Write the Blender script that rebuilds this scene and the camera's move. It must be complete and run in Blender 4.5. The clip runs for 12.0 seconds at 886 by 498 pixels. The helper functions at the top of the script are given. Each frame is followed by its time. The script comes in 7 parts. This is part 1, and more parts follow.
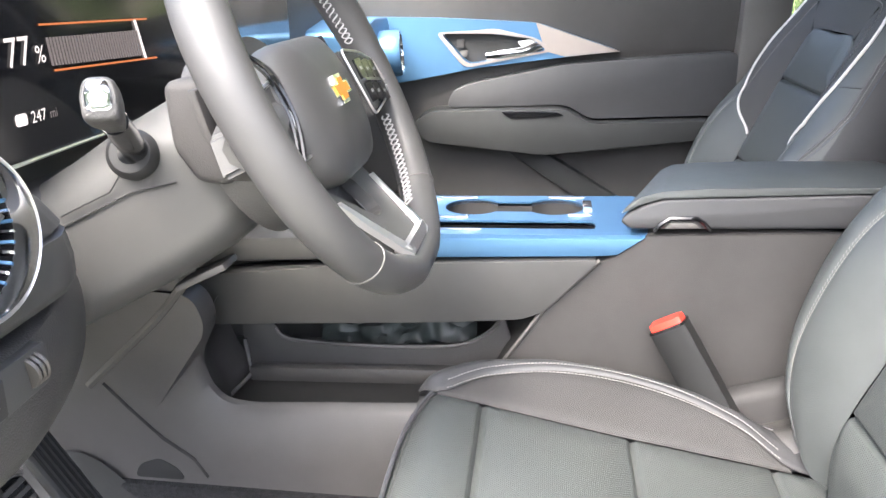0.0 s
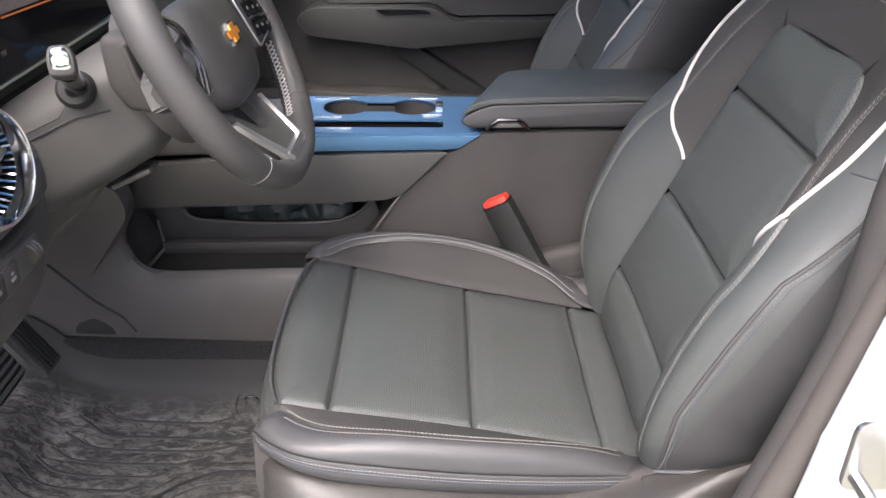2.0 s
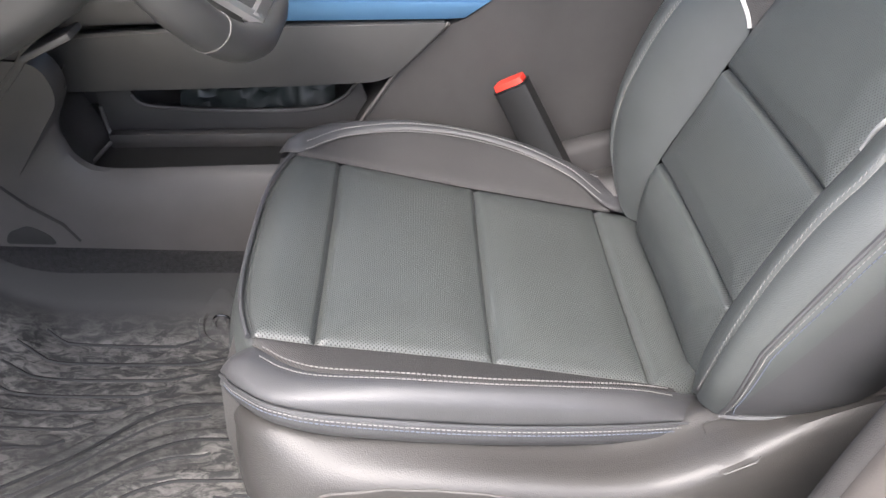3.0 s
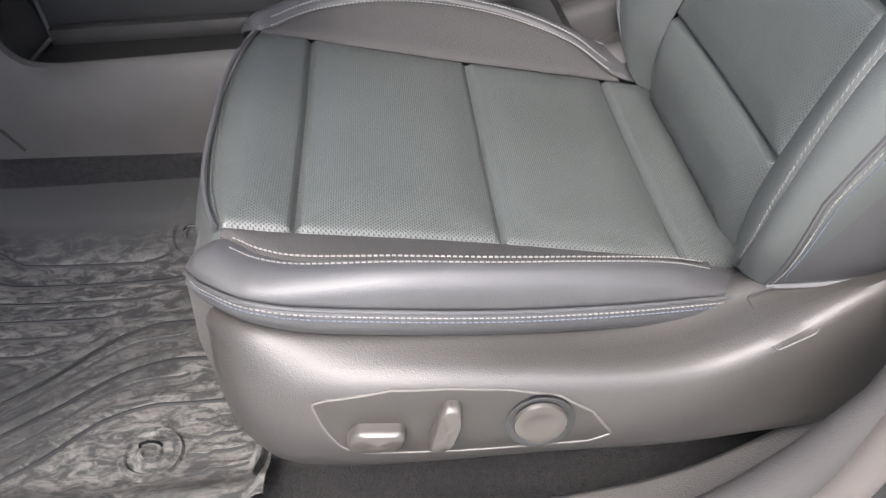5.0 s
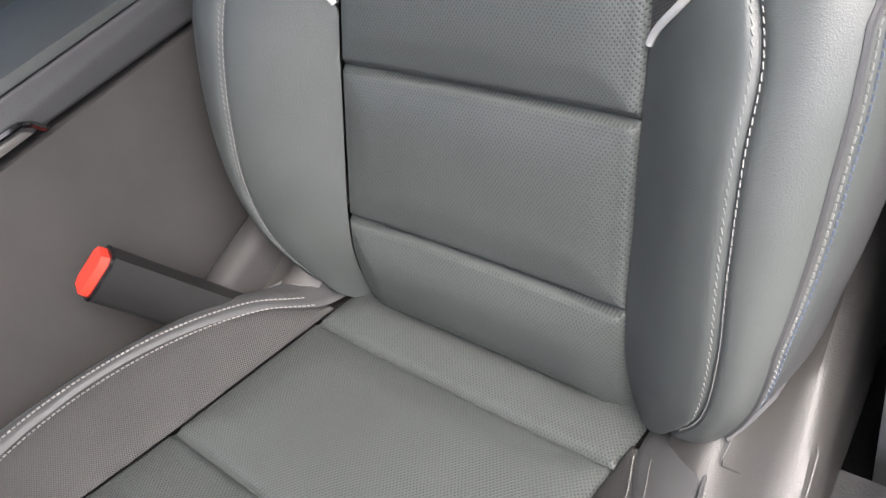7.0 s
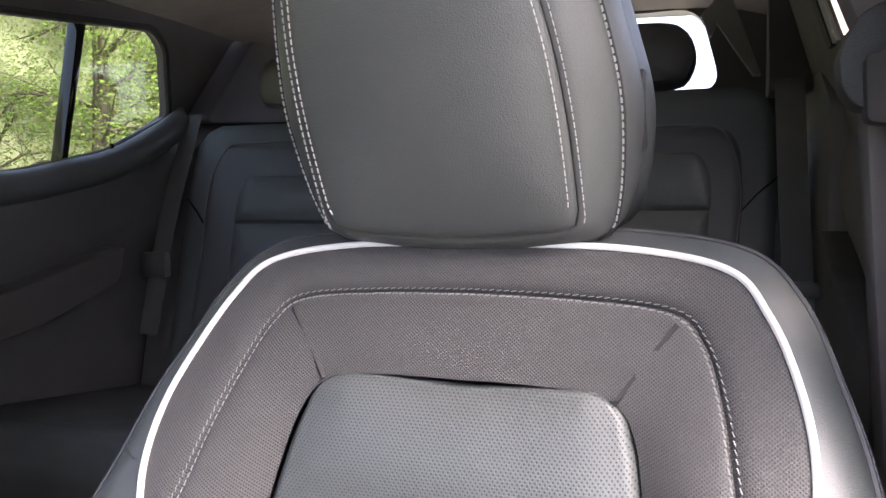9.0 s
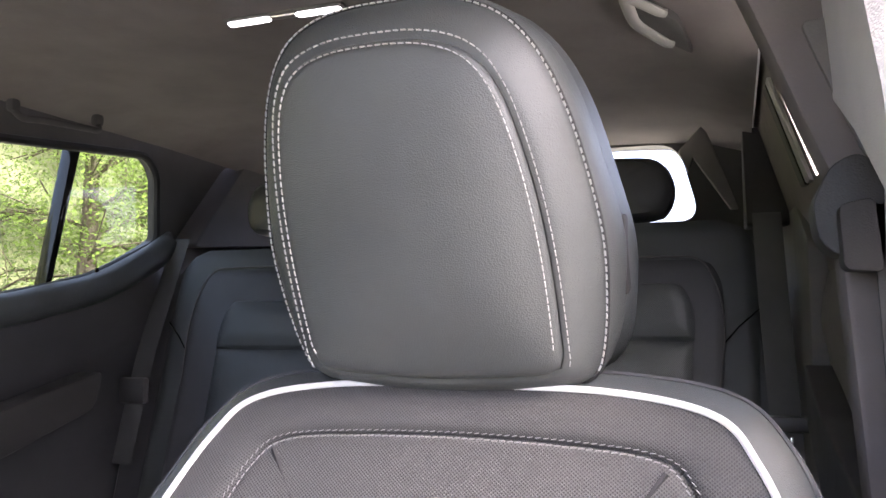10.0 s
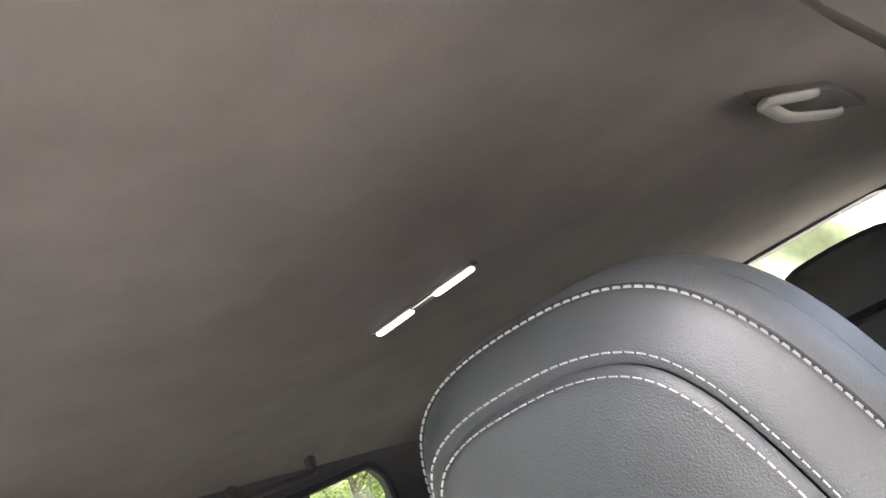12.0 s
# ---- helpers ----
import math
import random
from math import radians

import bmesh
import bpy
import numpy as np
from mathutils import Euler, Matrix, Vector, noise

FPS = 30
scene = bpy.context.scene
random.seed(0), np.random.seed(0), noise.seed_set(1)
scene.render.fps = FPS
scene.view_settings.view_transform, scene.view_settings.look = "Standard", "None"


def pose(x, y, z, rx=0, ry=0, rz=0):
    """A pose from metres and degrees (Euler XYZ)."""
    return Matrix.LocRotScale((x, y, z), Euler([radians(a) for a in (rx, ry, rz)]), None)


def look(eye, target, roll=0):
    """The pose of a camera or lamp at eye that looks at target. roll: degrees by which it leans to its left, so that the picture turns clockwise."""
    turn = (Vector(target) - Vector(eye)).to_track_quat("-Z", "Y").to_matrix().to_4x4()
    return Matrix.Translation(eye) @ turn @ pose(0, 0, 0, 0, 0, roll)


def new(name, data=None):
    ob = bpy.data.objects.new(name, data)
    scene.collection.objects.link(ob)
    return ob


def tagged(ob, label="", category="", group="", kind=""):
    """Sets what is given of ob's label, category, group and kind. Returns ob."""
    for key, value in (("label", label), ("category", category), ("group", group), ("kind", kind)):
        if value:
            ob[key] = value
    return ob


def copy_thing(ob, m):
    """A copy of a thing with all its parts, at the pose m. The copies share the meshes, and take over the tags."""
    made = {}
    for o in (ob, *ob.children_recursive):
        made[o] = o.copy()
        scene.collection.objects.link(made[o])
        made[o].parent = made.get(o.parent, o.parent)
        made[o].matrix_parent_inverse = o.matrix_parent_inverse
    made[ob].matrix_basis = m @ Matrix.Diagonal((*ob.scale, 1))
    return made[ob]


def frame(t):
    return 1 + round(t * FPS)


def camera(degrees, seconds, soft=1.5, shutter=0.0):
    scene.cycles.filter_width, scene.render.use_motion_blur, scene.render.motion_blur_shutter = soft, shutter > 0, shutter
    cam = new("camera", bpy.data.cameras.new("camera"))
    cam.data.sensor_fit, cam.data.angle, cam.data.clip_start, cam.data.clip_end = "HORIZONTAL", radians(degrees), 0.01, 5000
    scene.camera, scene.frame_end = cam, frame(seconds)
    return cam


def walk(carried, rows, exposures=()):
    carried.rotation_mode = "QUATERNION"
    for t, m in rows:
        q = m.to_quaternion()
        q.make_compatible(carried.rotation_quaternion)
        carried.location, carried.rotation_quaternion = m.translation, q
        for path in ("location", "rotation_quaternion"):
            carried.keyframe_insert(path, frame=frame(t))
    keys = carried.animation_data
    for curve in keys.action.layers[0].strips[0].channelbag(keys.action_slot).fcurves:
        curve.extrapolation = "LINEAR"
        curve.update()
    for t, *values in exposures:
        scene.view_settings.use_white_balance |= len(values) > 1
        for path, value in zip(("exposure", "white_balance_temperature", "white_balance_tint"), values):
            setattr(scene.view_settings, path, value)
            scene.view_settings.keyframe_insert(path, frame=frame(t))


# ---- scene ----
cam = camera(58.1, 12.0)
PATH = [
    (0, (0.1191, -0.6151, 0.7530), (-0.1294, 1.2603, 0.1040), -1.83),
    (0.5, (0.1448, -0.7445, 0.8110), (0.0198, 1.1231, 0.1064), -0.91),
    (1, (0.1638, -0.8398, 0.8757), (0.1072, 1.0042, 0.1034), -0.31),
    (1.5, (0.1750, -0.8765, 0.8986), (0.1582, 0.9368, 0.0549), 0.07),
    (2, (0.1735, -0.8334, 0.8748), (0.1875, 0.9226, -0.0825), 0.35),
    (2.5, (0.1581, -0.7322, 0.8331), (0.2073, 0.9457, -0.2542), 0.65),
    (3, (0.1428, -0.6687, 0.7831), (0.2138, 0.9445, -0.3968), 1.28),
    (3.5, (0.1473, -0.6449, 0.7255), (0.2185, 0.9307, -0.5044), 1.53),
    (3.7, (0.1518, -0.6342, 0.7047), (0.2236, 0.9276, -0.5426), 1.48),
    (5.3, (0.1217, -0.6113, 0.6840), (0.2427, 0.8719, -0.6523), -3.90),
    (5.5, (0.1091, -0.6050, 0.6862), (0.2485, 0.8639, -0.6639), -7.38),
    (6, (0.0839, -0.5573, 0.6971), (0.3515, 0.8751, -0.6727), -17.27),
    (6.5, (0.1211, -0.4308, 0.7170), (0.6184, 0.8770, -0.7122), -24.95),
    (7, (0.1455, -0.3400, 0.7244), (1.0712, 0.8518, -0.5882), -20.61),
    (7.5, (0.1440, -0.2690, 0.7634), (1.4543, 0.7322, -0.3683), -13.99),
    (7.7, (0.1431, -0.2453, 0.7808), (1.5614, 0.7093, -0.2571), -11.97),
    (9.3, (0.103, -0.18, 0.792), (1.976, 0.522, 0.802), 0.3),
    (9.5, (0.104, -0.181, 0.798), (1.978, 0.515, 0.866), 0.4),
    (10, (0.106, -0.181, 0.801), (1.978, 0.504, 0.965), -0.1),
    (10.5, (0.12, -0.172, 0.801), (1.978, 0.529, 1.039), -5.0),
    (11, (0.175, -0.171, 0.84), (1.984, 0.608, 1.191), -13.3),
    (11.5, (0.218, -0.177, 0.894), (1.936, 0.71, 1.403), -20.7),
    (12, (0.228, -0.171, 0.921), (1.829, 0.833, 1.574), -25.2),
]
EXPOSURES = [(0, 3.56, 6100, 8), (0.5, 3.18, 6250, 12), (1, 2.9, 6250, 14), (1.5, 2.49, 6200, 13), (2, 2.31, 6200, 13), (2.5, 2.57, 6100, 12), (3.5, 2.58, 6000, 10), (5.5, 2.51, 6000, 10), (6.5, 2.51, 5950, 8), (7, 2.56, 6100, 9), (7.5, 2.9, 6300, 10), (9.5, 3.86, 6320, 20), (10.5, 4.22, 6320, 20), (12, 4.19, 6250, 15)]
walk(cam, [(t, look(eye, target, roll)) for t, eye, target, roll in PATH], EXPOSURES)

# ---- world and light ----
world = bpy.data.worlds.new("sky")
scene.world = world
world.use_nodes = True
wn = world.node_tree.nodes
sky = wn.new("ShaderNodeTexSky")
sky.sky_type = "NISHITA"
sky.sun_disc = False
sky.sun_elevation = radians(57)
sky.sun_rotation = radians(200)
sky.air_density, sky.dust_density, sky.ozone_density = 0.7, 7.0, 0.6
wn["Background"].inputs["Strength"].default_value = 0.135
world.node_tree.links.new(sky.outputs["Color"], wn["Background"].inputs["Color"])
sun_data = bpy.data.lights.new("sun", "SUN")
sun_data.energy, sun_data.angle, sun_data.color = 0.78, radians(50), (1.0, 0.96, 0.9)
sun = new("sun", sun_data)
sun.matrix_world = look((-0.7, -1.9, 3.7), (0.2, 0, 0.4))


# ---- materials ----
def base_mat(name, color, rough=0.5, metal=0.0, spec=0.5):
    m = bpy.data.materials.new(name)
    m.use_nodes = True
    b = m.node_tree.nodes["Principled BSDF"]
    b.inputs["Base Color"].default_value = (*color, 1)
    b.inputs["Roughness"].default_value = rough
    b.inputs["Metallic"].default_value = metal
    b.inputs["Specular IOR Level"].default_value = spec
    return m


def nd(m, kind, **inputs):
    n = m.node_tree.nodes.new(kind)
    for key, value in inputs.items():
        n.inputs[key.replace("_", " ")].default_value = value
    return n


def link(m, a, b):
    m.node_tree.links.new(a, b)


def coords(m):
    return nd(m, "ShaderNodeTexCoord").outputs["Object"]


def bump(m, height, strength=0.3, distance=0.001, chain=None):
    n = nd(m, "ShaderNodeBump", Strength=strength, Distance=distance)
    link(m, height, n.inputs["Height"])
    if chain is not None:
        link(m, chain, n.inputs["Normal"])
    link(m, n.outputs["Normal"], m.node_tree.nodes["Principled BSDF"].inputs["Normal"])
    return n.outputs["Normal"]


def vary(m, color, scale, amount, detail=4.0, light=None):
    """Base colour that wanders between two tones."""
    t = nd(m, "ShaderNodeTexNoise", Scale=scale, Detail=detail, Roughness=0.6)
    link(m, coords(m), t.inputs["Vector"])
    r = nd(m, "ShaderNodeValToRGB")
    r.color_ramp.elements[0].position, r.color_ramp.elements[1].position = 0.3, 0.7
    dark = [c * (1 - amount) for c in color]
    bright = light or [c * (1 + amount) for c in color]
    r.color_ramp.elements[0].color = (*dark, 1)
    r.color_ramp.elements[1].color = (*bright, 1)
    link(m, t.outputs["Fac"], r.inputs["Fac"])
    link(m, r.outputs["Color"], m.node_tree.nodes["Principled BSDF"].inputs["Base Color"])
    return r.outputs["Color"]


def vary_rough(m, scale, low, high):
    t = nd(m, "ShaderNodeTexNoise", Scale=scale, Detail=3.0)
    link(m, coords(m), t.inputs["Vector"])
    r = nd(m, "ShaderNodeMapRange")
    r.inputs["To Min"].default_value, r.inputs["To Max"].default_value = low, high
    link(m, t.outputs["Fac"], r.inputs["Value"])
    link(m, r.outputs["Result"], m.node_tree.nodes["Principled BSDF"].inputs["Roughness"])


def grained(name, color, rough, grain, strength, amount=0.12, distance=0.0006, cells=True, metal=0.0, soft_bump=0.12):
    m = base_mat(name, color, rough, metal)
    vary(m, color, 9.0, amount)
    vary_rough(m, 14.0, rough - 0.06, rough + 0.08)
    if cells:
        t = nd(m, "ShaderNodeTexVoronoi", Scale=grain)
        t.feature = "SMOOTH_F1"
        out = t.outputs["Distance"]
    else:
        t = nd(m, "ShaderNodeTexNoise", Scale=grain, Detail=3.0)
        out = t.outputs["Fac"]
    link(m, coords(m), t.inputs["Vector"])
    soft = nd(m, "ShaderNodeTexNoise", Scale=26.0, Detail=2.0)
    link(m, coords(m), soft.inputs["Vector"])
    first = bump(m, soft.outputs["Fac"], soft_bump, 0.0025)
    bump(m, out, strength, distance, first)
    return m


def dotted(name, color, rough, axes, pitch, hole, amount, depth, hole_tone):
    """A cover with a staggered grid of small holes, laid out along two axes."""
    m = base_mat(name, color, rough)
    sep = nd(m, "ShaderNodeSeparateXYZ")
    link(m, coords(m), sep.inputs["Vector"])

    def calc(op, a, b=None, c=None):
        n = nd(m, "ShaderNodeMath")
        n.operation = op
        for k, value in enumerate((a, b, c)):
            if value is None:
                continue
            if isinstance(value, (int, float)):
                n.inputs[k].default_value = value
            else:
                link(m, value, n.inputs[k])
        return n.outputs[0]

    u = calc("DIVIDE", sep.outputs[axes[0]], pitch)
    v = calc("DIVIDE", sep.outputs[axes[1]], pitch * 0.62)
    odd = calc("MULTIPLY", calc("FLOORED_MODULO", calc("FLOOR", v), 2.0), 0.5)
    fu = calc("SUBTRACT", calc("FRACT", calc("ADD", u, odd)), 0.5)
    fv = calc("MULTIPLY", calc("SUBTRACT", calc("FRACT", v), 0.5), 0.62)
    dist = calc("SQRT", calc("ADD", calc("MULTIPLY", fu, fu), calc("MULTIPLY", fv, fv)))
    solid = nd(m, "ShaderNodeMapRange")
    solid.inputs["From Min"].default_value, solid.inputs["From Max"].default_value = hole * 0.6, hole * 1.3
    link(m, dist, solid.inputs["Value"])
    tone = vary(m, color, 7.0, amount)
    mix = nd(m, "ShaderNodeMix")
    mix.data_type = "RGBA"
    mix.inputs["A"].default_value = (*hole_tone, 1)
    link(m, tone, mix.inputs["B"])
    link(m, solid.outputs["Result"], mix.inputs["Factor"])
    link(m, mix.outputs["Result"], m.node_tree.nodes["Principled BSDF"].inputs["Base Color"])
    soft = nd(m, "ShaderNodeTexNoise", Scale=30.0, Detail=3.0)
    link(m, coords(m), soft.inputs["Vector"])
    first = bump(m, soft.outputs["Fac"], 0.25, 0.002)
    bump(m, solid.outputs["Result"], depth, 0.0007, first)
    return m


LEATHER = grained("black leather", (0.056, 0.061, 0.060), 0.47, 1350.0, 0.30)
LEATHER_SIDE = grained("black side leather", (0.050, 0.050, 0.052), 0.46, 1350.0, 0.30)
HEAD_LEATHER = grained("pebbled headrest leather", (0.054, 0.058, 0.057), 0.47, 1150.0, 0.5)
RIM_LEATHER = grained("smooth wheel leather", (0.052, 0.051, 0.050), 0.5, 1500.0, 0.12, soft_bump=0.04)
PLASTIC_DARK = grained("dark flank plastic", (0.044, 0.042, 0.041), 0.66, 900.0, 0.3)
TUNNEL = grained("dark grey tunnel plastic", (0.062, 0.058, 0.056), 0.5, 900.0, 0.25)
SHIELD = grained("grained shield plastic", (0.036, 0.034, 0.032), 0.44, 1050.0, 0.36)
BLACK_PLASTIC = grained("black buckle plastic", (0.018, 0.018, 0.018), 0.4, 900.0, 0.15)
LACE = base_mat("pale lacing cord", (0.42, 0.41, 0.40), 0.65)
PERF_FLAT = dotted("perforated leather, cushion", (0.061, 0.067, 0.065), 0.43, ("Y", "X"), 0.0030, 0.21, 0.1, 0.7, (0.011, 0.012, 0.012))
PERF_BACK = dotted("perforated leather, backrest", (0.061, 0.067, 0.065), 0.43, ("Y", "Z"), 0.0030, 0.19, 0.1, 0.45, (0.017, 0.018, 0.018))
MESH_FLAT = dotted("woven bolster cloth, cushion", (0.047, 0.045, 0.044), 0.7, ("X", "Y"), 0.0019, 0.26, 0.12, 0.7, (0.022, 0.022, 0.022))
MESH_BACK = dotted("woven bolster cloth, backrest", (0.050, 0.048, 0.047), 0.7, ("Z", "Y"), 0.0021, 0.26, 0.12, 0.7, (0.022, 0.022, 0.022))
PIPING = base_mat("white piping", (0.56, 0.55, 0.53), 0.55)
THREAD = base_mat("pale grey thread", (0.185, 0.182, 0.176), 0.7)
THREAD_PALE = base_mat("pale headrest thread", (0.32, 0.315, 0.305), 0.7)
THREAD_BLUE = base_mat("blue thread", (0.085, 0.10, 0.135), 0.7)
THREAD_DARK = base_mat("dark thread", (0.05, 0.05, 0.05), 0.7)
PLASTIC = grained("grained dark plastic", (0.048, 0.046, 0.044), 0.52, 800.0, 0.6)
PLASTIC_SOFT = grained("soft dark plastic", (0.055, 0.054, 0.052), 0.5, 1300.0, 0.2, cells=False)
PLASTIC_GREY = grained("warm grey plastic", (0.085, 0.08, 0.075), 0.5, 900.0, 0.3)
GLOSS_BLACK = base_mat("gloss black", (0.008, 0.008, 0.009), 0.12)
SATIN = base_mat("satin grey switch", (0.072, 0.066, 0.059), 0.38, 0.4)
SWITCH_PLATE = grained("satin brown-grey switch plate", (0.025, 0.023, 0.021), 0.42, 1400.0, 0.1, soft_bump=0.03)
CHROME = base_mat("chrome", (0.82, 0.83, 0.84), 0.12, 1.0)
SILVER = base_mat("satin silver", (0.62, 0.61, 0.60), 0.32, 0.9)
BLUE = base_mat("satin blue trim", (0.115, 0.205, 0.32), 0.38, 0.5)
vary(BLUE, (0.085, 0.185, 0.32), 5.0, 0.10)
DARK_SOFT = grained("black soft door cover", (0.030, 0.031, 0.031), 0.5, 900.0, 0.2)
# Paler than the other pillar covers, to stand for daylight from the doorway.
PALE_TRIM = grained("pillar cover paled as if lit", (0.42, 0.41, 0.41), 0.8, 800.0, 0.5)
BRONZE = base_mat("brownish metal trim", (0.40, 0.35, 0.32), 0.42, 0.75)
vary(BRONZE, (0.40, 0.35, 0.32), 6.0, 0.08)
RED = base_mat("red plastic", (0.75, 0.05, 0.03), 0.42)
GOLD = base_mat("gold badge", (0.78, 0.30, 0.04), 0.35, 0.4)
WHITE_PAINT = base_mat("white car paint", (0.82, 0.82, 0.8), 0.3)
vary(WHITE_PAINT, (0.8, 0.8, 0.78), 4.0, 0.03)
RUBBER = grained("black rubber", (0.02, 0.02, 0.02), 0.6, 300.0, 0.2, cells=False)
BELT = grained("seat belt webbing", (0.06, 0.06, 0.058), 0.75, 700.0, 0.4, cells=False)
GREY_BELT = grained("grey seat belt webbing", (0.09, 0.09, 0.085), 0.8, 700.0, 0.4, cells=False)
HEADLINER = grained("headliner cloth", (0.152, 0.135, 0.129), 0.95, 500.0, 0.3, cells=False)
HANDLE_GREY = grained("pale grey handle plastic", (0.24, 0.23, 0.225), 0.6, 900.0, 0.2)
WARM_COVER = grained("warm grey door cover", (0.15, 0.14, 0.132), 0.7, 800.0, 0.3)
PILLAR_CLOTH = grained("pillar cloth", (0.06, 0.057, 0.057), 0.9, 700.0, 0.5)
GREY_METAL = base_mat("bare steel", (0.55, 0.55, 0.54), 0.35, 1.0)


for mat_, level in ((PLASTIC_DARK, 0.22), (BLACK_PLASTIC, 0.35), (SHIELD, 0.5), (DARK_SOFT, 0.3), (RUBBER, 0.3)):
    mat_.node_tree.nodes["Principled BSDF"].inputs["Specular IOR Level"].default_value = level


def carpet_material():
    m = base_mat("carpet", (0.045, 0.042, 0.044), 0.95)
    vary(m, (0.011, 0.0105, 0.011), 160.0, 0.55, 6.0)
    t = nd(m, "ShaderNodeTexNoise", Scale=420.0, Detail=4.0)
    link(m, coords(m), t.inputs["Vector"])
    bump(m, t.outputs["Fac"], 1.0, 0.003)
    return m


def mat_material():
    """Black rubber with dried dust where shoes have scuffed it."""
    m = base_mat("dusty rubber mat", (0.03, 0.03, 0.03), 0.5)
    co = coords(m)
    drag = nd(m, "ShaderNodeMapping")
    drag.inputs["Scale"].default_value = (0.7, 1.5, 1.0)
    drag.inputs["Rotation"].default_value = (0, 0, radians(-12))
    link(m, co, drag.inputs["Vector"])
    big = nd(m, "ShaderNodeTexNoise", Scale=55.0, Detail=12.0, Roughness=0.74, Distortion=0.9)
    link(m, drag.outputs["Vector"], big.inputs["Vector"])
    ramp = nd(m, "ShaderNodeValToRGB")
    ramp.color_ramp.elements[0].position, ramp.color_ramp.elements[1].position = 0.44, 0.585
    link(m, big.outputs["Fac"], ramp.inputs["Fac"])
    wide = nd(m, "ShaderNodeTexNoise", Scale=5.0, Detail=2.0)
    link(m, co, wide.inputs["Vector"])
    zone = nd(m, "ShaderNodeMapRange")
    zone.inputs["From Min"].default_value, zone.inputs["From Max"].default_value = 0.28, 0.46
    link(m, wide.outputs["Fac"], zone.inputs["Value"])
    worn = nd(m, "ShaderNodeMath")
    worn.operation = "MULTIPLY"
    link(m, ramp.outputs["Color"], worn.inputs[0])
    sep = nd(m, "ShaderNodeSeparateXYZ")
    link(m, co, sep.inputs["Vector"])
    flat = nd(m, "ShaderNodeMapRange")
    flat.inputs["From Min"].default_value, flat.inputs["From Max"].default_value = 0.150, 0.095
    link(m, sep.outputs["Y"], flat.inputs["Value"])
    floor_only = nd(m, "ShaderNodeMath")
    floor_only.operation = "MULTIPLY"
    link(m, zone.outputs["Result"], floor_only.inputs[0])
    link(m, flat.outputs["Result"], floor_only.inputs[1])
    link(m, floor_only.outputs[0], worn.inputs[1])
    scratch = nd(m, "ShaderNodeMapping")
    scratch.inputs["Scale"].default_value = (18.0, 60.0, 18.0)
    scratch.inputs["Rotation"].default_value = (0, 0, radians(35))
    link(m, co, scratch.inputs["Vector"])
    fine = nd(m, "ShaderNodeTexNoise", Scale=2.0, Detail=6.0, Roughness=0.7)
    link(m, scratch.outputs["Vector"], fine.inputs["Vector"])
    mul = nd(m, "ShaderNodeMath")
    mul.operation = "MULTIPLY"
    link(m, worn.outputs[0], mul.inputs[0])
    link(m, fine.outputs["Fac"], mul.inputs[1])
    mix = nd(m, "ShaderNodeMix")
    mix.data_type = "RGBA"
    mix.inputs["A"].default_value = (0.030, 0.030, 0.029, 1)
    mix.inputs["B"].default_value = (0.215, 0.206, 0.19, 1)
    link(m, mul.outputs[0], mix.inputs["Factor"])
    b = m.node_tree.nodes["Principled BSDF"]
    link(m, mix.outputs["Result"], b.inputs["Base Color"])
    r = nd(m, "ShaderNodeMapRange")
    r.inputs["To Min"].default_value, r.inputs["To Max"].default_value = 0.62, 0.92
    b.inputs["Specular IOR Level"].default_value = 0.22
    link(m, mul.outputs[0], r.inputs["Value"])
    link(m, r.outputs["Result"], b.inputs["Roughness"])
    grain = nd(m, "ShaderNodeTexNoise", Scale=300.0, Detail=3.0)
    link(m, co, grain.inputs["Vector"])
    bump(m, grain.outputs["Fac"], 0.3, 0.0008)
    return m


def glass_material(name, tint):
    m = bpy.data.materials.new(name)
    m.use_nodes = True
    n = m.node_tree.nodes
    n.clear()
    out = n.new("ShaderNodeOutputMaterial")
    clear = n.new("ShaderNodeBsdfTransparent")
    clear.inputs["Color"].default_value = (*tint, 1)
    gloss = n.new("ShaderNodeBsdfGlossy")
    gloss.inputs["Roughness"].default_value = 0.02
    mix = n.new("ShaderNodeMixShader")
    mix.inputs["Fac"].default_value = 0.05
    link(m, clear.outputs[0], mix.inputs[1])
    link(m, gloss.outputs[0], mix.inputs[2])
    link(m, mix.outputs[0], out.inputs["Surface"])
    return m


def glow_material(name, color, strength):
    m = base_mat(name, (0.01, 0.01, 0.01), 0.3)
    b = m.node_tree.nodes["Principled BSDF"]
    b.inputs["Emission Color"].default_value = (*color, 1)
    b.inputs["Emission Strength"].default_value = strength
    return m


CARPET = carpet_material()
DUSTY_RUBBER = mat_material()
GLASS = glass_material("window glass", (0.93, 0.95, 0.93))
TINTED = glass_material("tinted window glass", (0.47, 0.50, 0.44))

LAMP_LENS = glow_material("lit lamp lens", (1.0, 0.97, 0.92), 0.35)
GLOW_WHITE = glow_material("display white", (1.0, 0.85, 0.78), 0.13)
GLOW_ORANGE = glow_material("display orange", (0.8, 0.22, 0.06), 0.10)
GLOW_DIM = glow_material("display dim line", (0.45, 0.36, 0.34), 0.05)


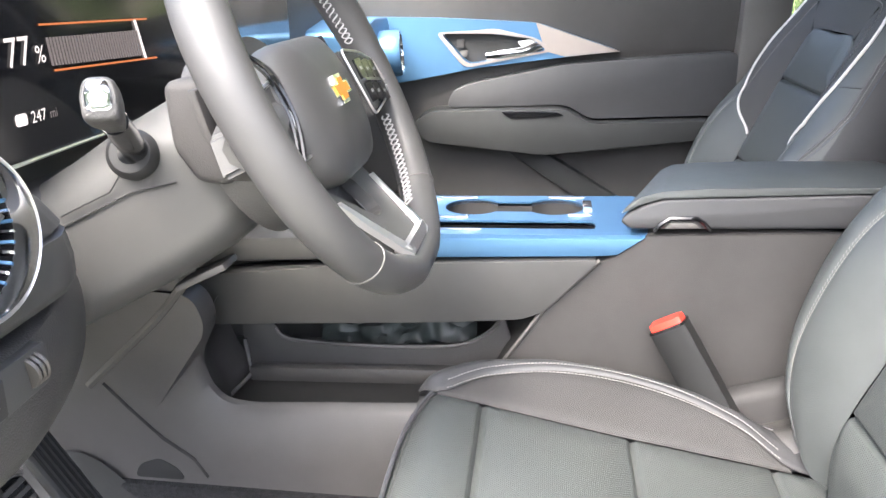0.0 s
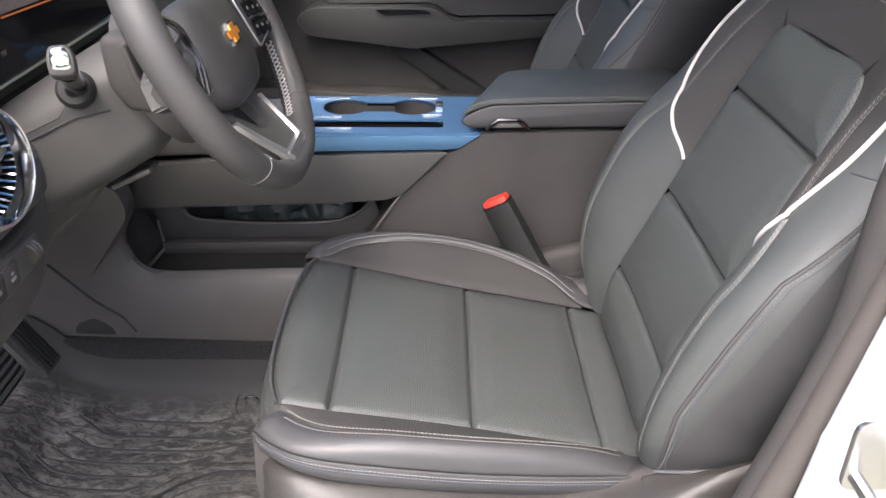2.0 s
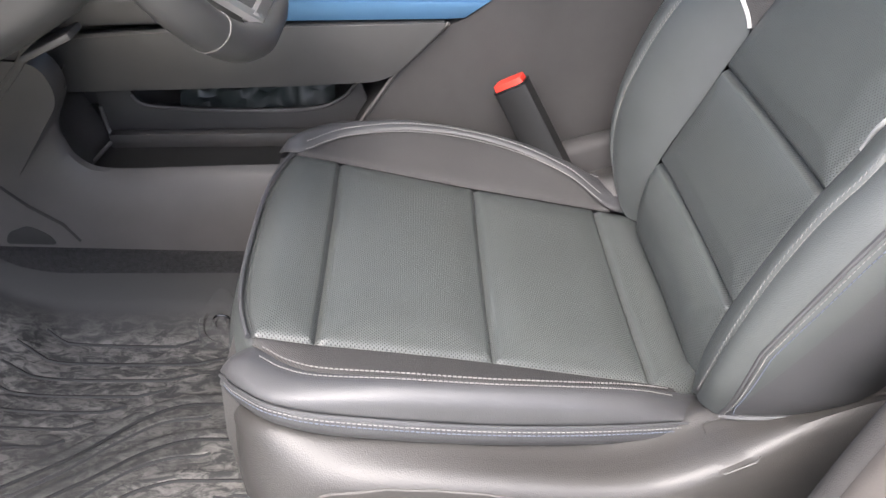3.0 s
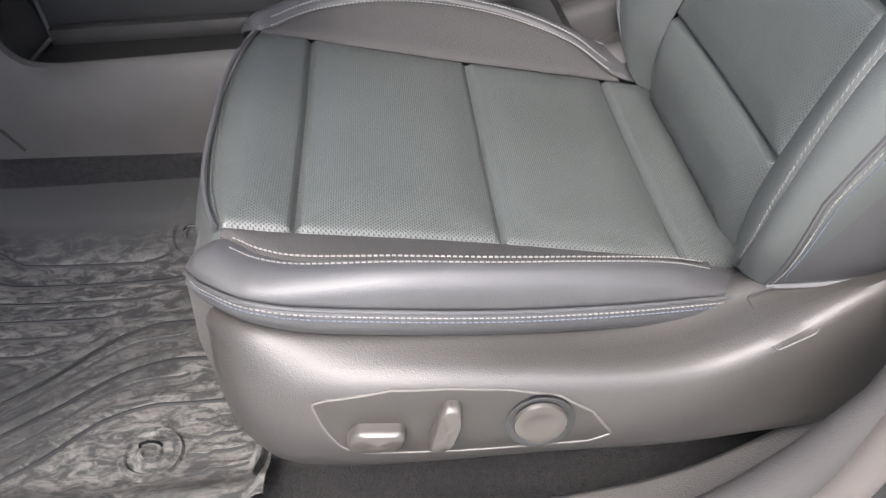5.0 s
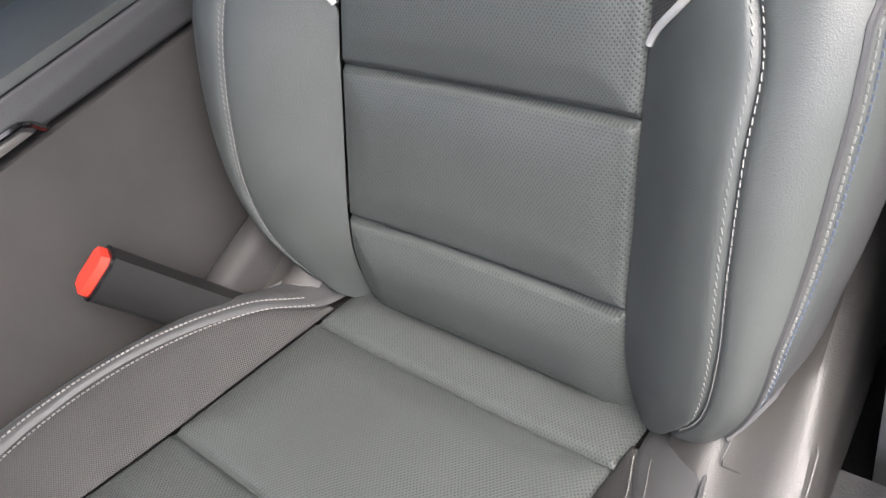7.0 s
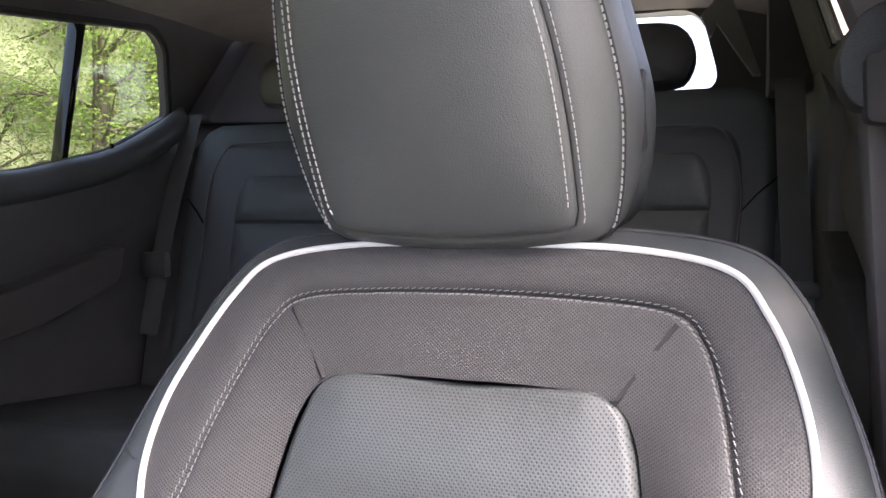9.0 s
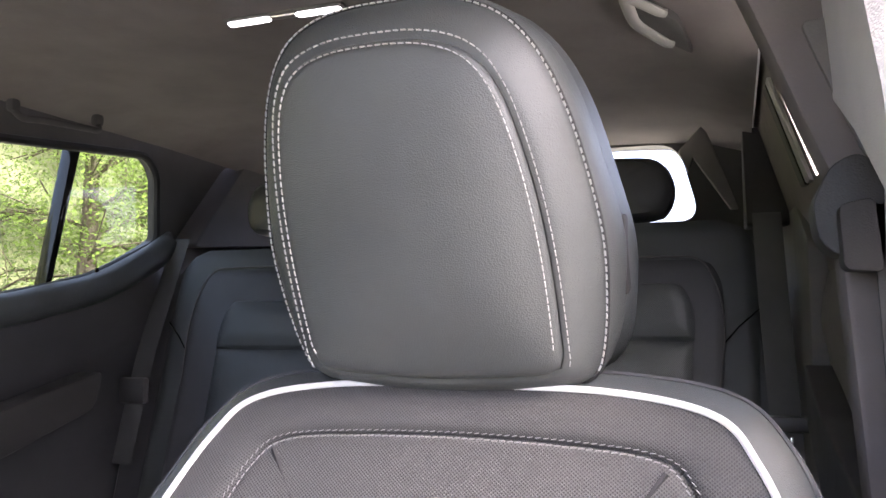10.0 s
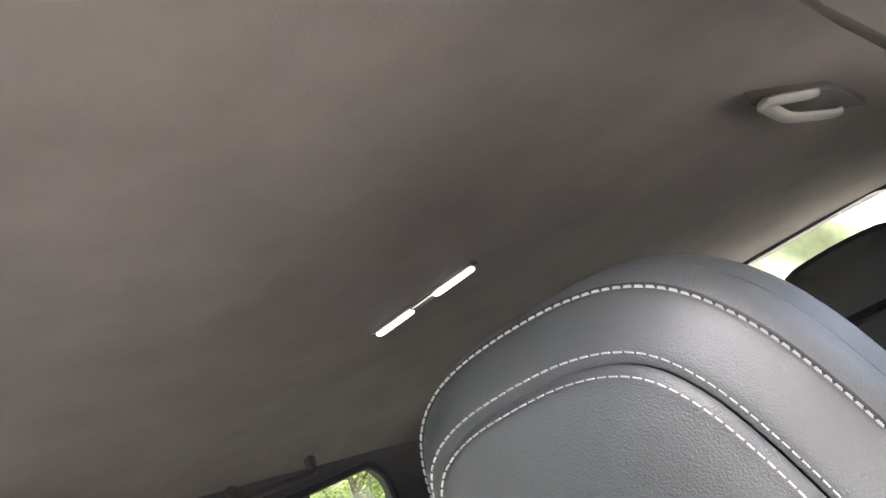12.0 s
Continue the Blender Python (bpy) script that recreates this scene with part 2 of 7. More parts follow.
# ---- building helpers ----
def part(name, bm, material, parent=None, label="", smooth=True, angle=40):
    me = bpy.data.meshes.new(name)
    bmesh.ops.remove_doubles(bm, verts=bm.verts, dist=1e-6)
    bmesh.ops.recalc_face_normals(bm, faces=bm.faces)
    if smooth:
        limit = radians(angle)
        for f in bm.faces:
            f.smooth = True
        for e in bm.edges:
            if len(e.link_faces) == 2 and e.calc_face_angle(0) > limit:
                e.smooth = False
    bm.to_mesh(me)
    bm.free()
    me.materials.append(material)
    ob = new(name, me)
    if parent is not None:
        ob.parent = parent
        ob.matrix_parent_inverse = Matrix.Translation(-parent_base(parent))
    if label:
        tagged(ob, label)
    return ob


def parent_base(ob):
    return Vector(ob.location) if ob.type == "EMPTY" else Vector((0, 0, 0))


def sub(name, bm, material, parent, label="", smooth=True, angle=40):
    """A piece under a part: both meshes keep the room's own axes."""
    ob = part(name, bm, material, None, label, smooth, angle)
    ob.parent = parent
    return ob


def thing(name, base, label, category, group="", kind=""):
    ob = new(name)
    ob.empty_display_size = 0.05
    ob.location = base
    return tagged(ob, label, category, group, kind)


def spline(rows, n):
    """n points along a Catmull-Rom curve through the rows."""
    p = np.array(rows, float)
    out = []
    for u in np.linspace(0, len(p) - 1, n):
        out.append(spline_at(p, u))
    return np.array(out)


def spline_at(p, u):
    i = min(int(u), len(p) - 2)
    f = u - i
    a = p[max(i - 1, 0)]
    b, c = p[i], p[i + 1]
    d = p[min(i + 2, len(p) - 1)]
    return 0.5 * (2 * b + (c - a) * f + (2 * a - 5 * b + 4 * c - d) * f * f + (3 * b - 3 * c + d - a) * f ** 3)


def grid_into(bm, points, close_u=False, close_v=False):
    rows = [[bm.verts.new(p) for p in row] for row in points]
    nu, nv = len(rows), len(rows[0])
    for i in range(nu if close_u else nu - 1):
        for j in range(nv if close_v else nv - 1):
            a, b = rows[i][j], rows[(i + 1) % nu][j]
            c, d = rows[(i + 1) % nu][(j + 1) % nv], rows[i][(j + 1) % nv]
            if len({a, b, c, d}) == 4:
                bm.faces.new((a, b, c, d))
    return rows


def loft(sections, close_v=True, caps=True, bm=None):
    bm = bm or bmesh.new()
    rows = grid_into(bm, sections, False, close_v)
    if caps:
        bm.faces.new(rows[0])
        bm.faces.new(list(reversed(rows[-1])))
    return bm


def tube(points, r, n=8, closed=False, bm=None, flat=1.0):
    """A round (or flattened) cord along points."""
    bm = bm or bmesh.new()
    p = [Vector(q) for q in points]
    rings, last = [], None
    for i, q in enumerate(p):
        if closed:
            d = p[(i + 1) % len(p)] - p[i - 1]
        else:
            d = p[min(i + 1, len(p) - 1)] - p[max(i - 1, 0)]
        d.normalize()
        ref = last if last is not None else (Vector((0, 0, 1)) if abs(d.z) < 0.9 else Vector((1, 0, 0)))
        s = d.cross(ref)
        if s.length < 1e-6:
            s = d.orthogonal()
        s.normalize()
        t = s.cross(d)
        last = t
        rings.append([q + (s * math.cos(a) + t * math.sin(a) * flat) * r for a in np.linspace(0, 2 * math.pi, n, endpoint=False)])
    rows = grid_into(bm, rings, closed, True)
    if not closed:
        bm.faces.new(rows[0])
        bm.faces.new(list(reversed(rows[-1])))
    return bm


def box(cx, cy, cz, sx, sy, sz, bevel=0.0, seg=2, turn=None, bm=None):
    made = bmesh.new()
    bmesh.ops.create_cube(made, size=1)
    bmesh.ops.scale(made, vec=(sx, sy, sz), verts=made.verts)
    if bevel:
        bmesh.ops.bevel(made, geom=list(made.edges), offset=bevel, segments=seg, affect="EDGES", profile=0.5)
    m = Matrix.Translation((cx, cy, cz))
    if turn is not None:
        m = m @ turn.to_4x4()
    bmesh.ops.transform(made, matrix=m, verts=made.verts)
    return merge(bm, made)


def merge(bm, made):
    if bm is None:
        return made
    me = bpy.data.meshes.new("tmp")
    made.to_mesh(me)
    made.free()
    bm.from_mesh(me)
    bpy.data.meshes.remove(me)
    return bm


def slab(points, axis, a, b, bevel=0.0, seg=2, bm=None):
    """An outline in the two other axes, drawn out along axis from a to b."""
    made = bmesh.new()

    def put(p, w):
        q = list(p)
        q.insert("xyz".index(axis), w)
        return made.verts.new(q)

    low = [put(p, a) for p in points]
    high = [put(p, b) for p in points]
    made.faces.new(low)
    made.faces.new(list(reversed(high)))
    n = len(points)
    for i in range(n):
        made.faces.new((low[i], low[(i + 1) % n], high[(i + 1) % n], high[i]))
    bmesh.ops.recalc_face_normals(made, faces=made.faces)
    if bevel:
        bmesh.ops.bevel(made, geom=list(made.edges), offset=bevel, segments=seg, affect="EDGES", profile=0.5, clamp_overlap=True)
    return merge(bm, made)


def ring_turn(profile, centre, axis, n=40, bm=None):
    """Turns a profile of (radius, along) about an axis through centre."""
    bm = bm or bmesh.new()
    axis = Vector(axis).normalized()
    s = axis.orthogonal().normalized()
    t = axis.cross(s)
    rows = []
    for r, w in profile:
        rows.append([Vector(centre) + axis * w + (s * math.cos(a) + t * math.sin(a)) * max(r, 1e-5) for a in np.linspace(0, 2 * math.pi, n, endpoint=False)])
    grid_into(bm, rows, False, True)
    return bm


def rounded(points, radius, seg=5):
    """Rounds the corners of a flat outline."""
    out = []
    n = len(points)
    for i in range(n):
        a, b, c = (np.array(points[(i + k) % n], float) for k in (-1, 0, 1))
        ua, uc = a - b, c - b
        la, lc = np.linalg.norm(ua), np.linalg.norm(uc)
        r = min(radius, la * 0.45, lc * 0.45)
        p, q = b + ua / la * r, b + uc / lc * r
        for f in np.linspace(0, 1, seg):
            out.append(tuple((1 - f) ** 2 * p + 2 * f * (1 - f) * b + f * f * q))
    return out


def stitches(points, normals, pitch=0.0042, length=0.0031, width=0.0006, lift=0.0003, slant=0.0, bm=None):
    """A row of sewn stitches along a line on a surface."""
    bm = bm or bmesh.new()
    p = np.array(points, float)
    nrm = np.array(normals, float)
    step = np.linalg.norm(np.diff(p, axis=0), axis=1)
    run = np.concatenate([[0], np.cumsum(step)])
    for s in np.arange(pitch, run[-1] - pitch, pitch):
        a = np.array([np.interp(s - length / 2, run, p[:, k]) for k in range(3)])
        b = np.array([np.interp(s + length / 2, run, p[:, k]) for k in range(3)])
        n = np.array([np.interp(s, run, nrm[:, k]) for k in range(3)])
        n /= np.linalg.norm(n)
        d = b - a
        side = np.cross(n, d)
        side /= np.linalg.norm(side) + 1e-9
        a, b = a - side * slant, b + side * slant
        w = side * width / 2
        low = n * -0.0004
        top = n * (lift + width * 0.7)
        a2, b2 = a + d * 0.10 + top, b - d * 0.10 + top
        q = [bm.verts.new(v) for v in (a - w + low, a + w + low, b + w + low, b - w + low, a2 - w * 0.6, a2 + w * 0.6, b2 + w * 0.6, b2 - w * 0.6)]
        for f in ((0, 1, 5, 4), (1, 2, 6, 5), (2, 3, 7, 6), (3, 0, 4, 7), (4, 5, 6, 7)):
            bm.faces.new([q[k] for k in f])
    return bm


def eased(n, power=0.55):
    """n values from 0 to 1, crowded towards both ends."""
    x = np.linspace(-1, 1, n)
    return (np.sign(x) * np.abs(x) ** power + 1) / 2


def cushioned(f, nu, nv, tuck=0.004, puff=0.004, soft=0.004, wide=0.035, edges=(1, 1, 1, 1)):
    """A padded panel: f(u, v) with its sewn borders drawn in and its middle raised. edges: u0, u1, v0, v1."""
    us, vs = eased(nu), eased(nv)
    base = np.array([[f(u, v) for v in vs] for u in us], float)
    du = np.linalg.norm(np.gradient(base, axis=0), axis=2)
    dv = np.linalg.norm(np.gradient(base, axis=1), axis=2)
    cu, cv = np.cumsum(du, axis=0), np.cumsum(dv, axis=1)
    far = 9.0
    d = np.full(base.shape[:2], far)
    near = [cu - cu[:1], cu[-1:] - cu, cv - cv[:, :1], cv[:, -1:] - cv]
    for flag, q in zip(edges, near):
        if flag:
            d = np.minimum(d, q)
    gu, gv = np.gradient(base, axis=0), np.gradient(base, axis=1)
    nrm = np.cross(gu, gv)
    nrm /= np.linalg.norm(nrm, axis=2, keepdims=True) + 1e-12
    rise = puff * (1 - np.exp(-(d / wide) ** 2)) - tuck * np.exp(-(d / soft) ** 2)
    return base, nrm, rise


def panel(f, nu, nv, out, **keys):
    """out: a vector on the side to which the panel swells."""
    base, nrm, rise = cushioned(f, nu, nv, **keys)
    if (nrm.mean(axis=(0, 1)) @ np.array(out, float)) < 0:
        nrm = -nrm
    bm = bmesh.new()
    grid_into(bm, (base + nrm * rise[..., None]).tolist())
    return bm


# ---- the front seats ----
def cushion_plane(x):
    return 0.3164 - 0.2032 * x


# along the seat: x, insert half-width, stitch half-width and rise, outer seam half-width and rise
CUSHION = np.array([
    (-0.022, 0.160, 0.184, -0.012, 0.185, -0.014),
    (-0.016, 0.160, 0.179, -0.006, 0.192, -0.012),
    (-0.008, 0.159, 0.172, -0.002, 0.203, -0.010),
    (0.004, 0.158, 0.167, 0.001, 0.215, -0.006),
    (0.018, 0.157, 0.174, 0.003, 0.226, -0.002),
    (0.035, 0.157, 0.188, 0.008, 0.234, 0.002),
    (0.065, 0.156, 0.202, 0.017, 0.239, 0.005),
    (0.130, 0.152, 0.211, 0.033, 0.240, 0.010),
    (0.200, 0.149, 0.211, 0.040, 0.236, 0.013),
    (0.270, 0.149, 0.200, 0.039, 0.228, 0.016),
    (0.335, 0.149, 0.180, 0.028, 0.216, 0.017),
    (0.385, 0.149, 0.156, 0.006, 0.204, 0.016),
    (0.440, 0.149, 0.152, 0.002, 0.196, 0.014),
])


def cushion_at(x):
    return [np.interp(x, CUSHION[:, 0], CUSHION[:, k]) for k in range(1, 6)]


def smooth_table(table, n):
    """The same table with its rows resampled along smooth curves."""
    return spline(table, n)


CUSHION = smooth_table(CUSHION, 90)


def front_drop(x):
    return -0.22 * max(0.0, 0.010 - x) ** 1.5 / 0.19


def front_x(f):
    return -0.019 + 0.022 * abs(f) ** 3


def insert_point(x, f):
    if x < 0.056:
        x = 0.056 + (x - 0.056) * (front_x(f) - 0.056) / (-0.022 - 0.056)
    w = cushion_at(x)[0]
    y = w * f
    return (x, y, cushion_plane(x) + front_drop(x) + 0.004 * f * f)


def strip_point(x, v, side):
    w, ys, hs = cushion_at(x)[:3]
    y = w + (ys - w) * v
    h = 0.004 + (hs - 0.004) * (v ** 1.25)
    return (x, y * side, cushion_plane(x) + front_drop(x) + h)


def bolster_point(x, v, side):
    ys, hs, yo, ho = cushion_at(x)[1:]
    a = v * math.pi / 2
    y = ys + (yo - ys) * math.sin(a)
    z = ho + (hs - ho) * math.cos(a) + 0.007 * math.sin(2 * a) * min(1, max(0.2, (yo - ys) / 0.03))
    return (x, y * side, cushion_plane(x) + front_drop(x) + z)


def under_point(x, v, side):
    yo, ho = cushion_at(x)[3:]
    y = yo + 0.004 * math.sin(v * 3.1) - 0.016 * v * v
    deep = 0.022 + 0.013 * min(1.0, max(0.0, (x + 0.02) / 0.09)) ** 0.7
    return (x, y * side, cushion_plane(x) + front_drop(x) + ho - deep * v)


def build_seat_cushion(seat):
    up = (0, 0, 1)
    cuts = [-0.022, 0.056, 0.215, 0.365, 0.440]
    for i, (a, b) in enumerate(zip(cuts[:-1], cuts[1:])):
        f = lambda u, v, a=a, b=b: insert_point(a + (b - a) * u, v * 2 - 1)
        bm = panel(f, 34 if b - a > 0.1 else 22, 44, up, tuck=0.007, puff=0.006 if 0 < i < 3 else 0.007, soft=0.0032, wide=0.022)
        part("seat_panel", bm, PERF_FLAT, seat, "perforated black leather cushion panel")
    for side in (1, -1):
        f = lambda u, v: strip_point(0.004 + 0.382 * u, v, side)
        part("bolster_strip", panel(f, 60, 12, up, tuck=0.003, puff=0.002, soft=0.003, wide=0.01), MESH_FLAT, seat, "dark woven cloth strip")
        f = lambda u, v: bolster_point(-0.020 + 0.460 * u ** 1.3, v, side)
        part("side_bolster", panel(f, 90, 20, (0, side, 1), tuck=0.002, puff=0.002, soft=0.0025, wide=0.02, edges=(0, 0, 1, 1)), LEATHER_SIDE, seat, "smooth black leather bolster")
        f = lambda u, v: under_point(-0.020 + 0.460 * u ** 1.3, v, side)
        part("under_bolster", panel(f, 80, 8, (0, side, 0), tuck=0.0015, puff=0.002, soft=0.002, wide=0.01, edges=(0, 0, 1, 0)), LEATHER_SIDE, seat)
        xs = np.linspace(0.012, 0.378, 120)
        for off, v in ((0, 0.90), (1, 1.0)):
            base = np.array([strip_point(x, 0.93, side) if off == 0 else bolster_point(x, 0.16, side) for x in xs])
            nrm = np.tile((0, 0.25 * side * off, 1.0), (len(xs), 1))
            base = base + nrm * 0.0012
            part("stitching", stitches(base, nrm, lift=0.0006), THREAD, seat, "pale grey decorative stitching")
        xs = np.linspace(-0.017, 0.40, 140)
        for v, mat_ in ((1, THREAD), (0, THREAD_BLUE)):
            base = np.array([under_point(x, 0.07 if v else 0.165, side) for x in xs]) + np.array((0, 0.0022 * side, 0))
            nrm = np.tile((0, side, 0.25), (len(xs), 1))
            part("stitching", stitches(base, nrm), mat_, seat, "grey seam stitching" if v else "blue accent stitching")
        cord = np.array([under_point(x, 0.0, side) for x in np.linspace(-0.020, 0.43, 100)]) + np.array((0, 0.001 * side, 0.001))
        part("welt", tube(cord, 0.0016, 6), LEATHER_SIDE, seat)
    # front roll of the cushion
    def f(u, v):
        g = v * 2 - 1
        y = g * 0.190
        e = min(1.0, abs(y) / 0.163)
        x0 = front_x(e) - 0.004 * max(0.0, (abs(y) - 0.163) / 0.027)
        top = insert_point(-0.022, min(1.0, abs(y) / 0.160))[2] - 0.022 * max(0.0, (abs(y) - 0.160) / 0.03)
        return (x0 - 0.016 * math.sin(u * math.pi * 0.55), y, top - 0.002 - 0.066 * u)

    part("cushion_front", panel(f, 14, 40, (-1, 0, 0), tuck=0.004, puff=0.004, soft=0.004, wide=0.02, edges=(1, 0, 0, 0)), LEATHER, seat)
    ys = np.linspace(-0.160, 0.160, 70)
    edge = np.array([np.array(insert_point(-0.022, y / 0.160)) + np.array((-0.003, 0, -0.001)) for y in ys])
    part("welt", tube([tuple(p) for p in edge], 0.0024, 6), LEATHER_SIDE, seat)
    part("stitching", stitches(edge + np.array((0.006, 0, 0.0022)), np.tile((-0.5, 0, 1.0), (len(ys), 1)), pitch=0.0034, length=0.0022, width=0.0004), THREAD_DARK, seat, "fine dark seam stitching")
    # padded body under the cover
    secs = []
    for x in np.linspace(-0.02, 0.46, 12):
        z = cushion_plane(x) + front_drop(x)
        secs.append([(x, y, zz) for y, zz in ((-0.19, z - 0.02), (0.19, z - 0.02), (0.2, z - 0.07), (0.18, 0.13), (-0.18, 0.13), (-0.2, z - 0.07))])
    part("cushion_base", loft(secs), PLASTIC, seat)


# backrest outlines from the bottom corner to the middle of the top: y, z, rise
INNER = np.array([(0.132, 0.238, -0.034), (0.131, 0.285, -0.008), (0.130, 0.33, 0), (0.129, 0.39, 0), (0.128, 0.445, 0), (0.127, 0.485, 0), (0.125, 0.515, 0), (0.122, 0.55, 0), (0.119, 0.595, 0), (0.114, 0.63, 0), (0.108, 0.65, 0), (0.098, 0.663, 0), (0.080, 0.669, 0), (0.045, 0.671, 0), (0, 0.671, 0)])
SEWN = np.array([(0.168, 0.258, 0.000), (0.196, 0.296, 0.028), (0.207, 0.345, 0.047), (0.207, 0.40, 0.055), (0.206, 0.45, 0.055), (0.205, 0.487, 0.049), (0.197, 0.513, 0.042), (0.182, 0.545, 0.033), (0.171, 0.59, 0.027), (0.164, 0.63, 0.021), (0.156, 0.668, 0.012), (0.144, 0.70, 0.006), (0.125, 0.717, 0.003), (0.07, 0.723, 0.001), (0, 0.725, 0)])
OUTER = np.array([(0.205, 0.273, -0.004), (0.227, 0.312, 0.007), (0.244, 0.36, 0.014), (0.257, 0.415, 0.018), (0.262, 0.468, 0.018), (0.260, 0.51, 0.016), (0.256, 0.54, 0.012), (0.250, 0.575, 0.008), (0.24, 0.61, 0.004), (0.230, 0.648, 0), (0.217, 0.684, -0.006), (0.198, 0.729, -0.014), (0.168, 0.760, -0.022), (0.10, 0.773, -0.028), (0, 0.775, -0.03)])
PIPE_AT = np.array([0, 0, 0, 0, 0, 0.03, 0.49, 0.96, 1.31, 1.45, 1.5, 1.5, 1.56, 1.62, 1.62])
BACK_N = np.array((-0.9187, 0.0, 0.395))
LAST = len(INNER) - 1


def back_point(y, z, h):
    y -= float(np.interp(z, (0.45, 0.70), (0.005 * min(1.0, max(0.0, (0.262 - abs(y)) / 0.05)), 0.012)))
    return np.array((0.426 + 0.43 * (z - 0.33), y, z)) + BACK_N * h


def shell(k, v, side):
    """A point on the backrest's padded border; k runs from the bottom corner to the top, v from the insert to the outer seam and round the side."""
    i, s, o = spline_at(INNER, k), spline_at(SEWN, k), spline_at(OUTER, k)
    if v <= 1:
        p = i + (s - i) * v
        p[2] = i[2] + (s[2] - i[2]) * (0.25 * v ** 1.2 + 0.75 * math.sin(math.pi * v / 2)) + 0.002 * math.sin(math.pi * v)
    elif v <= 2:
        a = (v - 1) * math.pi / 2
        p = s + (o - s) * (v - 1)
        p[2] = o[2] + (s[2] - o[2]) * math.cos(a) + 0.006 * math.sin(2 * a)
        p[0] = s[0] + (o[0] - s[0]) * (0.35 * (v - 1) + 0.65 * math.sin(a))
    else:
        f = v - 2
        p = o.copy()
        top = max(0.0, (k - 9) / 5.0)
        p[0] *= 1 + 0.03 * math.sin(f * 3.1) - 0.12 * f * f
        p[1] += 0.006 * top * math.sin(f * 2.4) - 0.02 * top * f * f
        p[2] -= 0.115 * f
        low = max(0.0, 1 - k / 2.2) ** 1.3
        p[1] += 0.072 * low * math.sin(f * math.pi / 2)
        p[0] += 0.026 * low * math.sin(min(1.0, f * 1.6) * math.pi / 2)
    groove = 0.0045 * math.exp(-((v - 1) / 0.04) ** 2)
    p[2] -= groove
    return back_point(p[0] * side, p[1], p[2])


def border_grid(k0, k1, nk, v0, v1, nv, side):
    """v0, v1: functions of k."""
    out = []
    for k in np.linspace(k0, k1, nk):
        a, b = v0(k), v1(k)
        out.append([shell(k, a + (b - a) * f, side) for f in eased(nv, 0.7)])
    if k0 == 0:
        # the cover folds under at the bottom
        turn_in = ((0.0, -0.03, -0.006), (0.0, -0.010, -0.003)) if v0(0) >= 2 else ((0.045, 0.0, -0.026), (0.014, 0.0, -0.012))
        out = [[p + np.array((d[0], d[1] * side * -1, d[2])) * (1, -1, 1) for p in out[0]] for d in turn_in] + out
    return out


def whole(rows_side):
    """Joins a border grid of one side with its mirror image across the top."""
    left = rows_side(1)
    right = rows_side(-1)
    return left + list(reversed(right))[1:]


def pipe_v(k):
    return max(0.0, float(spline_at(PIPE_AT, k)))


def shell_normal(k, v, side):
    e = 0.02
    a = shell(min(k + e, LAST), v, side) - shell(max(k - e, 0), v, side)
    b = shell(k, v + e, side) - shell(k, v - e, side)
    n = np.cross(a, b)
    n /= np.linalg.norm(n) + 1e-12
    return n if n @ BACK_N > 0 or (v >= 2 and n[1] * side > 0) else -n


